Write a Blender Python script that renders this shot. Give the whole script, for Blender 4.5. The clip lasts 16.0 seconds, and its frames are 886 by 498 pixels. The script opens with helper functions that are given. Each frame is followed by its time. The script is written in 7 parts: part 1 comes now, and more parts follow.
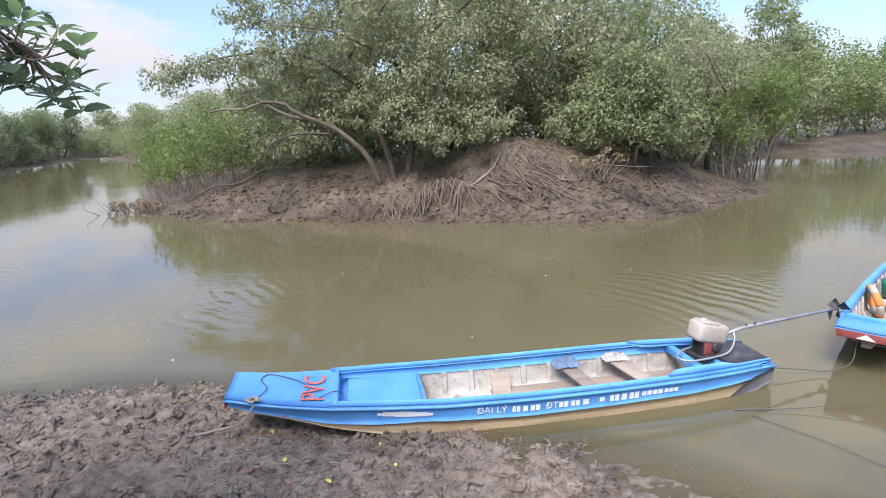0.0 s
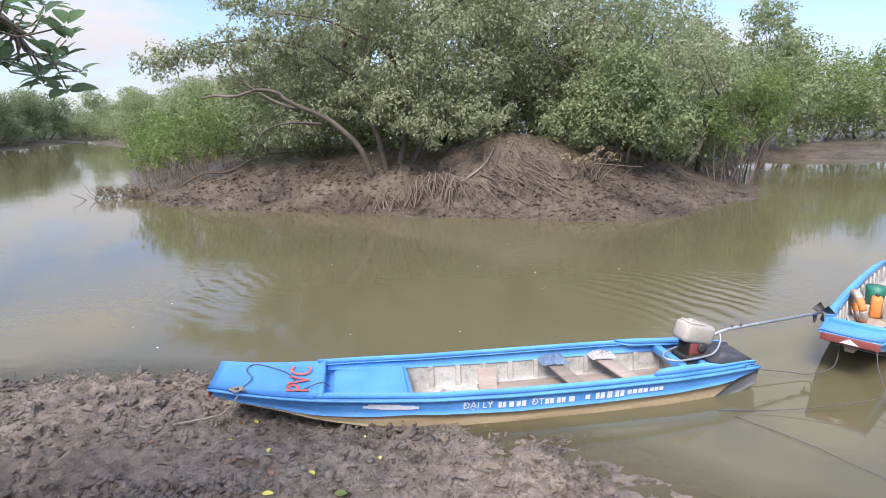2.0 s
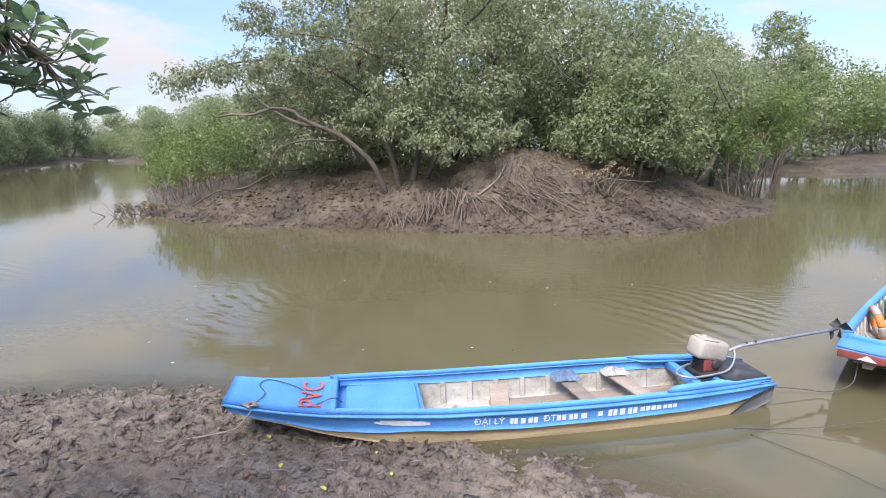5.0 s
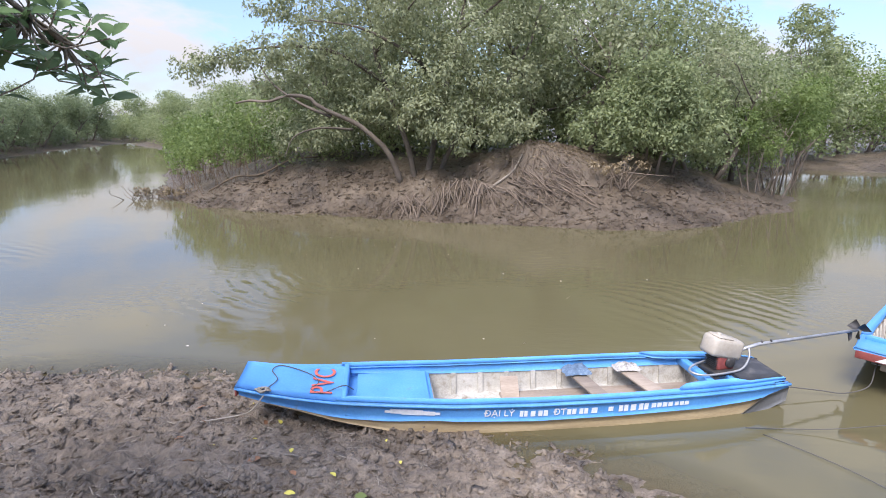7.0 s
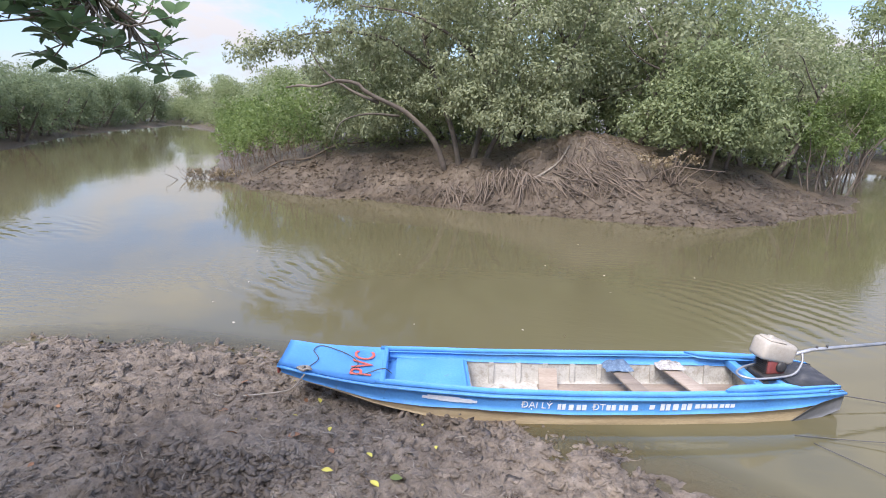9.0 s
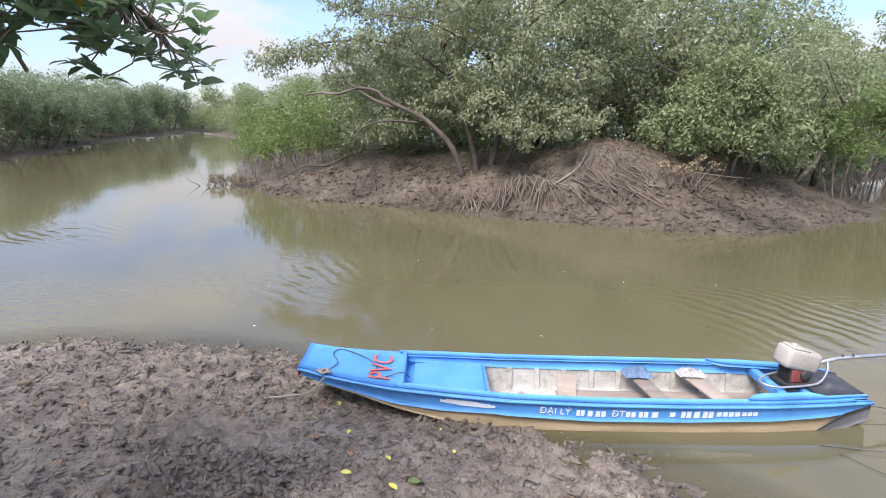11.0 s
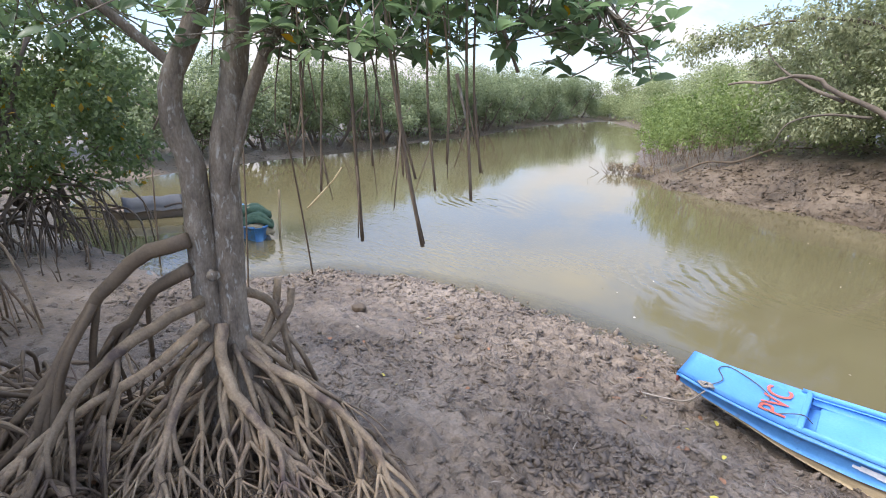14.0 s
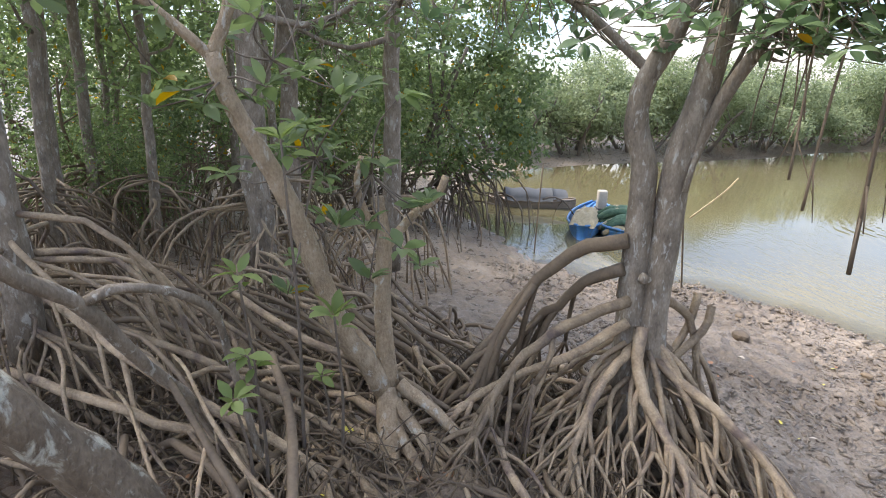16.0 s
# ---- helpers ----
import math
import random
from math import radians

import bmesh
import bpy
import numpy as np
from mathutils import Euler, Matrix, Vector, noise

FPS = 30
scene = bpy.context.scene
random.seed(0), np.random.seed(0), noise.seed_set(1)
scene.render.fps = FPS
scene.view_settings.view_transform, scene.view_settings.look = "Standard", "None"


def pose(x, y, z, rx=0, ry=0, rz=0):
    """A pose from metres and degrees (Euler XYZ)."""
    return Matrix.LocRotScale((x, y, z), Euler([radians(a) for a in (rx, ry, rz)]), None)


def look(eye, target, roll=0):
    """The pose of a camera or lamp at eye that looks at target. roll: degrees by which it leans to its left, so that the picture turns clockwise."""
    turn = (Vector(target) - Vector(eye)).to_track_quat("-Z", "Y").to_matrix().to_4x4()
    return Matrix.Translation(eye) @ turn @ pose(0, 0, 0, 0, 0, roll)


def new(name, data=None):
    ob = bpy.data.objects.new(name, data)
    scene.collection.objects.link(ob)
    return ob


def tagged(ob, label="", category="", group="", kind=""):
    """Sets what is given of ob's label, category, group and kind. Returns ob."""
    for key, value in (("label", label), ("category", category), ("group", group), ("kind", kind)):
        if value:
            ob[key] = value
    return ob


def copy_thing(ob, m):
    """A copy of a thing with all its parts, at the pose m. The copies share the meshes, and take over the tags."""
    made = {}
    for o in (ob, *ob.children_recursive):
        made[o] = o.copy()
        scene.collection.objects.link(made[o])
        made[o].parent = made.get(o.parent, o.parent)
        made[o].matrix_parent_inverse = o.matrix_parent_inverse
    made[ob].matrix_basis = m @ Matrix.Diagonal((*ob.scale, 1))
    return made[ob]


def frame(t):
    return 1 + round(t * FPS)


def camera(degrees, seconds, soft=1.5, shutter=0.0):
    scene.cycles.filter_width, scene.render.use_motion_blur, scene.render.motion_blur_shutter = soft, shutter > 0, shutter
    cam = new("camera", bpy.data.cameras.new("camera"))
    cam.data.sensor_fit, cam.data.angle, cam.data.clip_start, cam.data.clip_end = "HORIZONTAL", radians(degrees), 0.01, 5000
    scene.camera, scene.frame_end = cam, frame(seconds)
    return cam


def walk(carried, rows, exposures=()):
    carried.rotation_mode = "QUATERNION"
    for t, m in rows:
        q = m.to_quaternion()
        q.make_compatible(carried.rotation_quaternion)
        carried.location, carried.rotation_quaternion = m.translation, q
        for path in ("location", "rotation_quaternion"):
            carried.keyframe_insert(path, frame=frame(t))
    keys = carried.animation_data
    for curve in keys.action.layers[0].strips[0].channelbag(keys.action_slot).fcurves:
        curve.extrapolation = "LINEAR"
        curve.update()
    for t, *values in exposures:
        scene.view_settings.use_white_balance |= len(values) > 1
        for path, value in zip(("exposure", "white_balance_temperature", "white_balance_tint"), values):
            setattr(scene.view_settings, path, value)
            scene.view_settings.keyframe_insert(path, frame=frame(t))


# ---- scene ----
cam = camera(77.3, 16.0, soft=1.0)
PATH = [
    (0, (0.026, 0.01, 2.989), (-0.075, 1.955, 2.536), -2.4),
    (0.5, (0.039, 0.003, 2.988), (-0.054, 1.951, 2.544), -2.3),
    (1, (0.031, 0.012, 2.983), (-0.044, 1.956, 2.52), -2.1),
    (1.5, (0.026, 0.02, 2.985), (-0.046, 1.966, 2.53), -1.6),
    (2, (0.024, 0.03, 2.98), (-0.042, 1.972, 2.506), -0.6),
    (2.5, (0.024, 0.021, 2.982), (-0.056, 1.965, 2.519), -0.2),
    (3, (0.03, 0.014, 2.988), (-0.045, 1.963, 2.546), -0.4),
    (3.5, (0.024, 0.011, 2.977), (-0.087, 1.96, 2.542), -0.4),
    (4, (0.038, -0.007, 2.987), (-0.067, 1.947, 2.574), -1.0),
    (6.5, (0.045, -0.008, 3.0), (-0.097, 1.937, 2.555), -0.3),
    (7, (0.041, 0.003, 3.002), (-0.12, 1.944, 2.548), 0.0),
    (7.5, (0.023, 0.018, 2.987), (-0.162, 1.954, 2.522), -0.1),
    (8, (0.011, 0.018, 2.981), (-0.186, 1.945, 2.483), 0.1),
    (8.5, (0.01, 0.021, 2.976), (-0.234, 1.938, 2.461), 0.9),
    (9, (0.017, 0.016, 2.98), (-0.288, 1.93, 2.487), 1.2),
    (11.5, (-0.001, -0.021, 2.966), (-0.408, 1.881, 2.5), 0.9),
    (12, (-0.016, -0.024, 2.98), (-0.514, 1.859, 2.525), 1.0),
    (12.5, (-0.055, -0.042, 2.982), (-0.74, 1.786, 2.546), 1.6),
    (13, (-0.104, -0.058, 2.989), (-1.05, 1.642, 2.524), 1.0),
    (13.5, (-0.117, -0.1, 2.986), (-1.36, 1.39, 2.502), 0.7),
    (14, (-0.148, -0.146, 2.993), (-1.619, 1.099, 2.459), 1.5),
    (14.5, (-0.201, -0.209, 3.002), (-1.804, 0.842, 2.433), 2.5),
    (15, (-0.247, -0.309, 2.994), (-2.0, 0.43, 2.379), 3.6),
    (15.5, (-0.328, -0.44, 2.985), (-2.161, 0.005, 2.321), 3.5),
    (16, (-0.414, -0.691, 2.995), (-2.324, -0.503, 2.433), 1.7),
]
walk(cam, [(t, look(eye, target, roll)) for t, eye, target, roll in PATH], exposures=[(0, 1.18, 6480, 17), (11.5, 1.25, 6480, 17), (12.5, 1.33, 6510, 17), (13.5, 1.49, 6560, 16), (14.5, 1.65, 6740, 15), (16, 1.9, 7050, 13)])

# ---- world, sun, exposure ----
SUN_UP, SUN_AZ = radians(52), radians(200)
world = bpy.data.worlds.new("sky")
scene.world = world
world.use_nodes = True
wn, wl = world.node_tree.nodes, world.node_tree.links
wn.clear()
w_out, w_bg = wn.new("ShaderNodeOutputWorld"), wn.new("ShaderNodeBackground")
w_sky = wn.new("ShaderNodeTexSky")
w_sky.sky_type, w_sky.sun_disc = "NISHITA", False
w_sky.sun_elevation, w_sky.sun_rotation = SUN_UP, SUN_AZ
w_sky.air_density, w_sky.dust_density = 1.0, 0.6
w_tc, w_map = wn.new("ShaderNodeTexCoord"), wn.new("ShaderNodeMapping")
w_map.inputs["Scale"].default_value = (1.0, 1.0, 2.6)
w_noise = wn.new("ShaderNodeTexNoise")
w_noise.inputs["Scale"].default_value = 3.1
w_noise.inputs["Detail"].default_value = 9
w_noise.inputs["Roughness"].default_value = 0.56
w_noise.inputs["Distortion"].default_value = 0.35
w_ramp = wn.new("ShaderNodeValToRGB")
w_ramp.color_ramp.elements[0].position, w_ramp.color_ramp.elements[1].position = 0.47, 0.60
w_ramp.color_ramp.elements[0].color = (0.12, 0.12, 0.12, 1)
w_mul = wn.new("ShaderNodeMixRGB")
w_mul.blend_type, w_mul.inputs[0].default_value = "MULTIPLY", 1.0
w_mul.inputs[2].default_value = (0.080, 0.091, 0.110, 1)
w_mix = wn.new("ShaderNodeMixRGB")
w_mix.inputs[2].default_value = (0.425, 0.43, 0.44, 1)
wl.new(w_tc.outputs["Generated"], w_map.inputs["Vector"])
wl.new(w_map.outputs["Vector"], w_noise.inputs["Vector"])
wl.new(w_noise.outputs["Fac"], w_ramp.inputs["Fac"])
wl.new(w_sky.outputs["Color"], w_mul.inputs[1])
wl.new(w_mul.outputs["Color"], w_mix.inputs[1])
wl.new(w_ramp.outputs["Color"], w_mix.inputs[0])
# a thinly clouded sky is brighter overhead than near the horizon
w_sep, w_grad, w_lift = wn.new("ShaderNodeSeparateXYZ"), wn.new("ShaderNodeMapRange"), wn.new("ShaderNodeMixRGB")
w_grad.inputs["From Min"].default_value, w_grad.inputs["From Max"].default_value = 0.05, 0.75
w_grad.inputs["To Min"].default_value, w_grad.inputs["To Max"].default_value = 0.80, 1.75
w_lift.blend_type, w_lift.inputs[0].default_value = "MULTIPLY", 1.0
wl.new(w_tc.outputs["Generated"], w_sep.inputs[0])
wl.new(w_sep.outputs["Z"], w_grad.inputs["Value"])
wl.new(w_mix.outputs["Color"], w_lift.inputs[1])
wl.new(w_grad.outputs["Result"], w_lift.inputs[2])
wl.new(w_lift.outputs["Color"], w_bg.inputs["Color"])
w_bg.inputs["Strength"].default_value = 1.0
wl.new(w_bg.outputs["Background"], w_out.inputs["Surface"])

sun = new("sun", bpy.data.lights.new("sun", "SUN"))
sun.data.energy, sun.data.angle, sun.data.color = 2.6, radians(26), (1.0, 0.985, 0.96)
# the sky's sun_rotation turns clockwise from +y
sun_dir = Vector((math.sin(SUN_AZ) * math.cos(SUN_UP), math.cos(SUN_AZ) * math.cos(SUN_UP), math.sin(SUN_UP)))
sun.matrix_world = look(sun_dir * 100, (0, 0, 0))


# ---- materials ----
def nodes_of(name):
    m = bpy.data.materials.new(name)
    m.use_nodes = True
    return m, m.node_tree.nodes, m.node_tree.links, m.node_tree.nodes["Principled BSDF"]


def ramp_node(n, stops):
    r = n.new("ShaderNodeValToRGB")
    while len(r.color_ramp.elements) < len(stops):
        r.color_ramp.elements.new(0.5)
    for e, (p, c) in zip(r.color_ramp.elements, stops):
        e.position, e.color = p, (*c, 1)
    return r


def noise_node(n, l, scale, detail=5.0, rough=0.55, vector=None, distortion=0.0):
    t = n.new("ShaderNodeTexNoise")
    t.inputs["Scale"].default_value, t.inputs["Detail"].default_value = scale, detail
    t.inputs["Roughness"].default_value, t.inputs["Distortion"].default_value = rough, distortion
    if vector is not None:
        l.new(vector, t.inputs["Vector"])
    return t


def surface(name, stops, rough=(0.6, 0.9), scale=3.0, fine=40.0, bump=0.3, bump_dist=0.01, metal=0.0, stretch=(1, 1, 1),
            vary=0.0, spec=0.5, grime=None, coords="Object"):
    """A worn surface: two scales of noise into colour, roughness and bump. grime: a second colour in patches of (colour, scale, from, to)."""
    m, n, l, b = nodes_of(name)
    tc, mp = n.new("ShaderNodeTexCoord"), n.new("ShaderNodeMapping")
    mp.inputs["Scale"].default_value = stretch
    if coords == "World":
        geo = n.new("ShaderNodeNewGeometry")
        l.new(geo.outputs["Position"], mp.inputs["Vector"])
    else:
        l.new(tc.outputs[coords], mp.inputs["Vector"])
    big = noise_node(n, l, scale, 6, 0.6, mp.outputs["Vector"])
    small = noise_node(n, l, fine, 4, 0.6, mp.outputs["Vector"])
    mix = n.new("ShaderNodeMath")
    mix.operation = "MULTIPLY_ADD"
    mix.inputs[1].default_value = 0.35
    l.new(small.outputs["Fac"], mix.inputs[0])
    sc = n.new("ShaderNodeMath")
    sc.operation = "MULTIPLY"
    sc.inputs[1].default_value = 0.65
    l.new(big.outputs["Fac"], sc.inputs[0])
    l.new(sc.outputs[0], mix.inputs[2])
    r = ramp_node(n, stops)
    l.new(mix.outputs[0], r.inputs["Fac"])
    colour = r.outputs["Color"]
    if grime:
        gc, gs, g0, g1 = grime
        gn = noise_node(n, l, gs, 7, 0.65, mp.outputs["Vector"], 0.4)
        gm = n.new("ShaderNodeMapRange")
        gm.inputs["From Min"].default_value, gm.inputs["From Max"].default_value = g0, g1
        l.new(gn.outputs["Fac"], gm.inputs["Value"])
        gx = n.new("ShaderNodeMixRGB")
        gx.inputs[2].default_value = (*gc, 1)
        l.new(gm.outputs["Result"], gx.inputs[0])
        l.new(colour, gx.inputs[1])
        colour = gx.outputs["Color"]
    if vary:
        oi, hsv = n.new("ShaderNodeObjectInfo"), n.new("ShaderNodeHueSaturation")
        vm = n.new("ShaderNodeMapRange")
        vm.inputs["To Min"].default_value, vm.inputs["To Max"].default_value = 1 - vary, 1 + vary
        l.new(oi.outputs["Random"], vm.inputs["Value"])
        l.new(vm.outputs["Result"], hsv.inputs["Value"])
        l.new(colour, hsv.inputs["Color"])
        colour = hsv.outputs["Color"]
    l.new(colour, b.inputs["Base Color"])
    rr = n.new("ShaderNodeMapRange")
    rr.inputs["From Min"].default_value, rr.inputs["From Max"].default_value = 0.3, 0.7
    rr.inputs["To Min"].default_value, rr.inputs["To Max"].default_value = rough
    l.new(big.outputs["Fac"], rr.inputs["Value"])
    l.new(rr.outputs["Result"], b.inputs["Roughness"])
    b.inputs["Metallic"].default_value = metal
    b.inputs["Specular IOR Level"].default_value = spec
    if bump:
        bp = n.new("ShaderNodeBump")
        bp.inputs["Strength"].default_value, bp.inputs["Distance"].default_value = bump, bump_dist
        l.new(mix.outputs[0], bp.inputs["Height"])
        l.new(bp.outputs["Normal"], b.inputs["Normal"])
    return m


def leaf_material(name, dark, mid, light, old=None, old_part=0.0, rough=0.6, through_part=0.42, patch=0.35):
    """Leaves: colour by leaf (island) and by patch, and some light let through."""
    m, n, l, b = nodes_of(name)
    geo = n.new("ShaderNodeNewGeometry")
    patchy = noise_node(n, l, patch, 3, 0.6, geo.outputs["Position"])
    add = n.new("ShaderNodeMath")
    add.operation = "MULTIPLY_ADD"
    add.inputs[1].default_value = 0.45
    l.new(geo.outputs["Random Per Island"], add.inputs[0])
    half = n.new("ShaderNodeMath")
    half.operation = "MULTIPLY"
    half.inputs[1].default_value = 0.62
    l.new(patchy.outputs["Fac"], half.inputs[0])
    l.new(half.outputs[0], add.inputs[2])
    r = ramp_node(n, [(0.25, dark), (0.52, mid), (0.85, light)])
    l.new(add.outputs[0], r.inputs["Fac"])
    colour = r.outputs["Color"]
    if old:
        cmp = n.new("ShaderNodeMath")
        cmp.operation = "LESS_THAN"
        cmp.inputs[1].default_value = old_part
        l.new(geo.outputs["Random Per Island"], cmp.inputs[0])
        ox = n.new("ShaderNodeMixRGB")
        ox.inputs[2].default_value = (*old, 1)
        l.new(cmp.outputs[0], ox.inputs[0])
        l.new(colour, ox.inputs[1])
        colour = ox.outputs["Color"]
    l.new(colour, b.inputs["Base Color"])
    b.inputs["Roughness"].default_value = rough
    b.inputs["Specular IOR Level"].default_value = 0.25
    tr, mx = n.new("ShaderNodeBsdfTranslucent"), n.new("ShaderNodeMixShader")
    br = n.new("ShaderNodeHueSaturation")
    br.inputs["Saturation"].default_value, br.inputs["Value"].default_value = 1.15, 1.5
    l.new(colour, br.inputs["Color"])
    l.new(br.outputs["Color"], tr.inputs["Color"])
    mx.inputs[0].default_value = through_part
    l.new(b.outputs["BSDF"], mx.inputs[1])
    l.new(tr.outputs["BSDF"], mx.inputs[2])
    l.new(mx.outputs["Shader"], n["Material Output"].inputs["Surface"])
    return m


LEAF_GREY = leaf_material("leaf_grey_green", (0.134, 0.152, 0.086), (0.248, 0.270, 0.156), (0.368, 0.390, 0.245), patch=0.5)
LEAF_MID = leaf_material("leaf_mid_green", (0.120, 0.150, 0.076), (0.222, 0.258, 0.130), (0.338, 0.376, 0.205), patch=0.4)
LEAF_BANK = leaf_material("leaf_bank_green", (0.108, 0.136, 0.078), (0.188, 0.228, 0.128), (0.275, 0.318, 0.186), patch=0.3)
LEAF_LIGHT = leaf_material("leaf_light_green", (0.080, 0.118, 0.040), (0.160, 0.212, 0.075), (0.25, 0.31, 0.125), patch=0.4)
LEAF_DARK = leaf_material("leaf_dark_green", (0.078, 0.112, 0.052), (0.140, 0.188, 0.088), (0.22, 0.285, 0.132), patch=0.6, through_part=0.5,
                          old=(0.30, 0.20, 0.03), old_part=0.02, rough=0.35)
LEAF_NEAR = leaf_material("leaf_glossy_green", (0.070, 0.112, 0.060), (0.125, 0.188, 0.098), (0.205, 0.275, 0.145), patch=2.0, through_part=0.5,
                          old=(0.34, 0.20, 0.03), old_part=0.004, rough=0.28)
LEAF_DEAD = leaf_material("leaf_dead", (0.13, 0.10, 0.06), (0.22, 0.17, 0.10), (0.34, 0.28, 0.19), patch=1.0, through_part=0.15)
BARK = surface("bark_grey", [(0.30, (0.082, 0.064, 0.046)), (0.50, (0.195, 0.160, 0.121)), (0.68, (0.33, 0.282, 0.222))], (0.8, 0.97), 14, 85, 0.7, 0.02,
               stretch=(1, 1, 0.42), grime=((0.36, 0.345, 0.30), 24, 0.56, 0.64))
BARK_LICHEN = surface("bark_lichened_brown", [(0.30, (0.060, 0.045, 0.030)), (0.52, (0.135, 0.104, 0.072)), (0.72, (0.23, 0.185, 0.135))], (0.8, 0.97), 10, 70, 1.0, 0.03,
                      stretch=(1, 1, 0.6), grime=((0.37, 0.36, 0.30), 15, 0.54, 0.64))
BARK_WARM = surface("bark_warm_brown", [(0.30, (0.15, 0.105, 0.064)), (0.52, (0.32, 0.244, 0.16)), (0.72, (0.46, 0.37, 0.265))], (0.7, 0.95), 12, 80, 1.0, 0.03,
                    stretch=(1, 1, 0.6), grime=((0.42, 0.39, 0.33), 13, 0.56, 0.64))
BARK_FAR = surface("bark_brown", [(0.30, (0.07, 0.055, 0.042)), (0.70, (0.20, 0.163, 0.128))], (0.8, 0.95), 2, 20, 0.5, 0.02)
STEM_RED = surface("stem_red_brown", [(0.30, (0.085, 0.058, 0.040)), (0.70, (0.22, 0.158, 0.108))], (0.75, 0.95), 3, 25, 0.4, 0.01, vary=0.25)
BARK_DARK = surface("bark_dark_brown", [(0.30, (0.045, 0.036, 0.027)), (0.70, (0.145, 0.120, 0.092))], (0.8, 0.95), 2, 20, 0.5, 0.02)
ROOT = surface("root_mud_grey", [(0.30, (0.135, 0.096, 0.058)), (0.52, (0.285, 0.215, 0.140)), (0.72, (0.425, 0.338, 0.232))], (0.6, 0.9), 9, 70, 1.0, 0.02,
               vary=0.3, grime=((0.105, 0.075, 0.062), 3.5, 0.50, 0.66), coords="World")
# for wood dark in itself, and as a shaded copy of ROOT in the grove
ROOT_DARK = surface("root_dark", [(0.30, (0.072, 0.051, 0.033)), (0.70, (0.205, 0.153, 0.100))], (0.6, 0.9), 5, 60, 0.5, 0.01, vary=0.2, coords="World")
ROOT_FAR = surface("root_far", [(0.30, (0.075, 0.054, 0.038)), (0.70, (0.205, 0.158, 0.116))], (0.7, 0.95), 3, 30, 0.4, 0.01, vary=0.25)


def mud_material():
    m, n, l, b = nodes_of("mud")
    geo = n.new("ShaderNodeNewGeometry")
    pos = geo.outputs["Position"]
    wide = noise_node(n, l, 0.7, 6, 0.6, pos)
    mid = noise_node(n, l, 6.0, 7, 0.65, pos, 0.5)
    fine = noise_node(n, l, 34.0, 6, 0.7, pos, 0.3)
    a = n.new("ShaderNodeMath")
    a.operation = "MULTIPLY_ADD"
    a.inputs[1].default_value = 0.5
    l.new(mid.outputs["Fac"], a.inputs[0])
    h = n.new("ShaderNodeMath")
    h.operation = "MULTIPLY"
    h.inputs[1].default_value = 0.5
    l.new(wide.outputs["Fac"], h.inputs[0])
    l.new(h.outputs[0], a.inputs[2])
    r = ramp_node(n, [(0.37, (0.075, 0.058, 0.042)), (0.455, (0.162, 0.128, 0.095)), (0.53, (0.240, 0.192, 0.144)), (0.62, (0.345, 0.284, 0.220))])
    l.new(a.outputs[0], r.inputs["Fac"])
    # reddish humus under the trees, higher up the bank
    sep = n.new("ShaderNodeSeparateXYZ")
    l.new(pos, sep.inputs[0])
    up = n.new("ShaderNodeMapRange")
    up.inputs["From Min"].default_value, up.inputs["From Max"].default_value = 0.55, 1.05
    up.inputs["To Max"].default_value = 0.75
    l.new(sep.outputs["Z"], up.inputs["Value"])
    grove, both = n.new("ShaderNodeMapRange"), n.new("ShaderNodeMath")
    grove.inputs["From Min"].default_value, grove.inputs["From Max"].default_value = 2.4, 1.2
    l.new(sep.outputs["Y"], grove.inputs["Value"])
    both.operation = "MULTIPLY"
    l.new(up.outputs["Result"], both.inputs[0])
    l.new(grove.outputs["Result"], both.inputs[1])
    hx = n.new("ShaderNodeMixRGB")
    hx.inputs[2].default_value = (0.105, 0.070, 0.044, 1)
    l.new(both.outputs[0], hx.inputs[0])
    l.new(r.outputs["Color"], hx.inputs[1])
    # beyond y 11 to 13 the mud colour is multiplied darker and browner
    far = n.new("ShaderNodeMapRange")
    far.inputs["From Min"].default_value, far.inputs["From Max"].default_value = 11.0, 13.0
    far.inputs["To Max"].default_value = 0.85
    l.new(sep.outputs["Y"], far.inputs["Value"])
    far_tint = n.new("ShaderNodeMixRGB")
    far_tint.blend_type, far_tint.inputs[2].default_value = "MULTIPLY", (0.40, 0.365, 0.305, 1)
    l.new(far.outputs["Result"], far_tint.inputs[0])
    l.new(hx.outputs["Color"], far_tint.inputs[1])
    hx = far_tint
    sp = n.new("ShaderNodeMixRGB")
    sp.blend_type, sp.inputs[0].default_value = "MULTIPLY", 0.5
    fr = ramp_node(n, [(0.35, (0.45, 0.45, 0.45)), (0.6, (1.1, 1.1, 1.1))])
    l.new(fine.outputs["Fac"], fr.inputs["Fac"])
    l.new(hx.outputs["Color"], sp.inputs[1])
    l.new(fr.outputs["Color"], sp.inputs[2])
    l.new(sp.outputs["Color"], b.inputs["Base Color"])
    rr = n.new("ShaderNodeMapRange")
    rr.inputs["From Min"].default_value, rr.inputs["From Max"].default_value = 0.38, 0.62
    rr.inputs["To Min"].default_value, rr.inputs["To Max"].default_value = 0.22, 0.66
    l.new(mid.outputs["Fac"], rr.inputs["Value"])
    l.new(rr.outputs["Result"], b.inputs["Roughness"])
    b.inputs["Specular IOR Level"].default_value = 0.5
    bp = n.new("ShaderNodeBump")
    bp.inputs["Strength"].default_value, bp.inputs["Distance"].default_value = 1.0, 0.035
    bh = n.new("ShaderNodeMath")
    bh.operation = "MULTIPLY_ADD"
    bh.inputs[1].default_value = 0.75
    l.new(fine.outputs["Fac"], bh.inputs[0])
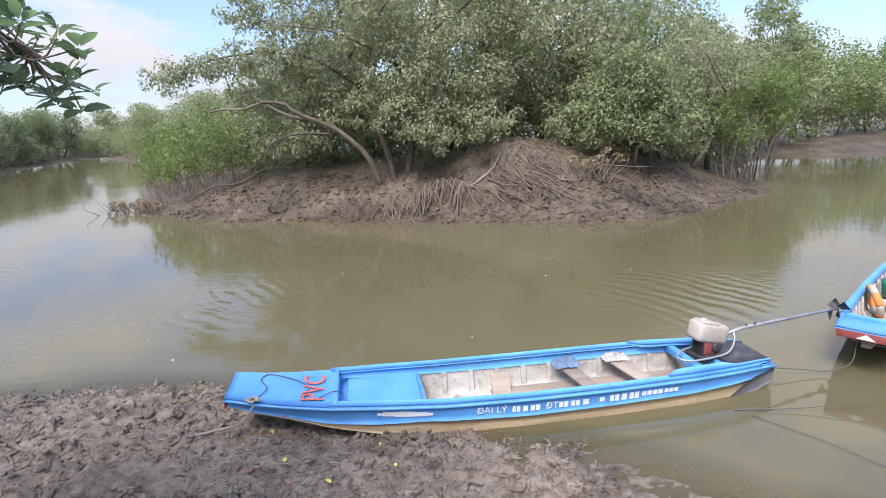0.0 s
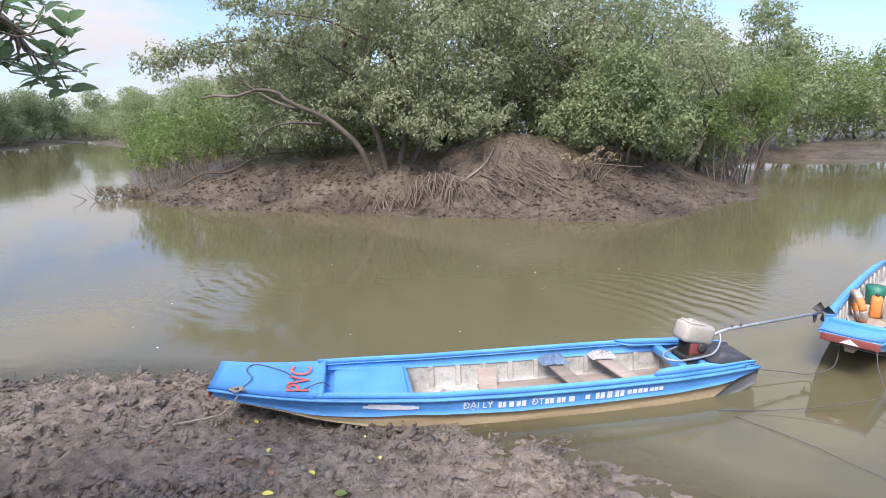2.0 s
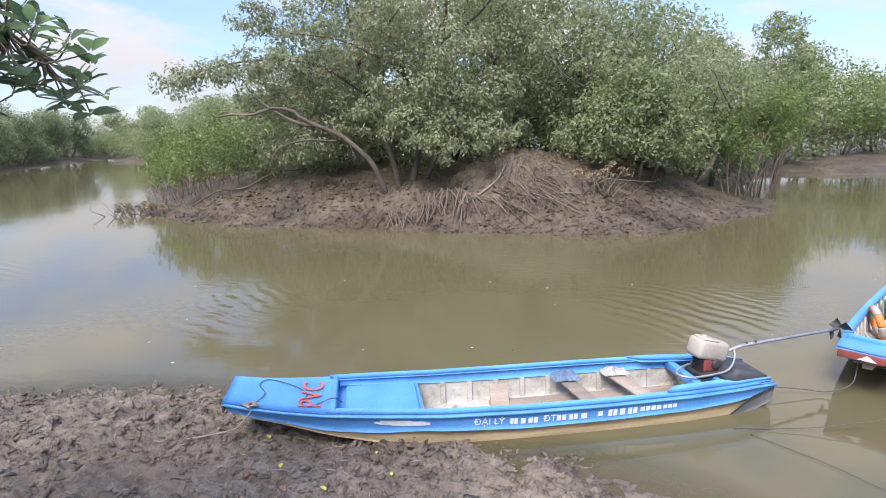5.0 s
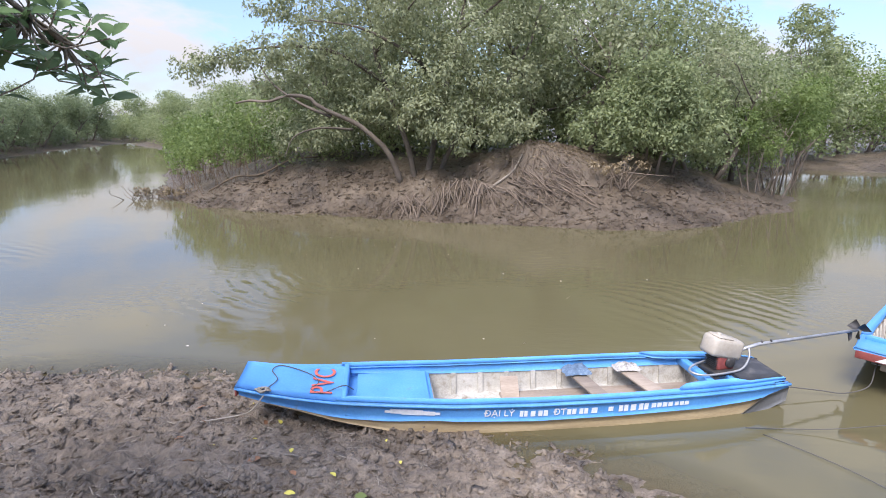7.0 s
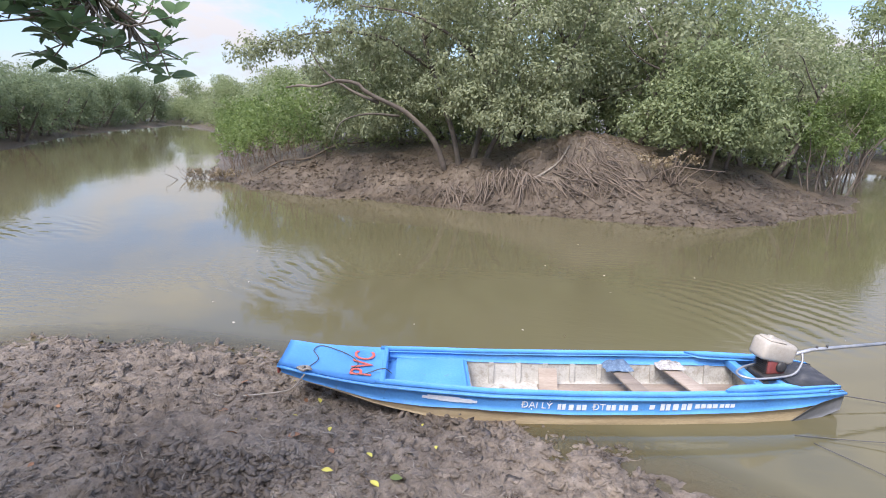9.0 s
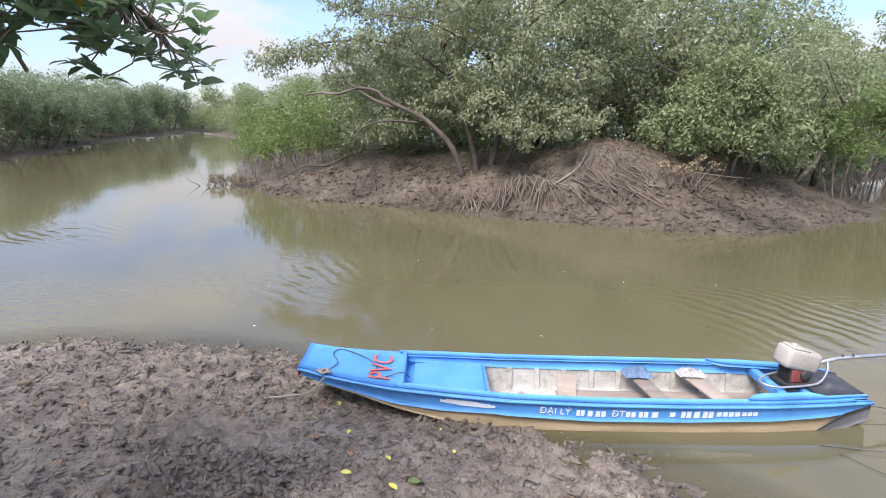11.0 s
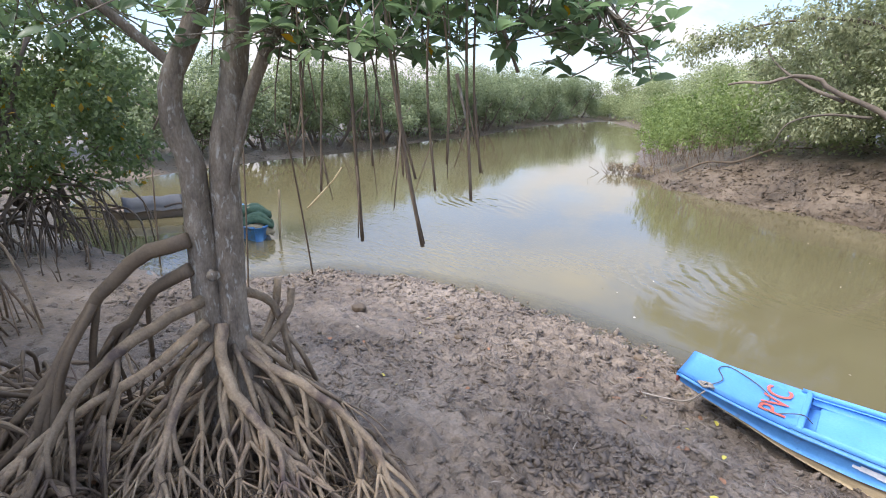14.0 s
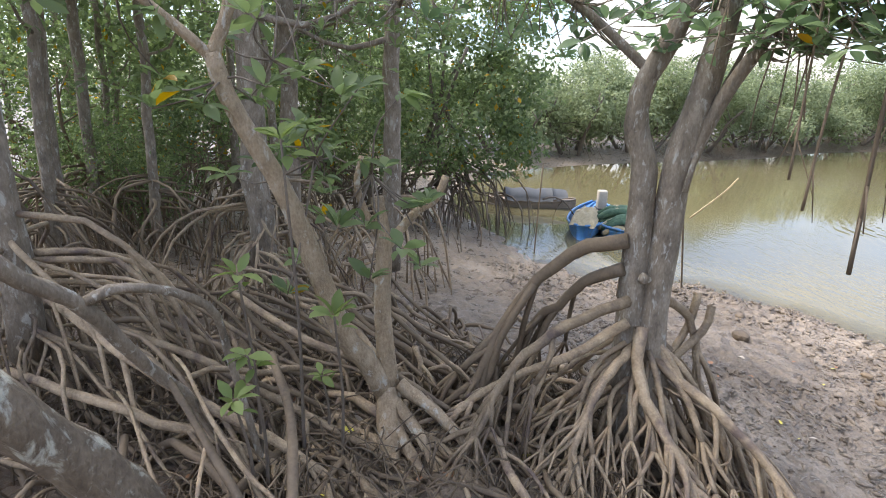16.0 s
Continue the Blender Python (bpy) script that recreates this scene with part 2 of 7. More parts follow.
    l.new(mid.outputs["Fac"], bh.inputs[2])
    l.new(bh.outputs[0], bp.inputs["Height"])
    l.new(bp.outputs["Normal"], b.inputs["Normal"])
    return m


def water_material():
    m, n, l, b = nodes_of("river_water")
    geo = n.new("ShaderNodeNewGeometry")
    pos = geo.outputs["Position"]
    silt = noise_node(n, l, 0.12, 5, 0.6, pos)
    r = ramp_node(n, [(0.35, (0.103, 0.090, 0.046)), (0.65, (0.124, 0.109, 0.059))])
    l.new(silt.outputs["Fac"], r.inputs["Fac"])
    l.new(r.outputs["Color"], b.inputs["Base Color"])
    b.inputs["Roughness"].default_value = 0.03
    b.inputs["IOR"].default_value = 1.333
    b.inputs["Specular IOR Level"].default_value = 0.75
    # calm water with patches of small waves
    stretch = n.new("ShaderNodeMapping")
    stretch.inputs["Rotation"].default_value = (0, 0, radians(35))
    stretch.inputs["Scale"].default_value = (1.0, 3.2, 1)
    l.new(pos, stretch.inputs["Vector"])
    rip = noise_node(n, l, 2.8, 3, 0.5, stretch.outputs["Vector"], 0.6)
    swell = noise_node(n, l, 0.5, 3, 0.5, pos)
    where = noise_node(n, l, 0.11, 2, 0.5, pos)
    mask = n.new("ShaderNodeMapRange")
    mask.inputs["From Min"].default_value, mask.inputs["From Max"].default_value = 0.50, 0.66
    mask.inputs["To Min"].default_value, mask.inputs["To Max"].default_value = 0.10, 1.0
    l.new(where.outputs["Fac"], mask.inputs["Value"])
    mu = n.new("ShaderNodeMath")
    mu.operation = "MULTIPLY"
    l.new(rip.outputs["Fac"], mu.inputs[0])
    l.new(mask.outputs["Result"], mu.inputs[1])
    ad = n.new("ShaderNodeMath")
    ad.operation = "MULTIPLY_ADD"
    ad.inputs[1].default_value = 0.5
    l.new(swell.outputs["Fac"], ad.inputs[0])
    l.new(mu.outputs[0], ad.inputs[2])
    # rings of small waves: (centre of the rings, middle and reach of the patch)
    total = ad.outputs[0]
    for ring, spot, reach, strength in [((0.5, 6.6, 0), (3.6, 9.0, 0), 1.9, 0.42), ((-2.0, 11.5, 0), (-4.6, 9.2, 0), 1.9, 0.34), ((-9, 17, 0), (-11.8, 11.2, 0), 1.9, 0.30)]:
        dist, wave, near_spot, fade = (n.new("ShaderNodeVectorMath"), n.new("ShaderNodeMath"), n.new("ShaderNodeVectorMath"), n.new("ShaderNodeMapRange"))
        dist.operation = near_spot.operation = "DISTANCE"
        dist.inputs[1].default_value, near_spot.inputs[1].default_value = ring, spot
        l.new(pos, dist.inputs[0])
        l.new(pos, near_spot.inputs[0])
        fade.inputs["From Min"].default_value, fade.inputs["From Max"].default_value = reach, reach * 0.2
        l.new(near_spot.outputs["Value"], fade.inputs["Value"])
        bent = n.new("ShaderNodeMath")
        bent.operation, bent.inputs[1].default_value = "MULTIPLY_ADD", 1.1
        l.new(swell.outputs["Fac"], bent.inputs[0])
        l.new(dist.outputs["Value"], bent.inputs[2])
        freq = n.new("ShaderNodeMath")
        freq.operation, freq.inputs[1].default_value = "MULTIPLY", 21.0
        l.new(bent.outputs[0], freq.inputs[0])
        wave.operation = "SINE"
        l.new(freq.outputs[0], wave.inputs[0])
        amp = n.new("ShaderNodeMath")
        amp.operation = "MULTIPLY"
        l.new(wave.outputs[0], amp.inputs[0])
        l.new(fade.outputs["Result"], amp.inputs[1])
        plus = n.new("ShaderNodeMath")
        plus.operation, plus.inputs[1].default_value = "MULTIPLY_ADD", strength
        l.new(amp.outputs[0], plus.inputs[0])
        l.new(total, plus.inputs[2])
        total = plus.outputs[0]
    bp = n.new("ShaderNodeBump")
    bp.inputs["Strength"].default_value, bp.inputs["Distance"].default_value = 0.34, 0.035
    l.new(total, bp.inputs["Height"])
    l.new(bp.outputs["Normal"], b.inputs["Normal"])
    # a film of water over the mud lets it show
    depth, clear, see, mx = n.new("ShaderNodeAttribute"), n.new("ShaderNodeMapRange"), n.new("ShaderNodeBsdfTransparent"), n.new("ShaderNodeMixShader")
    depth.attribute_name = "depth"
    clear.inputs["From Min"].default_value, clear.inputs["From Max"].default_value = 0.0, 0.10
    clear.inputs["To Min"].default_value, clear.inputs["To Max"].default_value = 0.42, 0.0
    see.inputs["Color"].default_value = (0.80, 0.68, 0.50, 1)
    l.new(depth.outputs["Fac"], clear.inputs["Value"])
    l.new(clear.outputs["Result"], mx.inputs[0])
    l.new(b.outputs["BSDF"], mx.inputs[1])
    l.new(see.outputs["BSDF"], mx.inputs[2])
    l.new(mx.outputs["Shader"], n["Material Output"].inputs["Surface"])
    return m


MUD, WATER = mud_material(), water_material()
BLUE = surface("blue_paint", [(0.30, (0.062, 0.235, 0.54)), (0.55, (0.098, 0.325, 0.69)), (0.75, (0.16, 0.40, 0.75))], (0.35, 0.6), 2.2, 45, 0.12, 0.004,
               grime=((0.13, 0.21, 0.33), 9, 0.60, 0.78))
HULL_WOOD = surface("hull_tan_wood", [(0.30, (0.22, 0.16, 0.085)), (0.55, (0.45, 0.345, 0.20)), (0.75, (0.56, 0.46, 0.295))], (0.55, 0.8), 3, 60, 0.25, 0.005,
                    stretch=(0.35, 1, 3), grime=((0.14, 0.11, 0.072), 4, 0.58, 0.78))
HULL_GREY = surface("hull_grey_paint", [(0.30, (0.075, 0.077, 0.078)), (0.7, (0.175, 0.176, 0.175))], (0.5, 0.8), 5, 60, 0.25, 0.004)
INNER = surface("inner_worn_white", [(0.30, (0.22, 0.20, 0.165)), (0.5, (0.40, 0.378, 0.33)), (0.72, (0.54, 0.515, 0.46))], (0.6, 0.85), 4, 50, 0.2, 0.004,
                grime=((0.22, 0.185, 0.135), 6, 0.55, 0.72))
BOARD = surface("bare_board", [(0.30, (0.17, 0.13, 0.095)), (0.7, (0.40, 0.33, 0.265))], (0.65, 0.9), 3, 60, 0.25, 0.004, stretch=(0.3, 2.5, 2.5), vary=0.2)
BLACK_DECK = surface("black_deck", [(0.30, (0.022, 0.023, 0.027)), (0.7, (0.07, 0.072, 0.08))], (0.45, 0.75), 5, 60, 0.2, 0.004, grime=((0.13, 0.125, 0.12), 4, 0.52, 0.75))
RED_PAINT = surface("red_paint", [(0.30, (0.55, 0.09, 0.065)), (0.7, (0.74, 0.18, 0.13))], (0.5, 0.8), 9, 60, 0.1, 0.002)
RED_DARK = surface("red_brown_paint", [(0.30, (0.16, 0.035, 0.03)), (0.7, (0.30, 0.075, 0.06))], (0.5, 0.8), 7, 50, 0.15, 0.003)
LETTER = surface("white_lettering", [(0.30, (0.62, 0.66, 0.70)), (0.7, (0.84, 0.86, 0.88))], (0.5, 0.7), 20, 80, 0.05, 0.001)
PLASTIC = surface("white_plastic", [(0.30, (0.31, 0.27, 0.215)), (0.6, (0.43, 0.385, 0.32)), (0.75, (0.52, 0.475, 0.41))], (0.4, 0.55), 4, 40, 0.08, 0.002,
                  grime=((0.40, 0.35, 0.27), 8, 0.6, 0.78))
STEEL = surface("galvanised_pipe", [(0.30, (0.33, 0.33, 0.33)), (0.7, (0.58, 0.575, 0.56))], (0.35, 0.6), 8, 60, 0.1, 0.002, metal=0.75)
IRON = surface("dark_iron", [(0.30, (0.028, 0.027, 0.027)), (0.7, (0.085, 0.078, 0.072))], (0.45, 0.7), 8, 60, 0.2, 0.002, metal=0.4)
ROPE = surface("grey_rope", [(0.30, (0.20, 0.175, 0.14)), (0.7, (0.44, 0.395, 0.335))], (0.8, 0.95), 12, 120, 0.4, 0.003)
ROPE_DARK = surface("dark_rope", [(0.30, (0.055, 0.05, 0.045)), (0.7, (0.13, 0.12, 0.105))], (0.8, 0.95), 12, 120, 0.4, 0.003)
CLOTH_BLUE = surface("blue_cloth", [(0.30, (0.045, 0.075, 0.125)), (0.55, (0.12, 0.18, 0.26)), (0.75, (0.30, 0.37, 0.43))], (0.85, 0.95), 14, 60, 0.5, 0.01)
CLOTH_WHITE = surface("white_cloth", [(0.38, (0.16, 0.15, 0.135)), (0.5, (0.36, 0.34, 0.315)), (0.7, (0.54, 0.52, 0.49))], (0.85, 0.95), 16, 60, 0.5, 0.01)


# ---- mesh helpers ----
rng = np.random.default_rng(7)


class Geo:
    """Collects vertices and faces of one mesh."""

    def __init__(self):
        self.v, self.q, self.t, self.n = [], [], [], 0

    def add(self, verts, quads=None, tris=None):
        verts = np.asarray(verts, float).reshape(-1, 3)
        if quads is not None and len(quads):
            self.q.append(np.asarray(quads, int).reshape(-1, 4) + self.n)
        if tris is not None and len(tris):
            self.t.append(np.asarray(tris, int).reshape(-1, 3) + self.n)
        self.v.append(verts)
        self.n += len(verts)
        return self

    def tube(self, pts, radii, sides=7, wobble=0.0):
        """A tapered round limb along a line of points."""
        pts = np.asarray(pts, float)
        k = len(pts)
        radii = np.interp(np.linspace(0, 1, k), np.linspace(0, 1, len(np.atleast_1d(radii))), np.atleast_1d(radii)) if np.ndim(radii) else np.full(k, radii)
        tan = np.gradient(pts, axis=0)
        tan /= np.linalg.norm(tan, axis=1, keepdims=True) + 1e-9
        ref = np.array([0.31, 0.17, 1.0]) if abs(tan[0, 2]) < 0.85 else np.array([1.0, 0.23, 0.1])
        u = np.cross(tan, ref)
        u /= np.linalg.norm(u, axis=1, keepdims=True) + 1e-9
        w = np.cross(tan, u)
        ang = np.linspace(0, 2 * np.pi, sides, endpoint=False)
        ring = np.cos(ang)[None, :, None] * u[:, None] + np.sin(ang)[None, :, None] * w[:, None]
        rr = radii[:, None] * np.ones((1, sides))
        if wobble:
            rr = rr * (1 + wobble * rng.uniform(-1, 1, (k, sides)))
        verts = (pts[:, None] + ring * rr[..., None]).reshape(-1, 3)
        i, j = np.meshgrid(np.arange(k - 1), np.arange(sides), indexing="ij")
        j2 = (j + 1) % sides
        quads = np.stack([i * sides + j, i * sides + j2, (i + 1) * sides + j2, (i + 1) * sides + j], -1).reshape(-1, 4)
        verts = np.vstack([verts, pts[0], pts[-1]])
        a, b = k * sides, k * sides + 1
        js = np.arange(sides)
        tris = np.vstack([np.stack([np.full(sides, a), (js + 1) % sides, js], 1),
                          np.stack([np.full(sides, b), (k - 1) * sides + js, (k - 1) * sides + (js + 1) % sides], 1)])
        return self.add(verts, quads, tris)

    def box(self, lo, hi, rot=None, at=(0, 0, 0), bevel=0.0):
        """A box with its edges cut off by bevel."""
        lo, hi = np.array(lo, float), np.array(hi, float)
        if bevel <= 0:
            c = np.array([[x, y, z] for z in (lo[2], hi[2]) for y in (lo[1], hi[1]) for x in (lo[0], hi[0])])
            q = [[0, 2, 3, 1], [4, 5, 7, 6], [0, 1, 5, 4], [2, 6, 7, 3], [0, 4, 6, 2], [1, 3, 7, 5]]
            t = None
        else:
            bm = bmesh.new()
            bmesh.ops.create_cube(bm, size=1)
            for v in bm.verts:
                v.co = Vector([(lo[i] + hi[i]) / 2 + v.co[i] * (hi[i] - lo[i]) for i in range(3)])
            bmesh.ops.bevel(bm, geom=list(bm.edges), offset=bevel, segments=2, affect="EDGES", profile=0.5)
            bm.verts.index_update()
            c = np.array([v.co[:] for v in bm.verts])
            q = [[v.index for v in f.verts] for f in bm.faces if len(f.verts) == 4]
            t = [[v.index for v in f.verts] for f in bm.faces if len(f.verts) == 3]
            bm.free()
        if rot is not None:
            c = c @ np.array(rot).T
        return self.add(c + np.array(at), q, t)

    def sheet(self, grid, thick=0.0):
        """A sheet from a grid of points (rows, columns, 3), given a thickness along its normal."""
        grid = np.asarray(grid, float)
        a, b = grid.shape[:2]
        i, j = np.meshgrid(np.arange(a - 1), np.arange(b - 1), indexing="ij")
        q = np.stack([i * b + j, i * b + j + 1, (i + 1) * b + j + 1, (i + 1) * b + j], -1).reshape(-1, 4)
        if not thick:
            return self.add(grid.reshape(-1, 3), q)
        du, dv = np.gradient(grid, axis=0), np.gradient(grid, axis=1)
        nrm = np.cross(dv, du)
        nrm /= np.linalg.norm(nrm, axis=-1, keepdims=True) + 1e-9
        low = grid - nrm * thick
        n = a * b
        rim = [[j, j + 1, n + j + 1, n + j] for j in range(b - 1)] + [[(a - 1) * b + j + 1, (a - 1) * b + j, n + (a - 1) * b + j, n + (a - 1) * b + j + 1] for j in range(b - 1)]
        rim += [[(i + 1) * b, i * b, n + i * b, n + (i + 1) * b] for i in range(a - 1)] + [[i * b + b - 1, (i + 1) * b + b - 1, n + (i + 1) * b + b - 1, n + i * b + b - 1] for i in range(a - 1)]
        return self.add(np.vstack([grid.reshape(-1, 3), low.reshape(-1, 3)]), np.vstack([q, q[:, ::-1] + n, rim]))

    def leaves(self, at, ahead, size, width=0.42, fold=0.12, facing=None):
        """Pointed leaves of four corners, each folded along its midrib. facing: the way their upper sides look."""
        at, ahead = np.asarray(at, float), np.asarray(ahead, float)
        k = len(at)
        ahead = ahead / (np.linalg.norm(ahead, axis=1, keepdims=True) + 1e-9)
        side = np.cross(ahead, rng.normal(0, 0.5, (k, 3)) + ((0, 0, 1) if facing is None else facing))
        side /= np.linalg.norm(side, axis=1, keepdims=True) + 1e-9
        up = np.cross(side, ahead)
        s = np.asarray(size, float).reshape(-1, 1) * np.ones((k, 1))
        mid = at + ahead * s * 0.5
        v = np.stack([at, mid + side * s * width / 2 + up * s * fold, at + ahead * s, mid - side * s * width / 2 + up * s * fold], 1)
        return self.add(v.reshape(-1, 3), np.arange(4 * k).reshape(-1, 4))

    def broad_leaves(self, at, ahead, size, width=0.46, curl=0.16):
        """Elliptic leaves of ten corners with a raised midrib and a drooping tip, for those close by."""
        at, ahead = np.asarray(at, float), np.asarray(ahead, float)
        k = len(at)
        ahead = ahead / (np.linalg.norm(ahead, axis=1, keepdims=True) + 1e-9)
        side = np.cross(ahead, rng.normal(0, 0.35, (k, 3)) + (0, 0, 1))
        side /= np.linalg.norm(side, axis=1, keepdims=True) + 1e-9
        up = np.cross(side, ahead)
        s = np.asarray(size, float).reshape(-1, 1) * np.ones((k, 1))
        rows = [(0.0, 0.10, 0.0), (0.28, 0.86, 0.02), (0.58, 1.0, -0.02), (0.85, 0.55, -0.09), (1.0, 0.06, -0.16)]
        cols = []
        for along, w, drop in rows:
            c = at + ahead * s * along + up * s * drop * (curl / 0.16)
            cols += [c + side * s * width / 2 * w + up * s * 0.06 * w, c - up * s * 0.01, c - side * s * width / 2 * w + up * s * 0.06 * w]
        v = np.stack(cols, 1)
        q = np.array([[r * 3 + c, r * 3 + c + 1, r * 3 + c + 4, r * 3 + c + 3] for r in range(4) for c in range(2)])
        return self.add(v.reshape(-1, 3), (q[None] + 15 * np.arange(k)[:, None, None]).reshape(-1, 4))

    def mesh(self, name, smooth=True):
        me = bpy.data.meshes.new(name)
        v = np.vstack(self.v)
        q = np.vstack(self.q) if self.q else np.zeros((0, 4), int)
        t = np.vstack(self.t) if self.t else np.zeros((0, 3), int)
        me.vertices.add(len(v))
        me.vertices.foreach_set("co", v.ravel())
        loops = np.concatenate([q.ravel(), t.ravel()])
        me.loops.add(len(loops))
        me.loops.foreach_set("vertex_index", loops.astype(np.int32))
        count = np.concatenate([np.full(len(q), 4), np.full(len(t), 3)])
        me.polygons.add(len(count))
        me.polygons.foreach_set("loop_start", np.concatenate([[0], np.cumsum(count)[:-1]]).astype(np.int32))
        me.polygons.foreach_set("use_smooth", np.full(len(count), smooth))
        me.update(calc_edges=True)
        me.validate()
        return me


def thing(name, m, label, category, group="", kind=""):
    ob = new(name)
    ob.matrix_world = m if isinstance(m, Matrix) else Matrix.Translation(m)
    return tagged(ob, label, category, group, kind)


def part(name, geo, material, parent, label="", smooth=True, kind=""):
    me = geo if isinstance(geo, bpy.types.Mesh) else geo.mesh(name, smooth)
    if not me.materials:
        me.materials.append(material)
    ob = new(name, me)
    ob.parent = parent
    return tagged(ob, label, kind=kind)


def single(name, geo, material, label, category="", kind="", at=None, smooth=True, group=""):
    me = geo.mesh(name, smooth)
    me.materials.append(material)
    ob = new(name, me)
    if at is not None:
        ob.matrix_world = at if isinstance(at, Matrix) else Matrix.Translation(at)
    return tagged(ob, label, category, group, kind)


def curve_line(pts, n=12):
    """A smooth line through a few points."""
    p = np.asarray(pts, float)
    if len(p) < 3:
        return p[0] + (p[-1] - p[0]) * np.linspace(0, 1, n)[:, None]
    p = np.vstack([2 * p[0] - p[1], p, 2 * p[-1] - p[-2]])
    out = []
    seg = len(p) - 3
    for u in np.linspace(0, seg - 1e-6, n):
        i, f = int(u), u - int(u)
        a, b, c, d = p[i:i + 4]
        out.append(0.5 * (2 * b + (c - a) * f + (2 * a - 5 * b + 4 * c - d) * f * f + (3 * b - a - 3 * c + d) * f ** 3))
    return np.array(out)


# ---- ground ----
LEFT_SHORE = [(60, -14), (30, -6), (12, 0), (5, 2.4), (2.5, 3.4), (1.24, 3.95), (0.72, 4.18), (0.03, 4.47), (-0.53, 4.75), (-1.5, 5.1), (-2.6, 5.6),
              (-3.8, 5.75), (-4.6, 5.85), (-5.9, 5.65), (-7.2, 5.1), (-8.25, 4.2), (-8.35, 3.3), (-8.9, 2.4), (-9.6, 1.9), (-10.8, 1.5), (-12.2, 1.4),
              (-14, 0.9), (-17, 1.2), (-20, 2.5), (-22, 5.2), (-23.8, 8.8), (-25.2, 13.3), (-26.6, 17.4), (-30.3, 24.1), (-32, 30.5), (-38.5, 41), (-43, 52),
              (-46, 63), (-50, 75)]
FAR_SHORE = [(-44, 66), (-36, 58), (-28, 47), (-20, 33), (-15, 24.5), (-13.1, 20.8), (-10.2, 18.9), (-6.7, 17.6), (-3.9, 17.0), (-0.5, 16.3), (2.5, 15.8),
             (4.7, 15.5), (7.2, 16.9), (10, 19.5), (11.7, 22.4), (12.4, 26.4), (15, 31), (19, 35.5), (23.3, 34), (26.5, 34.7), (40, 40), (90, 60)]
NEAR_LAND = np.array(LEFT_SHORE + [(-90, 150), (-900, 150), (-900, -900), (900, -900), (900, -40)])
FAR_LAND = np.array(FAR_SHORE + [(900, 200), (900, 900), (-900, 900), (-900, 160), (-88, 148), (-49, 76)])


def inside_by(poly, x, y):
    """How far points lie inside a polygon (negative outside)."""
    best = np.full(x.shape, 1e9)
    ins = np.zeros(x.shape, bool)
    for (ax, ay), (bx, by) in zip(poly, np.roll(poly, -1, axis=0)):
        dx, dy = bx - ax, by - ay
        f = np.clip(((x - ax) * dx + (y - ay) * dy) / (dx * dx + dy * dy + 1e-12), 0, 1)
        best = np.minimum(best, np.hypot(x - ax - f * dx, y - ay - f * dy))
        cross = ((ay > y) != (by > y)) & (x < (bx - ax) * (y - ay) / (by - ay + 1e-12) + ax)
        ins ^= cross
    return np.where(ins, best, -best)


LATTICE = np.random.default_rng(11).uniform(-1, 1, (256, 256))


def lumps(x, y, size, octaves=3, gain=0.55, ridged=False):
    """Layered value noise on a plan."""
    out, amp, total = 0.0, 1.0, 0.0
    for o in range(octaves):
        u, v = x / size + 17.3 * o, y / size + 9.1 * o
        i, j = np.floor(u).astype(int), np.floor(v).astype(int)
        fu, fv = u - i, v - j
        fu, fv = fu * fu * (3 - 2 * fu), fv * fv * (3 - 2 * fv)
        g = lambda a, b: LATTICE[a % 256, b % 256]
        n = (g(i, j) * (1 - fu) + g(i + 1, j) * fu) * (1 - fv) + (g(i, j + 1) * (1 - fu) + g(i + 1, j + 1) * fu) * fv
        out = out + amp * ((1 - 2 * np.abs(n)) if ridged else n)
        total += amp
        amp *= gain
        size *= 0.5
    return out / total


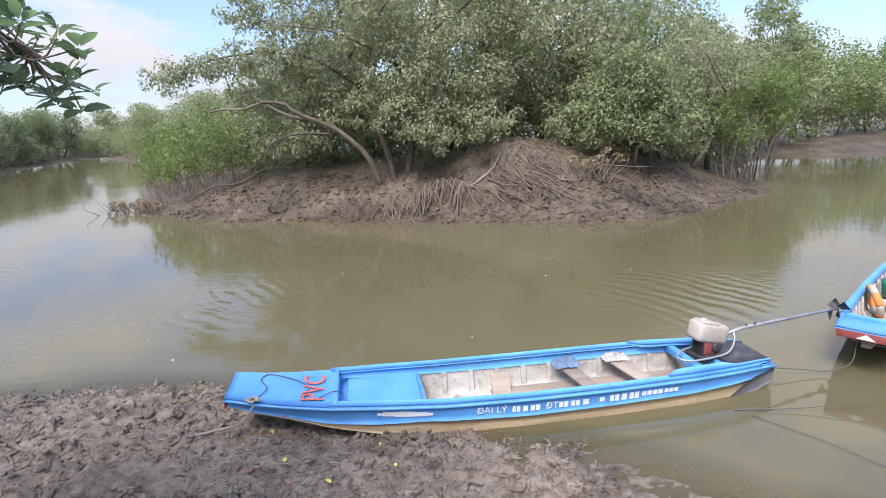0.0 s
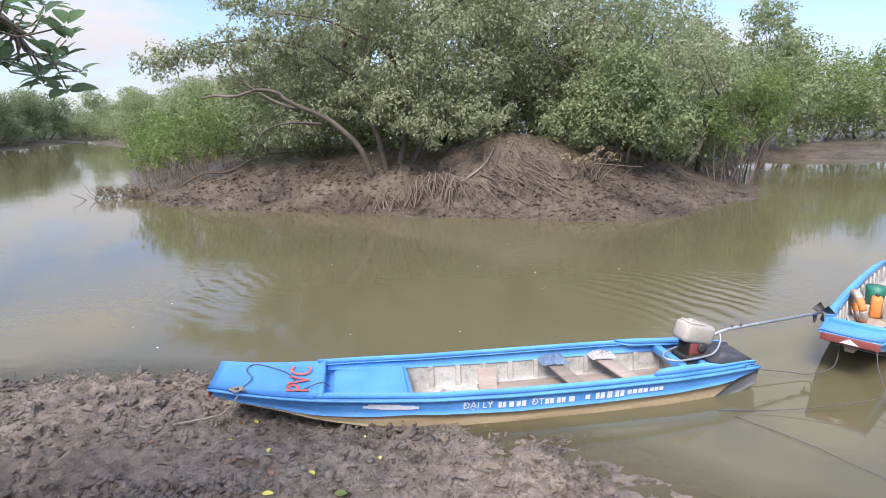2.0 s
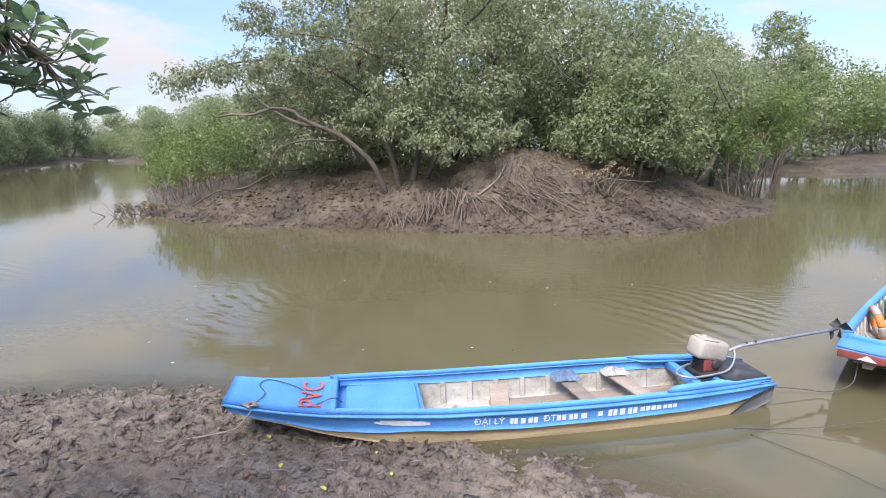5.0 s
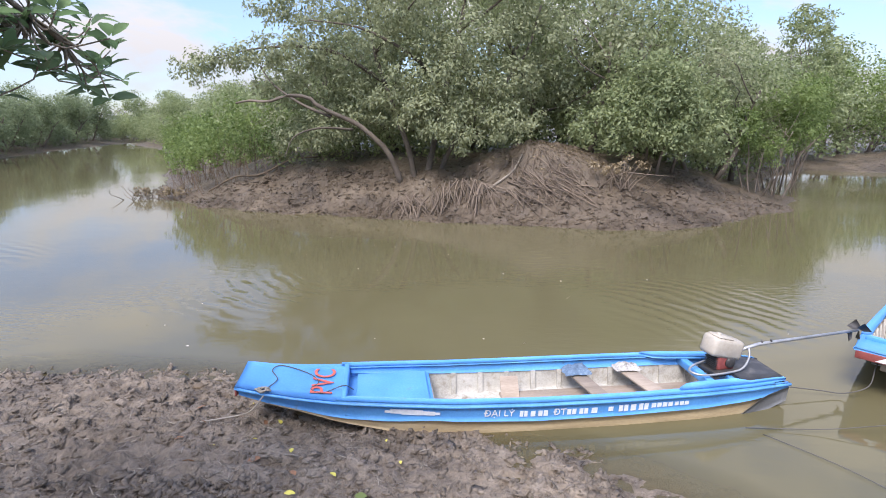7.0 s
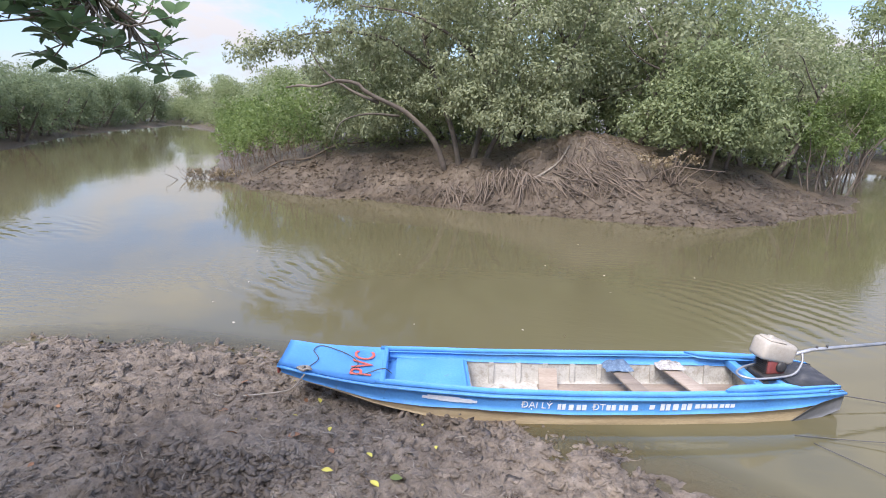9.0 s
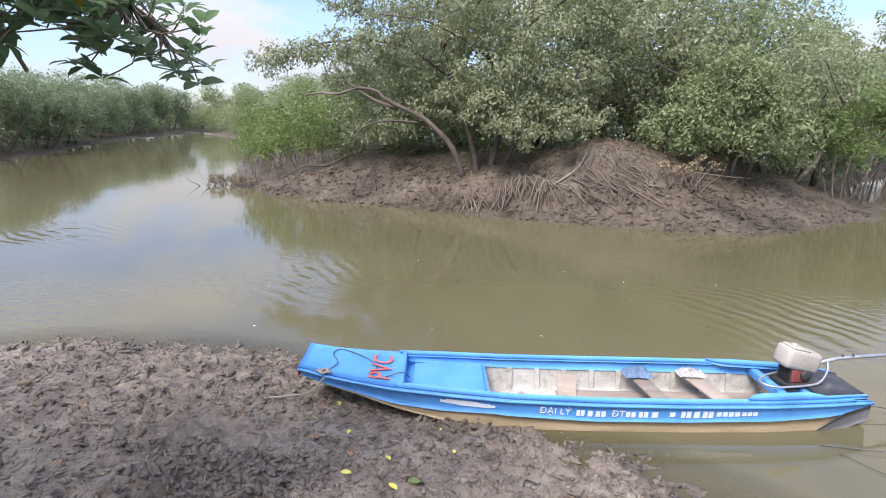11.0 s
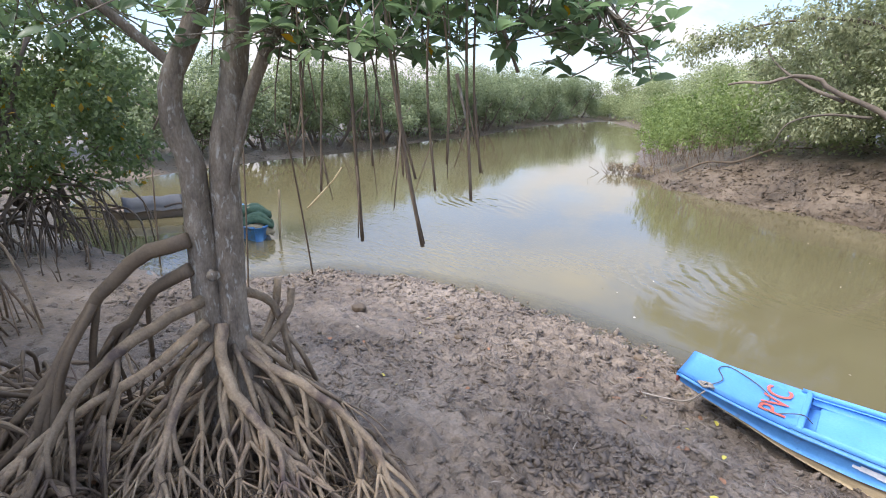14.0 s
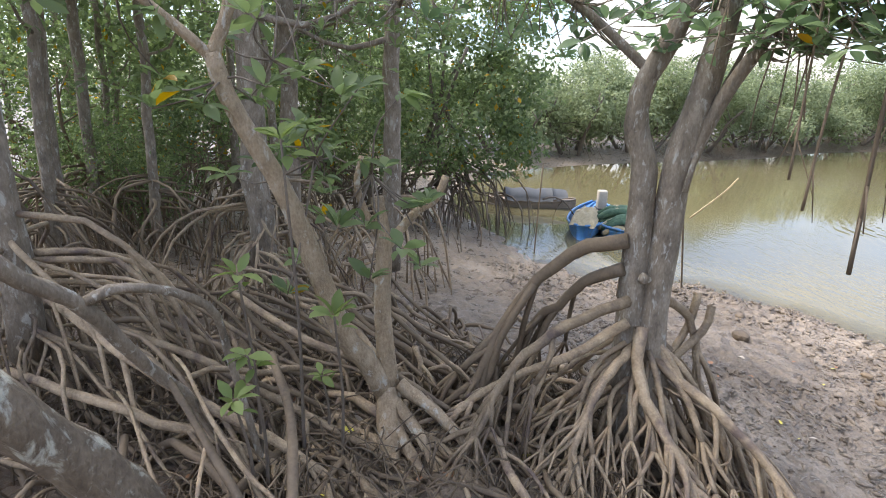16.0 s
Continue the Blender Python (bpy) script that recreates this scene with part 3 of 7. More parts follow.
def height(x, y):
    x, y = np.asarray(x, float), np.asarray(y, float)
    wob = 0.22 * lumps(x, y, 1.1, 2) + 0.07 * lumps(x, y, 0.3, 2)
    d1 = inside_by(NEAR_LAND, x, y) + wob * np.clip(1 - np.hypot(x + 3, y - 4) / 40, 0.3, 1)
    d2 = inside_by(FAR_LAND, x, y) + 1.6 * wob
    z1 = np.interp(d1, [-60, -6, -1.6, -0.7, 0, 0.25, 0.9, 1.7, 2.9, 4.2, 5.4, 8, 40], [-2.5, -1.5, -0.30, -0.085, 0.0, 0.06, 0.13, 0.19, 0.30, 0.54, 0.78, 1.0, 1.4])
    # a shelf of mud under a film of water beside the boat
    shelf = np.exp(-(((x - 0.3) / 1.4) ** 2 + ((y - 4.5) / 0.5) ** 2))
    z1 = np.where((z1 < 0) & (d1 > -3), z1 * (1 - 0.72 * shelf), z1)
    flat = np.clip((-5.2 - x) / 3.0, 0, 1)
    z1 = np.where(d1 > 0.9, z1 * (1 - flat) + flat * np.interp(d1, [0.9, 3, 6, 40], [0.13, 0.32, 0.6, 1.2]), z1)
    z2 = np.interp(d2, [-60, -6, -1.5, 0, 0.5, 2.6, 5, 30], [-2.5, -1.5, -0.35, 0.0, 0.16, 1.22, 1.75, 2.0])
    low = np.clip((x - 6) / 6, 0, 1) + np.clip((-9 - x) / 4, 0, 1)
    z2 = np.where(d2 > 0, z2 * (1 - 0.62 * np.clip(low, 0, 1)), z2)
    z1 = z1 + 0.95 * np.exp(-((x - 0.15) ** 2 + (y + 0.9) ** 2) / 1.5 ** 2)
    z = np.maximum(z1, z2)
    near = np.clip(1 - np.hypot(x + 3, y - 3) / 12, 0, 1) ** 0.5
    wet = np.clip((np.maximum(d1, d2) + 0.6) / 0.6, 0, 1)
    patch = np.clip(0.75 + 1.0 * lumps(x + 40, y, 1.2, 2), 0.15, 1)
    clod = 0.10 * np.clip(lumps(x + 0.05 * lumps(x, y, 0.2, 2), y, 0.20, 3, 0.62, True), -0.35, 0.8) + 0.035 * lumps(x + 5, y, 0.42, 2)
    z = z + wet * patch * near * clod
    z = z + wet * near * (0.030 * np.clip(lumps(x - 3, y + 7, 0.085, 3, 0.65, True), -0.3, 0.7) + 0.012 * lumps(x, y - 20, 0.05, 1))
    # trampled holes
    z = z - wet * near * 0.035 * np.clip(lumps(x - 9, y + 4, 0.26, 2) - 0.35, 0, 1) * 2
    island = np.clip(1 - np.abs(y - 18.5) / 6, 0, 1) * np.clip(1 - np.abs(x) / 17, 0, 1) ** 0.3
    z = z + wet * island * (0.09 * lumps(x, y, 0.5, 3, 0.62, True) + 0.08 * lumps(x, y, 1.7, 2))
    # the heap beside the big tree
    heap = np.exp(-((x - 1.6) / 2.1) ** 2 - ((y - 18.9) / 1.3) ** 2)
    z = z + 1.0 * heap * (1 + 0.3 * lumps(x, y, 0.6, 3))
    return z


def steps(*spans):
    return np.unique(np.concatenate([np.arange(a, b, s) for a, b, s in spans] + [[spans[-1][1]]]).round(4))


GX = steps((-560, -60, 50), (-60, -16, 2), (-16, -9.6, 0.2), (-9.6, -7.6, 0.05), (-7.6, 1.3, 0.027), (1.3, 2.6, 0.06), (2.6, 14, 0.25), (14, 60, 2), (60, 560, 50))
GY = steps((-560, -60, 50), (-60, -6, 2), (-6, -0.8, 0.2), (-0.8, 1.2, 0.05), (1.2, 6.0, 0.027), (6.0, 6.3, 0.05), (6.3, 15.2, 0.6), (15.2, 21, 0.12), (21, 30, 0.5), (30, 80, 2), (80, 560, 40))
gx, gy = np.meshgrid(GX, GY, indexing="xy")
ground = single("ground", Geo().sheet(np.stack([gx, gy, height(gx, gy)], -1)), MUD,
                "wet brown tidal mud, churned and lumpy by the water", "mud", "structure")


def ground_z(x, y):
    return float(height(np.array([x]), np.array([y]))[0])


wx, wy = np.meshgrid(steps((-560, -20, 20), (-20, -10, 1), (-10, 9, 0.1), (9, 20, 1), (20, 560, 20)), steps((-560, -20, 20), (-20, 1, 1), (1, 7, 0.1), (7, 20, 1), (20, 560, 20)), indexing="xy")
water = single("water", Geo().sheet(np.stack([wx, wy, np.zeros(wx.shape)], -1)), WATER,
               "calm murky olive-brown river water mirroring sky and trees", "water", "structure")
# how deep the water stands over the near mud, for its clearness at the edge
deep = np.where((wx > -10) & (wx < 9) & (wy > 1) & (wy < 7), -height(wx, wy), 1.0)
water.data.attributes.new("depth", "FLOAT", "POINT").data.foreach_set("value", deep.ravel())


# ---- trees ----
def unit(k):
    d = rng.normal(0, 1, (k, 3))
    return d / np.linalg.norm(d, axis=1, keepdims=True)


def crown_points(balls, count, clumps=26, spread=0.3):
    """Leaf places on uneven balls of foliage: each ball (x, y, z, rx, ry, rz) carries puffs on its skin, and each puff a shell of leaves."""
    balls = np.array(balls, float)
    area = (balls[:, 3] * balls[:, 4] + balls[:, 4] * balls[:, 5] + balls[:, 3] * balls[:, 5])
    share = np.maximum((count * area / area.sum()).astype(int), 20)
    out, away = [], []
    for b, k in zip(balls, share):
        c = max(6, int(clumps * (b[3] + b[4] + b[5]) / 3))
        d = unit(c)
        mid = b[:3] + d * b[3:] * rng.uniform(0.45, 1.02, (c, 1))
        pick = rng.integers(0, c, k)
        size = spread * (b[3] + b[4] + b[5]) / 3 * rng.uniform(0.6, 1.3, c)[pick][:, None]
        e = unit(k) + (0, 0, 0.35)
        e /= np.linalg.norm(e, axis=1, keepdims=True)
        out.append(mid[pick] + e * size * np.abs(rng.normal(0.9, 0.28, (k, 1))) * (1, 1, 0.75))
        away.append(e * 0.8 + d[pick] * 0.4)
    return np.vstack(out), np.vstack(away)


def crown(balls, count, leaf, droop=0.25, clumps=26, spread=0.3, width=0.45):
    p, a = crown_points(balls, count, clumps, spread)
    g = Geo()
    along = np.cross(a, unit(len(p))) + a * 0.35 - (0, 0, droop)
    g.leaves(p, along, leaf * rng.uniform(0.65, 1.25, len(p)), width, facing=a + unit(len(p)) * 0.45)
    return g


def limb(start, end, r0, r1, bend=0.15, n=8, sides=6, droop=0.0):
    s, e = np.array(start, float), np.array(end, float)
    far = np.linalg.norm(e - s)
    mids = [s + (e - s) * f + rng.normal(0, bend * far * 0.35, 3) + (0, 0, droop * far * math.sin(math.pi * f)) for f in (0.33, 0.67)]
    return curve_line([s, *mids, e], n), np.linspace(r0, r1, n)


def tree_kind(name, tall, wide, leaf, count, material, label, trunks=2, base=0.28, lift=0.0, roots=0, category="tree", balls=11, bark=None, droop=0.25, group=""):
    """A broad tree or bush: trunk, limbs and a crown of many leaves, standing at the origin."""
    bark = bark or BARK_FAR
    t = thing(name, (0, 0, 0), label, category, group)
    tops, blobs = [], []
    for i in range(trunks):
        a = 2 * math.pi * i / trunks + rng.uniform(-0.5, 0.5)
        foot = np.array([0.12 * wide * math.cos(a) * min(1, trunks - 1), 0.12 * wide * math.sin(a) * min(1, trunks - 1), -0.25])
        top = foot + (0.3 * wide * math.cos(a), 0.3 * wide * math.sin(a), tall * rng.uniform(0.55, 0.72))
        line, rad = limb(foot, top, base * 0.5, base * 0.18, 0.12, 9, 7)
        part("trunk", Geo().tube(line, rad, 7, 0.08), bark, t)
        tops.append(line)
    low = lift * tall
    for i in range(balls):
        a, u = rng.uniform(0, 2 * math.pi), (i + rng.uniform(0, 1)) / balls
        h = low + (tall - low) * (0.10 + 0.78 * u)
        out = wide * 0.5 * math.sqrt(max(0.05, 1 - ((u - 0.30) / 0.8) ** 2)) * rng.uniform(0.45, 0.9)
        c = np.array([out * math.cos(a), out * math.sin(a), h])
        r = wide * rng.uniform(0.17, 0.26)
        blobs.append([*c, r, r, r * rng.uniform(0.65, 0.9) * min(1.3, tall / wide + 0.2)])
        line = tops[i % trunks]
        s = line[min(len(line) - 1, int(2 + 6 * u))]
        ln, rad = limb(s, c, base * 0.16, base * 0.04, 0.2, 6, 5)
        part("limb", Geo().tube(ln, rad, 5), bark, t)
    part("crown", crown(blobs, count, leaf, droop), material, t, "leafy " + category + " crown")
    for i in range(roots):
        a = 2 * math.pi * i / roots + rng.uniform(-0.3, 0.3)
        z0, out = tall * rng.uniform(0.10, 0.3), wide * rng.uniform(0.14, 0.36)
        dirn = np.array([math.cos(a), math.sin(a), 0])
        rg = Geo()
        rg.tube(curve_line([dirn * 0.03 + (0, 0, z0), dirn * out * 0.5 + (0, 0, z0 * 0.8), dirn * out + (0, 0, -0.3)], 7), [base * 0.09, base * 0.06], 5)
        part("prop_root", rg, ROOT_FAR, t)
    return t


def stand(ob, x, y, turn=0.0, scale=1.0, sink=0.0, z=None):
    zz = (max(ground_z(x, y), -0.1) if z is None else z) - sink
    return Matrix.Translation((x, y, zz)) @ Matrix.Rotation(turn, 4, "Z") @ Matrix.Diagonal((scale, scale, scale, 1))


def plant(kind, places, scales=(0.85, 1.2)):
    """Sets one tree at the first place, and copies at the others."""
    first = True
    for x, y, *rest in places:
        s = rest[0] if rest else rng.uniform(*scales)
        m = stand(kind, x, y, rng.uniform(0, 6.28), s)
        if first:
            kind.matrix_world = m
            first = False
        else:
            c = copy_thing(kind, m)
            c.scale = (s, s, s)


# ---- the far bank: the big leaning tree ----
BIG = np.array([-3.1, 19.1, 1.0])
big_tree = thing("mangrove_tree", BIG, "large old grey-green mangrove tree leaning over the muddy point", "tree")


def rel(*pts):
    return [np.array(p, float) - BIG for p in pts]


for name, pts, r0, r1 in [
    ("leaning_trunk", [(-2.95, 19.0, 0.7), (-3.15, 18.7, 1.5), (-3.45, 18.5, 2.1), (-4.1, 18.2, 2.75), (-4.5, 18.0, 3.0), (-5.3, 17.5, 3.4), (-5.6, 17.4, 3.68), (-6.2, 17.1, 3.72), (-6.7, 17.05, 3.55), (-7.3, 17.0, 3.58), (-7.75, 17.0, 3.5)], 0.105, 0.03),
    ("trunk", [(-2.5, 19.2, 0.7), (-2.7, 19.1, 1.9), (-3.2, 19.3, 3.3), (-3.9, 19.6, 5.2), (-4.2, 19.8, 7.2)], 0.11, 0.05),
    ("trunk", [(-2.2, 19.4, 0.7), (-1.9, 19.3, 2.1), (-1.5, 19.7, 4.0), (-1.0, 20.0, 6.2), (-0.8, 20.3, 8.0)], 0.12, 0.05),
    ("trunk", [(-1.9, 19.5, 0.7), (-1.2, 19.3, 2.2), (0.0, 19.6, 3.6), (1.2, 20.2, 5.2), (1.7, 20.5, 6.8)], 0.10, 0.04),
    ("branch", [(-5.0, 17.75, 3.1), (-6.0, 17.9, 3.5), (-6.9, 18.0, 4.1), (-7.4, 18.2, 4.7)], 0.055, 0.02),
    ("branch", [(-4.4, 18.1, 2.7), (-5.3, 17.5, 2.75), (-6.0, 17.1, 2.5), (-6.3, 17.0, 1.9)], 0.04, 0.012),
    ("branch", [(-3.5, 19.4, 4.2), (-5.2, 18.8, 5.2), (-7.4, 18.6, 5.3), (-9.6, 18.8, 4.9)], 0.075, 0.015),
    ("branch", [(-3.9, 19.6, 5.2), (-2.9, 18.7, 6.1), (-2.0, 18.0, 6.9)], 0.06, 0.02),
    ("branch", [(-1.5, 19.7, 4.0), (-2.5, 18.4, 5.0), (-3.9, 17.6, 5.7), (-5.4, 17.2, 5.9)], 0.07, 0.02),
    ("branch", [(-1.0, 20.0, 6.0), (0.2, 18.9, 6.6), (1.0, 18.2, 7.4)], 0.06, 0.02),
]:
    part(name, Geo().tube(curve_line(rel(*pts), 20), [r0, r1], 8, 0.10), BARK_FAR if name == "leaning_trunk" else BARK_DARK, big_tree, "pale bare leaning limb" if name == "leaning_trunk" else "")

BIG_BALLS = [(-9.7, 18.8, 4.7, 0.95, 0.8, 0.5), (-8.7, 18.7, 5.0, 0.9, 0.8, 0.5), (-7.6, 18.6, 4.7, 1.0, 0.9, 0.7), (-7.2, 19.5, 3.6, 1.1, 1.0, 0.9),
             (-6.4, 18.6, 5.4, 1.2, 1.0, 0.9), (-6.0, 19.6, 4.2, 1.3, 1.0, 1.1), (-5.8, 20.2, 2.9, 1.3, 1.0, 0.9), (-5.0, 18.2, 6.3, 1.4, 1.1, 0.9),
             (-4.9, 19.3, 4.8, 1.2, 0.9, 0.9), (-4.2, 20.4, 3.4, 1.3, 1.0, 0.9), (-3.6, 18.4, 5.4, 1.2, 1.0, 1.0), (-3.4, 19.4, 7.2, 1.7, 1.3, 1.1),
             (-2.4, 18.0, 6.5, 1.4, 1.0, 1.0), (-1.9, 18.1, 4.6, 1.3, 0.9, 1.1), (-1.3, 18.4, 3.2, 1.1, 0.8, 0.75), (-0.6, 18.2, 3.6, 1.1, 0.8, 0.9),
             (-0.5, 18.4, 5.5, 1.5, 1.0, 1.2), (0.4, 18.9, 4.2, 1.3, 1.0, 1.0), (0.3, 19.6, 7.3, 1.9, 1.4, 1.2), (1.6, 19.5, 5.7, 1.5, 1.2, 1.2),
             (1.9, 20.2, 4.1, 1.3, 1.0, 1.0), (-3.2, 18.3, 3.7, 1.0, 0.7, 0.8), (-2.3, 18.2, 3.5, 0.9, 0.7, 0.7), (-4.6, 19.0, 3.6, 1.0, 0.8, 0.8), (-0.2, 18.3, 2.9, 0.8, 0.6, 0.5), (-1.6, 18.2, 2.75, 0.8, 0.6, 0.45), (0.9, 18.6, 3.1, 0.9, 0.7, 0.6), (-5.6, 19.2, 2.6, 1.0, 0.7, 0.6), (-6.8, 19.4, 2.5, 1.0, 0.7, 0.6), (-1.9, 17.7, 3.1, 0.9, 0.6, 0.7), (-1.0, 17.6, 2.6, 0.8, 0.5, 0.6), (-2.8, 17.9, 3.3, 0.9, 0.5, 0.6), (0.2, 17.7, 2.7, 0.9, 0.5, 0.6)]
BIG_BALLS_HIGH = [(-2.0, 19.6, 8.5, 2.0, 1.5, 1.0), (-4.9, 19.6, 7.9, 1.6, 1.3, 0.9), (1.6, 20.4, 8.2, 1.8, 1.4, 1.0), (-6.9, 19.2, 6.6, 1.2, 1.0, 0.7)]
part("crown", crown([[*(np.array(b[:3]) - BIG), *b[3:]] for b in BIG_BALLS + BIG_BALLS_HIGH], 50000, 0.14, 0.45, 26, 0.34), LEAF_GREY, big_tree,
     "dense crown of small grey-green leaves")

# spread of roots and dead wood over the heap
root_heap = thing("root_heap", (1.2, 18.2, 1.0), "heap of tangled bare brown roots on the mud bank", "roots")
HEAP_AT = np.array([1.2, 18.2, 1.0])


def draped(x0, y0, up, ang, far, r, bow=0.06):
    """A bare root that leaves the heap, hangs a little and lies down on the mud."""
    x1, y1 = x0 + far * math.cos(ang), y0 + far * math.sin(ang)
    z0, z1 = ground_z(x0, y0) + up, ground_z(x1, y1) - 0.02
    xm, ym = x0 * 0.55 + x1 * 0.45 + rng.normal(0, bow * 1.6), y0 * 0.55 + y1 * 0.45 + rng.normal(0, bow)
    zm = max(z0 * 0.58 + z1 * 0.42 + rng.uniform(0.0, 0.08), ground_z(xm, ym) + 0.015)
    g = Geo().tube(curve_line(np.array([(x0, y0, z0), (xm, ym, zm), (x1, y1, z1)]) - HEAP_AT, 8), [r, r * 0.75], 5, 0.1)
    for k in range(rng.integers(0, 3)):
        q = ang + rng.normal(0, 0.6)
        e = (xm + 0.35 * far * math.cos(q), ym + 0.35 * far * math.sin(q))
        g.tube(curve_line(np.array([(xm, ym, zm), ((xm + e[0]) / 2, (ym + e[1]) / 2, zm - 0.02), (*e, ground_z(*e) - 0.01)]) - HEAP_AT, 5), [r * 0.6, r * 0.4], 4)
    return g


for i in range(64):
    x0 = rng.uniform(-3.0, -0.3)
    part("root", draped(x0, 17.75 + 0.12 * x0 + rng.normal(0, 0.1), rng.uniform(0.22, 0.42), rng.normal(-1.6, 0.45), rng.uniform(0.35, 0.95), rng.uniform(0.012, 0.028)), ROOT_FAR, root_heap)
for i in range(16):
    part("root", draped(-0.15 + rng.normal(0, 0.05), 17.45, 0.40, rng.uniform(-2.1, -0.1), rng.uniform(0.6, 1.3), rng.uniform(0.014, 0.028)), ROOT_FAR, root_heap)
for i in range(34):
    part("root", draped(rng.uniform(0.6, 2.4), rng.uniform(17.3, 17.9), rng.uniform(0.06, 0.2), rng.normal(-0.55, 0.25), rng.uniform(0.7, 1.5), rng.uniform(0.012, 0.026)), ROOT_FAR, root_heap)
for i in range(110):
    part("root", draped(rng.normal(1.9, 0.9), rng.uniform(17.3, 18.5), 0.05, rng.uniform(-2.6, 0.2), rng.uniform(0.4, 1.0), rng.uniform(0.007, 0.018)), ROOT_FAR, root_heap)
part("bleached_branch", Geo().tube(curve_line(np.array([(x, y, ground_z(x, y) + 0.06) for x, y in ((-0.15, 17.5), (0.35, 17.75), (0.8, 18.0), (1.1, 18.3))]) - (1.2, 18.2, 1.0), 8), [0.05, 0.028], 6), BARK, root_heap,
     "bleached broken branch")

g = Geo()
for i in range(700):
    x, y = rng.normal(1.9, 1.0), rng.uniform(16.9, 18.9)
    g.leaves([(x, y, ground_z(x, y) + 0.02)], [(rng.normal(), rng.normal(), 0.25)], [rng.uniform(0.05, 0.11)], 0.5, 0.1)
single("mound_litter", g, LEAF_DEAD, "dry brown leaves strewn over the root heap", "litter", "stuff")

dead_bush = thing("dead_bush", (4.0, 17.6, ground_z(4.0, 17.6)), "low dry bush with withered brown leaves", "bush")
for i in range(26):
    a = rng.uniform(0, 6.28)
    e = np.array([rng.normal(0, 0.7), rng.normal(0, 0.3), rng.uniform(0.3, 0.95)])
    ln, rad = limb((rng.normal(0, 0.25), rng.normal(0, 0.15), -0.1), e, 0.022, 0.006, 0.25, 6)
    part("stem", Geo().tube(ln, rad, 5), ROOT_FAR, dead_bush)
part("withered_leaves", crown([(-0.6, 0, 0.55, 0.4, 0.3, 0.25), (0.1, 0, 0.7, 0.45, 0.3, 0.25), (0.7, 0, 0.6, 0.4, 0.3, 0.3)], 420, 0.11, 0.5, 14, 0.3), LEAF_DEAD, dead_bush)

# round bush tree right of the heap
bush_tree = thing("mangrove_tree", (5.0, 19.2, ground_z(5.0, 19.2)), "rounded mid-green mangrove tree with stems rising from the mud", "tree")
bz = ground_z(5.0, 19.2)
for x, y in [(4.3, 18.5), (4.9, 18.9), (5.5, 18.8), (6.1, 19.2)]:
    ln, rad = limb((x - 5, y - 19.2, -0.2), (x - 5 + rng.normal(0.2, 0.4), y - 19.2 + rng.normal(0, 0.2), 2.2), 0.055, 0.03, 0.12)
    part("stem", Geo().tube(ln, rad, 6), BARK_FAR, bush_tree)
part("crown", crown([(x - 5, y - 19.2, z - bz, r, r * 0.9, r * 0.85) for x, y, z, r in
                     [(3.6, 18.7, 2.7, 1.0), (4.6, 18.3, 3.2, 1.15), (5.6, 18.3, 3.3, 1.2), (6.6, 18.6, 2.9, 1.1), (7.2, 19.2, 2.2, 0.85), (5.0, 18.8, 4.2, 1.1), (5.9, 18.9, 4.25, 1.05),
                      (4.3, 19.3, 3.9, 1.0), (6.6, 19.4, 3.7, 1.0), (4.4, 18.1, 2.55, 0.7), (5.5, 18.0, 2.5, 0.75), (6.4, 18.2, 2.45, 0.7), (3.1, 19.0, 2.6, 0.65)]],
                    17000, 0.145, 0.15, 26, 0.34), LEAF_MID, bush_tree)

# woods behind the point
wood_tree = tree_kind("mangrove_tree", 7.2, 6.0, 0.20, 6000, LEAF_MID, "tall mid-green mangrove tree in the wood behind the point", 3, 0.30, 0.10, 0, balls=14, bark=BARK_DARK, group="wood on the point")
plant(wood_tree, [(2.2, 23.5, 1.08), (6.0, 23.3, 0.9), (9.6, 24.3, 0.80), (-0.8, 24.0, 1.1), (-5.0, 24.0, 0.85), (4.5, 28, 1.2), (10.5, 29, 1.0), (-9.0, 28.5, 0.72), (15, 34, 0.9), (0, 29, 1.25), (-15.5, 36, 0.72)])
wood_tree2 = tree_kind("mangrove_tree", 6.6, 5.2, 0.19, 5700, LEAF_GREY, "grey-green mangrove tree in the wood behind the point", 2, 0.26, 0.12, 0, balls=13, bark=BARK_DARK, group="wood on the point")
plant(wood_tree2, [(8.0, 21.6, 0.78), (3.6, 21.8, 0.95), (7.4, 26.0, 1.1), (-7.4, 24.2, 0.74), (-3.0, 22.8, 0.95), (12.8, 31, 1.0), (-11.4, 28.5, 0.52), (-6.4, 28.5, 0.95), (18, 38, 0.95)])
slim_tree = tree_kind("young_mangrove", 4.6, 3.1, 0.14, 4600, LEAF_LIGHT, "light green young mangrove on thin stems at the water's edge", 4, 0.085, 0.36, 4, balls=11, group="young mangroves")
plant(slim_tree, [(11.2, 22.9, 0.92), (12.6, 25.4, 1.05), (10.0, 21.8, 0.8), (14.4, 28.5, 1.05), (17.0, 33.5, 1.0)])
tall_tree = tree_kind("tall_mangrove", 10.0, 4.4, 0.24, 5200, LEAF_MID, "tall slender mangrove standing above the wood", 1, 0.30, 0.22, 0, balls=16, group="wood on the point")
plant(tall_tree, [(19.0, 36.5, 0.98), (22.5, 42, 0.8), (26, 46, 0.72), (16.2, 40, 0.86)])
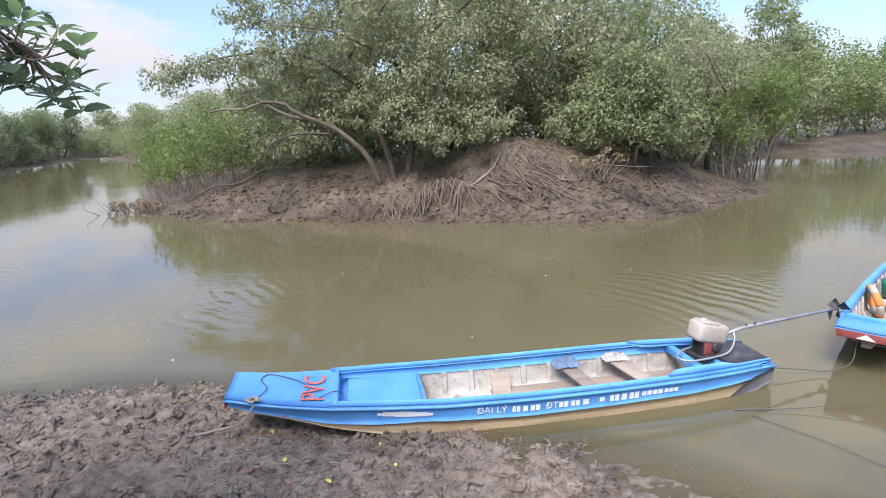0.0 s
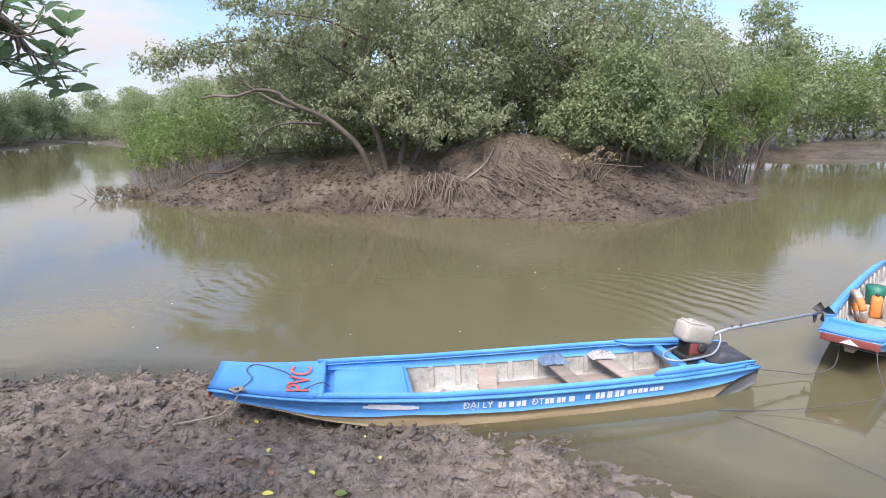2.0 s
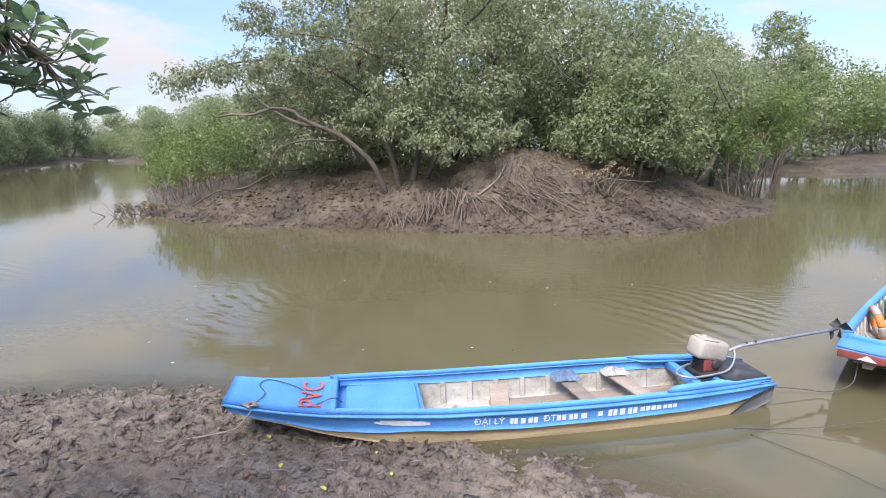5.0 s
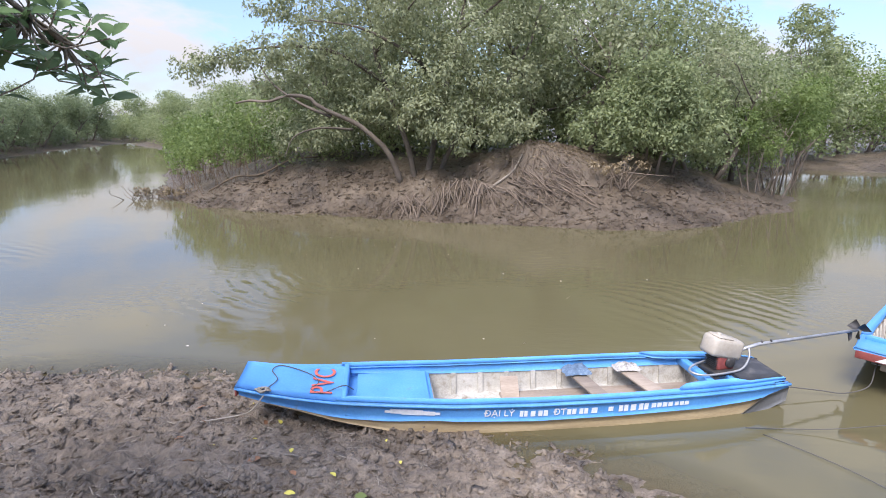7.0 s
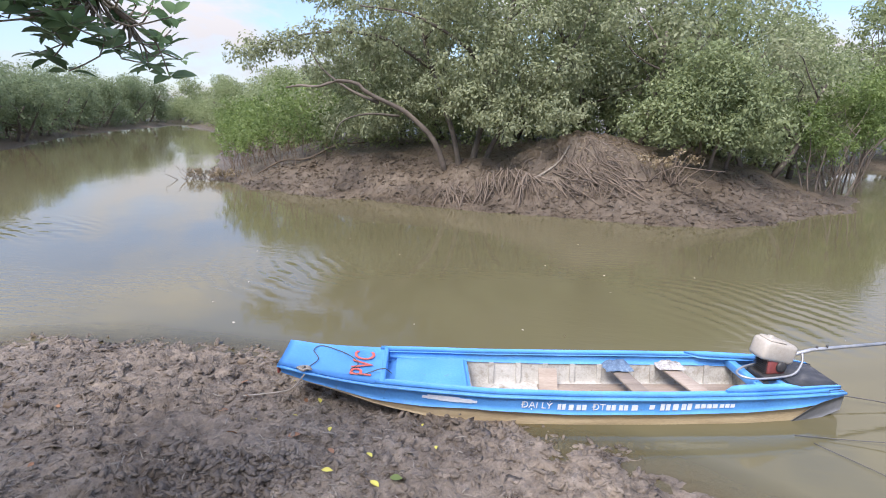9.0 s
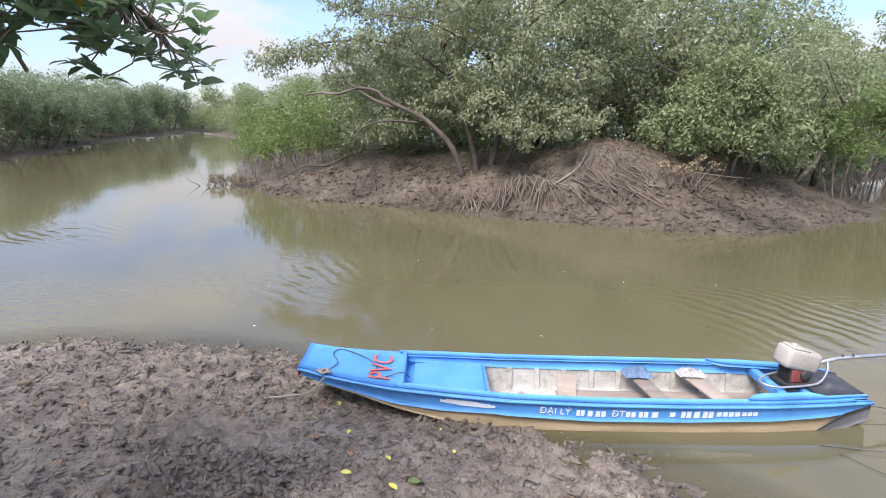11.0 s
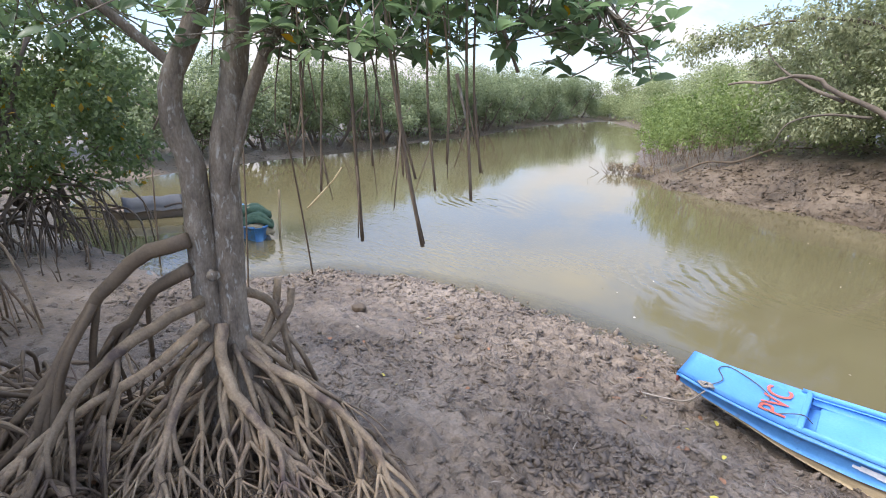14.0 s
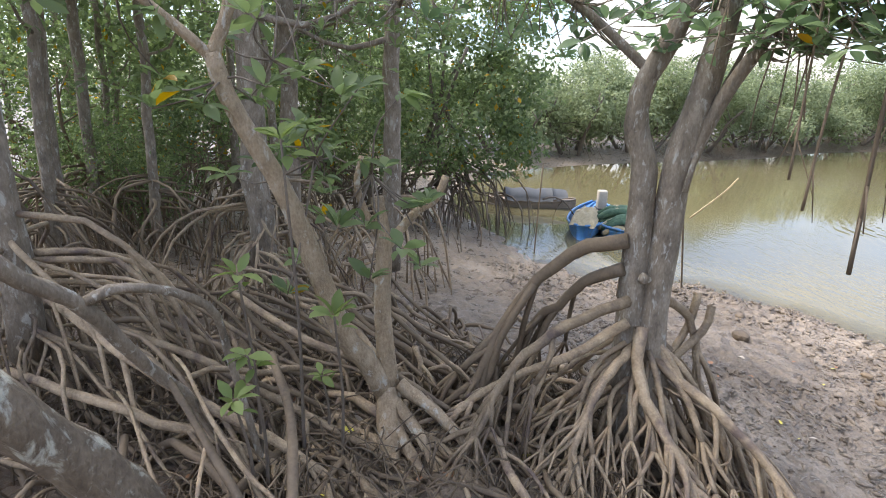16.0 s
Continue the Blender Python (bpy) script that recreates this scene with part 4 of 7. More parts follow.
# right-hand far wood
far_tree = tree_kind("mangrove_tree", 6.6, 6.4, 0.26, 3600, LEAF_LIGHT, "leafy mangrove tree of the far wood over the mudflat", 3, 0.26, 0.16, 10, balls=12, group="far wood")
plant(far_tree, [(28, 45, 0.9), (33, 48, 1.0), (38.5, 50, 0.95), (44, 53, 1.0), (50, 57, 1.05), (31, 53, 1.2), (40, 58, 1.25), (57, 60, 1.1), (24.5, 42, 0.85), (65, 64, 1.2), (36, 43.5, 0.75), (75, 66, 1.2)])

# young stand on the left tip of the point
sapling = tree_kind("mangrove_sapling", 2.0, 1.6, 0.14, 430, LEAF_LIGHT, "light green mangrove sapling with bare lower stems at the water's edge", 4, 0.030, 0.50, 1, balls=7, bark=STEM_RED, group="young stand")
plant(sapling, [(-12.6, 21.5, 0.85), (-11.7, 20.9, 0.95), (-10.8, 20.6, 1.0), (-9.9, 20.3, 0.95), (-9.0, 20.2, 0.9), (-12.2, 22.6, 1.0), (-11.2, 22.0, 1.05), (-10.2, 21.6, 1.1), (-9.2, 21.5, 1.1),
                (-13.6, 23.8, 0.9), (-8.1, 20.4, 0.9), (-14.5, 25.6, 0.95), (-13.0, 24.6, 1.1), (-8.3, 21.9, 1.2), (-16.2, 28.0, 1.0), (-18.0, 31.0, 1.0), (-15.4, 28.8, 1.2), (-14.0, 26.8, 1.2),
                (-12.2, 25.4, 1.3), (-10.8, 24.2, 1.45), (-17.2, 31.6, 1.25), (-19.6, 34.0, 1.1), (-21.2, 36.6, 1.1), (-18.6, 34.8, 1.4), (-23.2, 40, 1.15), (-16.0, 30.6, 1.4), (-25.4, 43.6, 1.2), (-12.6, 23.6, 1.15),
                (-20.6, 37.6, 1.5), (-11.0, 23.0, 1.3), (-27.6, 47.6, 1.3), (-24.0, 42.6, 1.6)])
mid_tree = tree_kind("mangrove_tree", 4.6, 5.6, 0.17, 7000, LEAF_MID, "mangrove tree of the wood along the river bend", 2, 0.24, 0.05, 0, balls=12, group="wood along the bend")
plant(mid_tree, [(-12.0, 30.5, 0.85), (-16.5, 38, 0.95), (-20, 43, 1.0), (-23.5, 49, 1.0), (-18, 46, 1.1), (-29.5, 54, 1.05), (-34, 60.5, 1.0), (-27, 58, 1.3), (-38.5, 66, 1.1), (-15.5, 38, 1.0),
                 (-33, 70, 1.4), (-42.5, 73, 1.25), (-48, 79, 1.4), (-55, 83, 1.5), (-24, 52, 1.15), (-37, 78, 1.5)])

# left bank: trees on prop roots
bank_tree = tree_kind("mangrove_tree", 4.3, 6.0, 0.20, 8500, LEAF_BANK, "mid-green mangrove tree on prop roots along the river bank", 4, 0.22, 0.20, 16, balls=15, group="trees on the left bank")
plant(bank_tree, [(-24.6, 4.3, 0.85), (-25.6, 7.6, 0.9), (-26.8, 11.2, 0.92), (-28.0, 14.8, 0.9), (-29.8, 19, 0.95), (-32.2, 23.4, 0.95), (-34, 28.5, 1.0), (-36.2, 34, 1.0), (-40, 40, 1.05), (-44, 47, 1.05), (-46.8, 54, 1.1),
                  (-49.8, 62, 1.15), (-53, 70, 1.3)])
bank_tree2 = tree_kind("mangrove_tree", 4.8, 6.4, 0.20, 7500, LEAF_BANK, "dull green mangrove tree in the wood behind the river bank", 3, 0.24, 0.05, 0, balls=13, group="trees on the left bank")
plant(bank_tree2, [(-29, 5.2, 0.85), (-30.5, 10, 0.88), (-32.5, 16, 0.9), (-35.2, 22, 0.92), (-38, 30, 1.0), (-42, 37, 1.05), (-47, 44, 1.1), (-51, 53, 1.2), (-56, 64, 1.3), (-27.5, 0.6, 0.8), (-33, -1, 0.9), (-24, -1.5, 0.75)])


# depth of the woods behind the first rows
def belt(places, count, leaf, low, high):
    """Clumps of leaves scattered over stretches (x0, y0, x1, y1, half depth)."""
    at, away = [], []
    for x0, y0, x1, y1, dep in places:
        k = max(4, int(count * math.hypot(x1 - x0, y1 - y0) / 100))
        f = rng.uniform(0, 1, k)
        nx, ny = np.array([-(y1 - y0), x1 - x0]) / math.hypot(x1 - x0, y1 - y0)
        off = rng.uniform(-dep, dep, k)
        zc = low + (high - low) * rng.uniform(0, 1, k) ** 0.8 * (0.8 + 0.4 * rng.random(k))
        c = np.stack([x0 + (x1 - x0) * f + nx * off, y0 + (y1 - y0) * f + ny * off, zc], 1)
        n = 64
        e = unit(k * n) + (0, 0, 0.4)
        e /= np.linalg.norm(e, axis=1, keepdims=True)
        r = np.repeat(rng.uniform(0.4, 0.95, k), n)[:, None] * np.abs(rng.normal(0.92, 0.22, (k * n, 1)))
        at.append(np.repeat(c, n, axis=0) + e * r * (1, 1, 0.75))
        away.append(e)
    g = Geo()
    at, away = np.vstack(at), np.vstack(away)
    k = len(at)
    return g.leaves(at, np.cross(away, unit(k)) + away * 0.3, leaf * rng.uniform(0.7, 1.3, k), 0.6, facing=away + unit(k) * 0.4)


single("wood_on_the_point", belt([(-9, 24.5, 12, 25.5, 2.0), (-8, 27, 13, 29, 2.5)], 800, 0.18, 0.4, 4.4), LEAF_MID, "dense green mangrove wood behind the point", "wood", "stuff")
single("wood_along_bank", belt([(-25.5, 2, -27, 11, 1.6), (-27, 11, -31.5, 20, 1.6), (-31.5, 20, -36, 32, 2), (-36, 32, -44, 46, 2.2), (-44, 46, -51, 64, 2.5), (-51, 64, -58, 84, 3)], 900, 0.2, 0.5, 2.8),
       LEAF_BANK, "dense green mangrove wood along the bank", "wood", "stuff")
single("wood_along_bend", belt([(-12.5, 30, -18.5, 40, 1.4), (-18.5, 40, -28.5, 54, 2.0), (-28.5, 54, -41, 70, 2.5), (-42, 69, -60, 88, 3), (-20, 60, -50, 95, 5)], 900, 0.2, 0.4, 3.2), LEAF_MID,
       "mid-green mangrove wood along the river bend", "wood", "stuff")
single("wood_over_mudflat", belt([(14, 33, 24, 42, 2), (24, 42, 40, 50, 2.5), (40, 50, 80, 66, 3)], 650, 0.24, 0.9, 4.6), LEAF_MID, "dense mangrove wood beyond the mudflat", "wood", "stuff")

# dead brush and a fallen log at the left tip
brush = thing("brush_heap", (-12.7, 20.5, 0.05), "heap of dead brown twigs and leaves at the water's edge", "brush")
for i in range(46):
    a = rng.uniform(0, 6.28)
    s = np.array([rng.normal(0, 0.7), rng.normal(0, 0.3), 0.0])
    ln, rad = limb(s - (0, 0, 0.05), s + (rng.normal(0, 0.4), rng.normal(0, 0.25), rng.uniform(0.15, 0.5)), 0.014, 0.005, 0.3, 6)
    part("twig", Geo().tube(ln, rad, 4), ROOT_FAR, brush)
part("withered_leaves", crown([(-0.6, 0, 0.2, 0.5, 0.3, 0.2), (0.2, 0, 0.28, 0.5, 0.3, 0.25), (0.9, 0.1, 0.22, 0.4, 0.3, 0.2)], 700, 0.10, 0.3, 16, 0.3), LEAF_DEAD, brush)
log_pts = [(-10.6, 20.3), (-9.6, 20.4), (-8.6, 20.5), (-7.6, 21.0), (-6.6, 21.4)]
single("fallen_log", Geo().tube(curve_line([(x, y, ground_z(x, y) + 0.10 + 0.1 * (i % 2)) for i, (x, y) in enumerate(log_pts)], 16), [0.03, 0.045, 0.03], 7, 0.1), ROOT_DARK, "dark fallen log lying on the mud", "log")

single("undergrowth", belt([(-8.5, 21.6, 2, 21.6, 0.8), (2, 21.4, 9.5, 22.4, 0.8), (-7, 23, 8, 23.4, 1.0)], 950, 0.15, 1.1, 3.4), LEAF_MID, "dark undergrowth in the shade of the wood", "undergrowth", "stuff")


# ---- the blue boat ----
def text_mesh(text, tall, depth=0.002):
    cu = bpy.data.curves.new("text", "FONT")
    cu.body, cu.size, cu.extrude = text, tall, depth
    cu.resolution_u = 3
    ob = bpy.data.objects.new("text", cu)
    scene.collection.objects.link(ob)
    bpy.context.view_layer.update()
    me = bpy.data.meshes.new_from_object(ob.evaluated_get(bpy.context.evaluated_depsgraph_get()))
    bpy.data.objects.remove(ob)
    bpy.data.curves.remove(cu)
    return me


SX = [-0.14, 0.11, 0.42, 0.80, 1.30, 1.9, 2.7, 3.6, 4.45, 5.0, 5.3, 5.53]
HALF = [0.27, 0.30, 0.345, 0.395, 0.44, 0.475, 0.495, 0.495, 0.47, 0.41, 0.34, 0.275]
SHEER = [0.545, 0.49, 0.445, 0.405, 0.375, 0.34, 0.322, 0.316, 0.316, 0.31, 0.295, 0.272]
KEEL = [0.45, 0.36, 0.28, 0.16, 0.05, -0.04, -0.10, -0.10, -0.09, -0.05, 0.0, 0.06]
FLARE = [0.92, 0.89, 0.87, 0.86, 0.86, 0.87, 0.88, 0.88, 0.88, 0.88, 0.89, 0.90]


def hull(x):
    return [float(np.interp(x, SX, a)) for a in (HALF, SHEER, KEEL, FLARE)]


def hull_side(s, f0, f1, xs, out=0.0):
    """Strip of the hull's side between two shares of its height, s = -1 or 1."""
    rows = []
    for x in xs:
        w, top, keel, fl = hull(x)
        row = []
        for f in np.linspace(f0(x) if callable(f0) else f0, f1(x) if callable(f1) else f1, 4):
            z = keel + (top - keel) * f
            row.append((x, s * (w * (fl + (1 - fl) * f) + out), z))
        rows.append(row)
    return np.array(rows)


def paint_line(x):
    """Share of the hull's height at which the blue paint ends."""
    return float(np.interp(x, [-0.14, 0.6, 1.7, 5.5], [0.06, 0.14, 0.50, 0.56]))


def boat_body(t):
    xs = np.linspace(-0.14, 5.53, 46)
    for s in (-1, 1):
        a = hull_side(s, 0.0, paint_line, xs)
        g = Geo()
        g.sheet(a if s < 0 else a[:, ::-1], -0.022)
        part("hull_plank", g, HULL_WOOD, t, "bare tan lower planking stained by mud")
        a = hull_side(s, paint_line, 1.0, xs, 0.006)
        g = Geo()
        g.sheet(a if s < 0 else a[:, ::-1], -0.026)
        # rub rail
        rail = np.array([(x, s * (hull(x)[0] + 0.022), hull(x)[1] - 0.012) for x in xs])
        g.tube(rail, 0.016, 6)
        part("gunwale_strake", g, BLUE, t, "blue painted upper strake")
        # flat top of the gunwale
        cap = np.array([[(x, s * (hull(x)[0] + 0.03), hull(x)[1] + 0.004), (x, s * (hull(x)[0] - (0.075 if 0.85 < x < 4.7 else 0.04)), hull(x)[1] + 0.004)] for x in np.linspace(0.78, 5.3, 42)])
        g = Geo()
        g.sheet(cap if s < 0 else cap[:, ::-1], 0.022)
        part("gunwale_cap", g, BLUE, t, "")
    # bottom
    g = Geo()
    bot = np.array([[(x, s * hull(x)[0] * hull(x)[3], hull(x)[2] - 0.004) for s in (-1, -0.4, 0.4, 1)] for x in xs])
    g.sheet(bot[:, ::-1], -0.02)
    part("bottom", g, HULL_WOOD, t)
    # raised bow deck, dished and curving up
    deck = np.array([[(x, u * (hull(x)[0] + 0.02), hull(x)[1] + 0.012 - 0.010 * (1 - u * u)) for u in np.linspace(-1, 1, 7)] for x in np.linspace(-0.17, 0.85, 16)])
    g = Geo()
    g.sheet(deck, -0.03)
    deck_ob = part("bow_deck", g, BLUE, t, "smooth blue bow deck curving upwards")
    return deck_ob


def lay_text(ob, loc, turn):
    ob.matrix_basis = Matrix.Translation(loc) @ turn
    return ob


boat_turn = radians(11.3)
BOAT_AT = Matrix.Translation((-2.20, 4.915, 0.0)) @ Matrix.Rotation(boat_turn, 4, "Z")
boat = thing("wooden_boat", BOAT_AT, "long narrow blue wooden boat, its bow on the mud", "boat")
bow_deck = boat_body(boat)
# bow end board
part("bow_board", Geo().box((-0.175, -0.275, 0.455), (-0.152, 0.275, 0.53), bevel=0.006), RED_DARK, boat, "worn red-brown bow end board")
# coaming step behind the bow deck
part("coaming", Geo().box((0.82, -0.385, 0.33), (0.87, 0.385, 0.44), bevel=0.012), BLUE, boat)
part("fore_hatch", Geo().box((0.95, -0.33, 0.27), (1.68, 0.33, 0.335), bevel=0.014), BLUE, boat, "flat blue hatch board behind the bow deck")
part("fore_deck", Geo().box((0.85, -0.375, 0.235), (1.72, 0.375, 0.29), bevel=0.008), BLUE, boat)
part("fore_bulkhead", Geo().box((1.71, -0.34, 0.0), (1.735, 0.34, 0.26)), INNER, boat)
# inner skin, ribs and floor boards of the open hold
for s in (-1, 1):
    a = np.array([[(x, s * (hull(x)[0] * (hull(x)[3] + (1 - hull(x)[3]) * f) - 0.035), hull(x)[2] + (hull(x)[1] - hull(x)[2]) * f) for f in np.linspace(0.06, 0.96, 4)] for x in np.linspace(1.72, 5.0, 27)])
    g = Geo()
    g.sheet(a if s > 0 else a[:, ::-1], 0.008)
    part("inner_planking", g, INNER, boat, "worn white-grey inner planking")
    band = np.array([[(x, s * (hull(x)[0] * (hull(x)[3] + (1 - hull(x)[3]) * f) - 0.046), hull(x)[2] + (hull(x)[1] - hull(x)[2]) * f) for f in np.linspace(0.76, 0.97, 3)] for x in np.linspace(0.88, 4.95, 27)])
    part("inner_band", Geo().sheet(band if s > 0 else band[:, ::-1], 0.010), BLUE, boat, "blue painted band under the gunwale")
    for zf in (0.30, 0.54):
        g = Geo()
        g.tube([(x, s * (hull(x)[0] * (hull(x)[3] + (1 - hull(x)[3]) * zf) - 0.036), hull(x)[2] + (hull(x)[1] - hull(x)[2]) * zf) for x in np.linspace(1.74, 4.98, 26)], 0.0045, 4)
        part("plank_seam", g, HULL_GREY, boat)
for x in np.arange(2.0, 4.75, 0.305):
    w, top, keel, fl = hull(x)
    g = Geo()
    for s in (-1, 1):
        p0 = np.array([x, s * (w * (fl + (1 - fl) * 0.77) - 0.055), keel + (top - keel) * 0.77])
        p1 = np.array([x, s * (w * (fl + (1 - fl) * 0.10) - 0.055), keel + 0.055])
        d = (p1 - p0) / np.linalg.norm(p1 - p0)
        nrm = np.array([0, -d[2], d[1]])
        sec = [(-0.026, -0.018), (0.026, -0.018), (0.026, 0.02), (-0.026, 0.02)]
        v = [p + np.array([a, 0, 0]) + nrm * b for p in (p0, p1) for a, b in sec]
        g.add(v, [[0, 1, 5, 4], [1, 2, 6, 5], [2, 3, 7, 6], [3, 0, 4, 7], [3, 2, 1, 0], [4, 5, 6, 7]])
    g.box((x - 0.026, -w * fl + 0.05, keel + 0.02), (x + 0.026, w * fl - 0.05, keel + 0.06))
    part("rib", g, INNER, boat, smooth=False)
for y0, y1, x0, x1 in [(-0.29, -0.10, 1.78, 3.4), (-0.09, 0.09, 1.78, 4.6), (0.10, 0.29, 2.5, 4.75)]:
    part("floor_board", Geo().box((x0, y0, 0.024), (x1, y1, 0.048), bevel=0.005), BOARD, boat, "bare grey-brown floor board")
def bilge(x0, x1, parent):
    """The inner bottom of a boat, above the water outside."""
    rows = []
    for x in np.linspace(x0, x1, 18):
        w, top, keel, fl = hull(x)
        f = (0.014 - keel) / (top - keel)
        rows.append([(x, u * (w * (fl + (1 - fl) * f) - 0.03), 0.014) for u in (1, 0.3, -0.3, -1)])
    return part("inner_bottom", Geo().sheet(np.array(rows), 0.01), INNER, parent)


bilge(1.72, 4.93, boat)
# thwarts and loose boards
part("thwart", Geo().box((-0.085, -0.40, -0.012), (0.085, 0.40, 0.012), Matrix.Rotation(radians(9), 3, "Z"), (3.42, 0.0, 0.225), 0.005), BOARD, boat, "bare plank thwart")
part("thwart", Geo().box((-0.09, -0.42, -0.012), (0.09, 0.40, 0.012), Matrix.Rotation(radians(11), 3, "Z"), (4.03, 0.0, 0.225), 0.005), BOARD, boat, "bare plank thwart")
# stern: side decks, cross beam, black after deck
for s in (-1, 1):
    g = Geo()
    pts = np.array([[(x, s * (hull(x)[0] - 0.01), hull(x)[1] + 0.02), (x, s * (hull(x)[0] - np.interp(x, [4.2, 4.35, 4.9, 5.0, 5.5], [0.05, 0.15, 0.14, 0.06, 0.045])), hull(x)[1] + 0.02)] for x in np.linspace(4.2, 5.48, 12)])
    g.sheet(pts if s < 0 else pts[:, ::-1], 0.03)
    part("stern_side_deck", g, BLUE, boat)
part("cross_beam", Geo().box((4.63, -0.41, 0.235), (4.71, 0.41, 0.325), bevel=0.01), BLUE, boat)
part("cross_beam", Geo().box((4.90, -0.37, 0.23), (4.98, 0.37, 0.318), bevel=0.01), BLUE, boat)
part("stern_bulkhead", Geo().box((4.92, -0.28, -0.02), (4.96, 0.28, 0.24)), INNER, boat)
after = np.array([[(x, u * (hull(x)[0] - 0.05), hull(x)[1] + 0.012) for u in np.linspace(-1, 1, 5)] for x in np.linspace(4.95, 5.49, 8)])
part("after_deck", Geo().sheet(after, 0.03), BLACK_DECK, boat, "worn black after deck")
part("stern_rim", Geo().tube([(x, hull(x)[0] - 0.03, hull(x)[1] + 0.03) for x in np.linspace(4.95, 5.52, 8)], 0.016, 5), IRON, boat)
part("transom", Geo().box((5.50, -0.262, 0.06), (5.535, 0.262, 0.275), bevel=0.008), HULL_GREY, boat, "grey painted transom")
for s in (-1, 1):
    a = hull_side(s, 0.0, 1.0, np.linspace(4.85, 5.53, 8), 0.010)
    a[:, :, 2] -= 0.004
    low = np.array([[a[i, 0] + (a[i, 3] - a[i, 0]) * f for f in np.linspace(0, np.interp(a[i, 0, 0], [4.85, 5.2, 5.53], [0.0, 0.62, 0.78]), 4)] for i in range(8)])
    g = Geo()
    g.sheet(low if s < 0 else low[:, ::-1], 0.004)
    part("stern_patch", g, HULL_GREY, boat, "bare grey patch on the stern quarter")

# lettering: three red letters on the bow deck, white line on the strake; names and numbers as bars
me = text_mesh("PVC", 0.31)
me.materials.append(RED_PAINT)
letters = part("red_lettering", me, RED_PAINT, bow_deck, "red hand-painted letters PVC")
lay_text(letters, (0.73, -0.30, 0.431), Matrix.Rotation(radians(6.0), 4, "Y") @ Matrix.Rotation(radians(90), 4, "Z"))


def side_place(x, f, out=0.012):
    w, top, keel, fl = hull(x)
    return np.array([x, -(w * (fl + (1 - fl) * f) + out), keel + (top - keel) * f])


def side_turn(x):
    p, q, u = side_place(x, 0.72), side_place(x + 0.2, 0.72), side_place(x, 0.9)
    ex = Vector(q - p).normalized()
    ez = ex.cross(Vector(u - p).normalized()).normalized()
    ey = ez.cross(ex)
    return Matrix(((ex.x, ey.x, ez.x), (ex.y, ey.y, ez.y), (ex.z, ey.z, ez.z))).to_4x4()


for x, word, tall in [(2.18, "ĐẠI LÝ", 0.10), (2.87, "ĐT", 0.10)]:
    me = text_mesh(word, tall)
    me.materials.append(LETTER)
    lay_text(part("lettering", me, LETTER, boat, "small white lettering on the strake"), side_place(x, 0.67, 0.013), side_turn(x))
for x0, x1, f, tall in [(2.43, 2.51, 0.735, 0.052), (2.53, 2.585, 0.735, 0.05), (2.60, 2.70, 0.735, 0.05), (2.87, 2.965, 0.735, 0.05), (2.985, 3.075, 0.735, 0.05), (3.10, 3.17, 0.735, 0.05),
                        (3.26, 3.32, 0.75, 0.04), (3.36, 3.46, 0.755, 0.06), (3.475, 3.54, 0.755, 0.06), (3.555, 3.66, 0.755, 0.06), (3.68, 3.90, 0.765, 0.04), (3.91, 4.06, 0.765, 0.034)]:
    tall *= 1.25
    x0, x1 = 2.18 + (x0 - 2.10) * 1.08, 2.18 + (x1 - 2.10) * 1.08
    n = max(1, round((x1 - x0) / 0.055))
    g = Geo()
    for i in range(n):
        xa, xb = x0 + (x1 - x0) * i / n, x0 + (x1 - x0) * (i + 0.78) / n
        c = side_place((xa + xb) / 2, f, 0.0115)
        g.box((-(xb - xa) / 2, -tall / 2, -0.001), ((xb - xa) / 2, tall / 2, 0.0015), np.array(side_turn((xa + xb) / 2).to_3x3()), c)
    part("lettering_bar", g, LETTER, boat, smooth=False)
g = Geo()
for x, w, f, h in [(1.34, 0.10, 0.735, 0.028), (1.42, 0.16, 0.755, 0.05), (1.55, 0.20, 0.745, 0.06), (1.70, 0.14, 0.735, 0.045), (1.78, 0.08, 0.735, 0.028)]:
    x -= 0.06
    g.box((-w / 2, -h / 2, -0.001), (w / 2, h / 2, 0.0015), np.array(side_turn(x).to_3x3()), side_place(x, f, 0.0115))
part("worn_sticker", g, LETTER, boat, "worn pale sticker on the strake", smooth=False)

# engine with its long shaft
engine = thing("longtail_engine", BOAT_AT @ Matrix.Translation((4.90, 0.0, 0.305)) @ Matrix.Rotation(radians(8), 4, "Z"), "long-tail boat engine with a white plastic tank on the stern", "engine")
g = Geo()
tilt = np.array(Matrix.Rotation(radians(15), 3, "Y"))
g.box((-0.20, -0.115, -0.11), (0.20, 0.115, 0.11), tilt, (0, 0, 0.295), 0.045)
g.box((-0.17, -0.095, 0.09), (0.05, 0.085, 0.126), tilt, (0, 0, 0.295), 0.022)
tank = part("tank", g, PLASTIC, engine, "dirty white plastic fuel tank")
part("filler_cap", Geo().tube([(-0.06, 0.0, 0.415), (-0.055, 0.0, 0.458)], 0.03, 12), PLASTIC, tank)
part("tank_recess", Geo().box((0.195, -0.07, -0.02), (0.206, 0.06, 0.03), tilt, (0, 0, 0.295), 0.004), INNER, tank)
part("crankcase", Geo().box((-0.11, -0.095, 0.05), (0.11, 0.095, 0.25), bevel=0.03), RED_DARK, engine, "red engine housing under the tank")
for i in range(7):
    part("cooling_fin", Geo().box((-0.135, -0.08, 0.07 + 0.022 * i), (-0.05, 0.08, 0.077 + 0.022 * i)), IRON, engine, smooth=False)
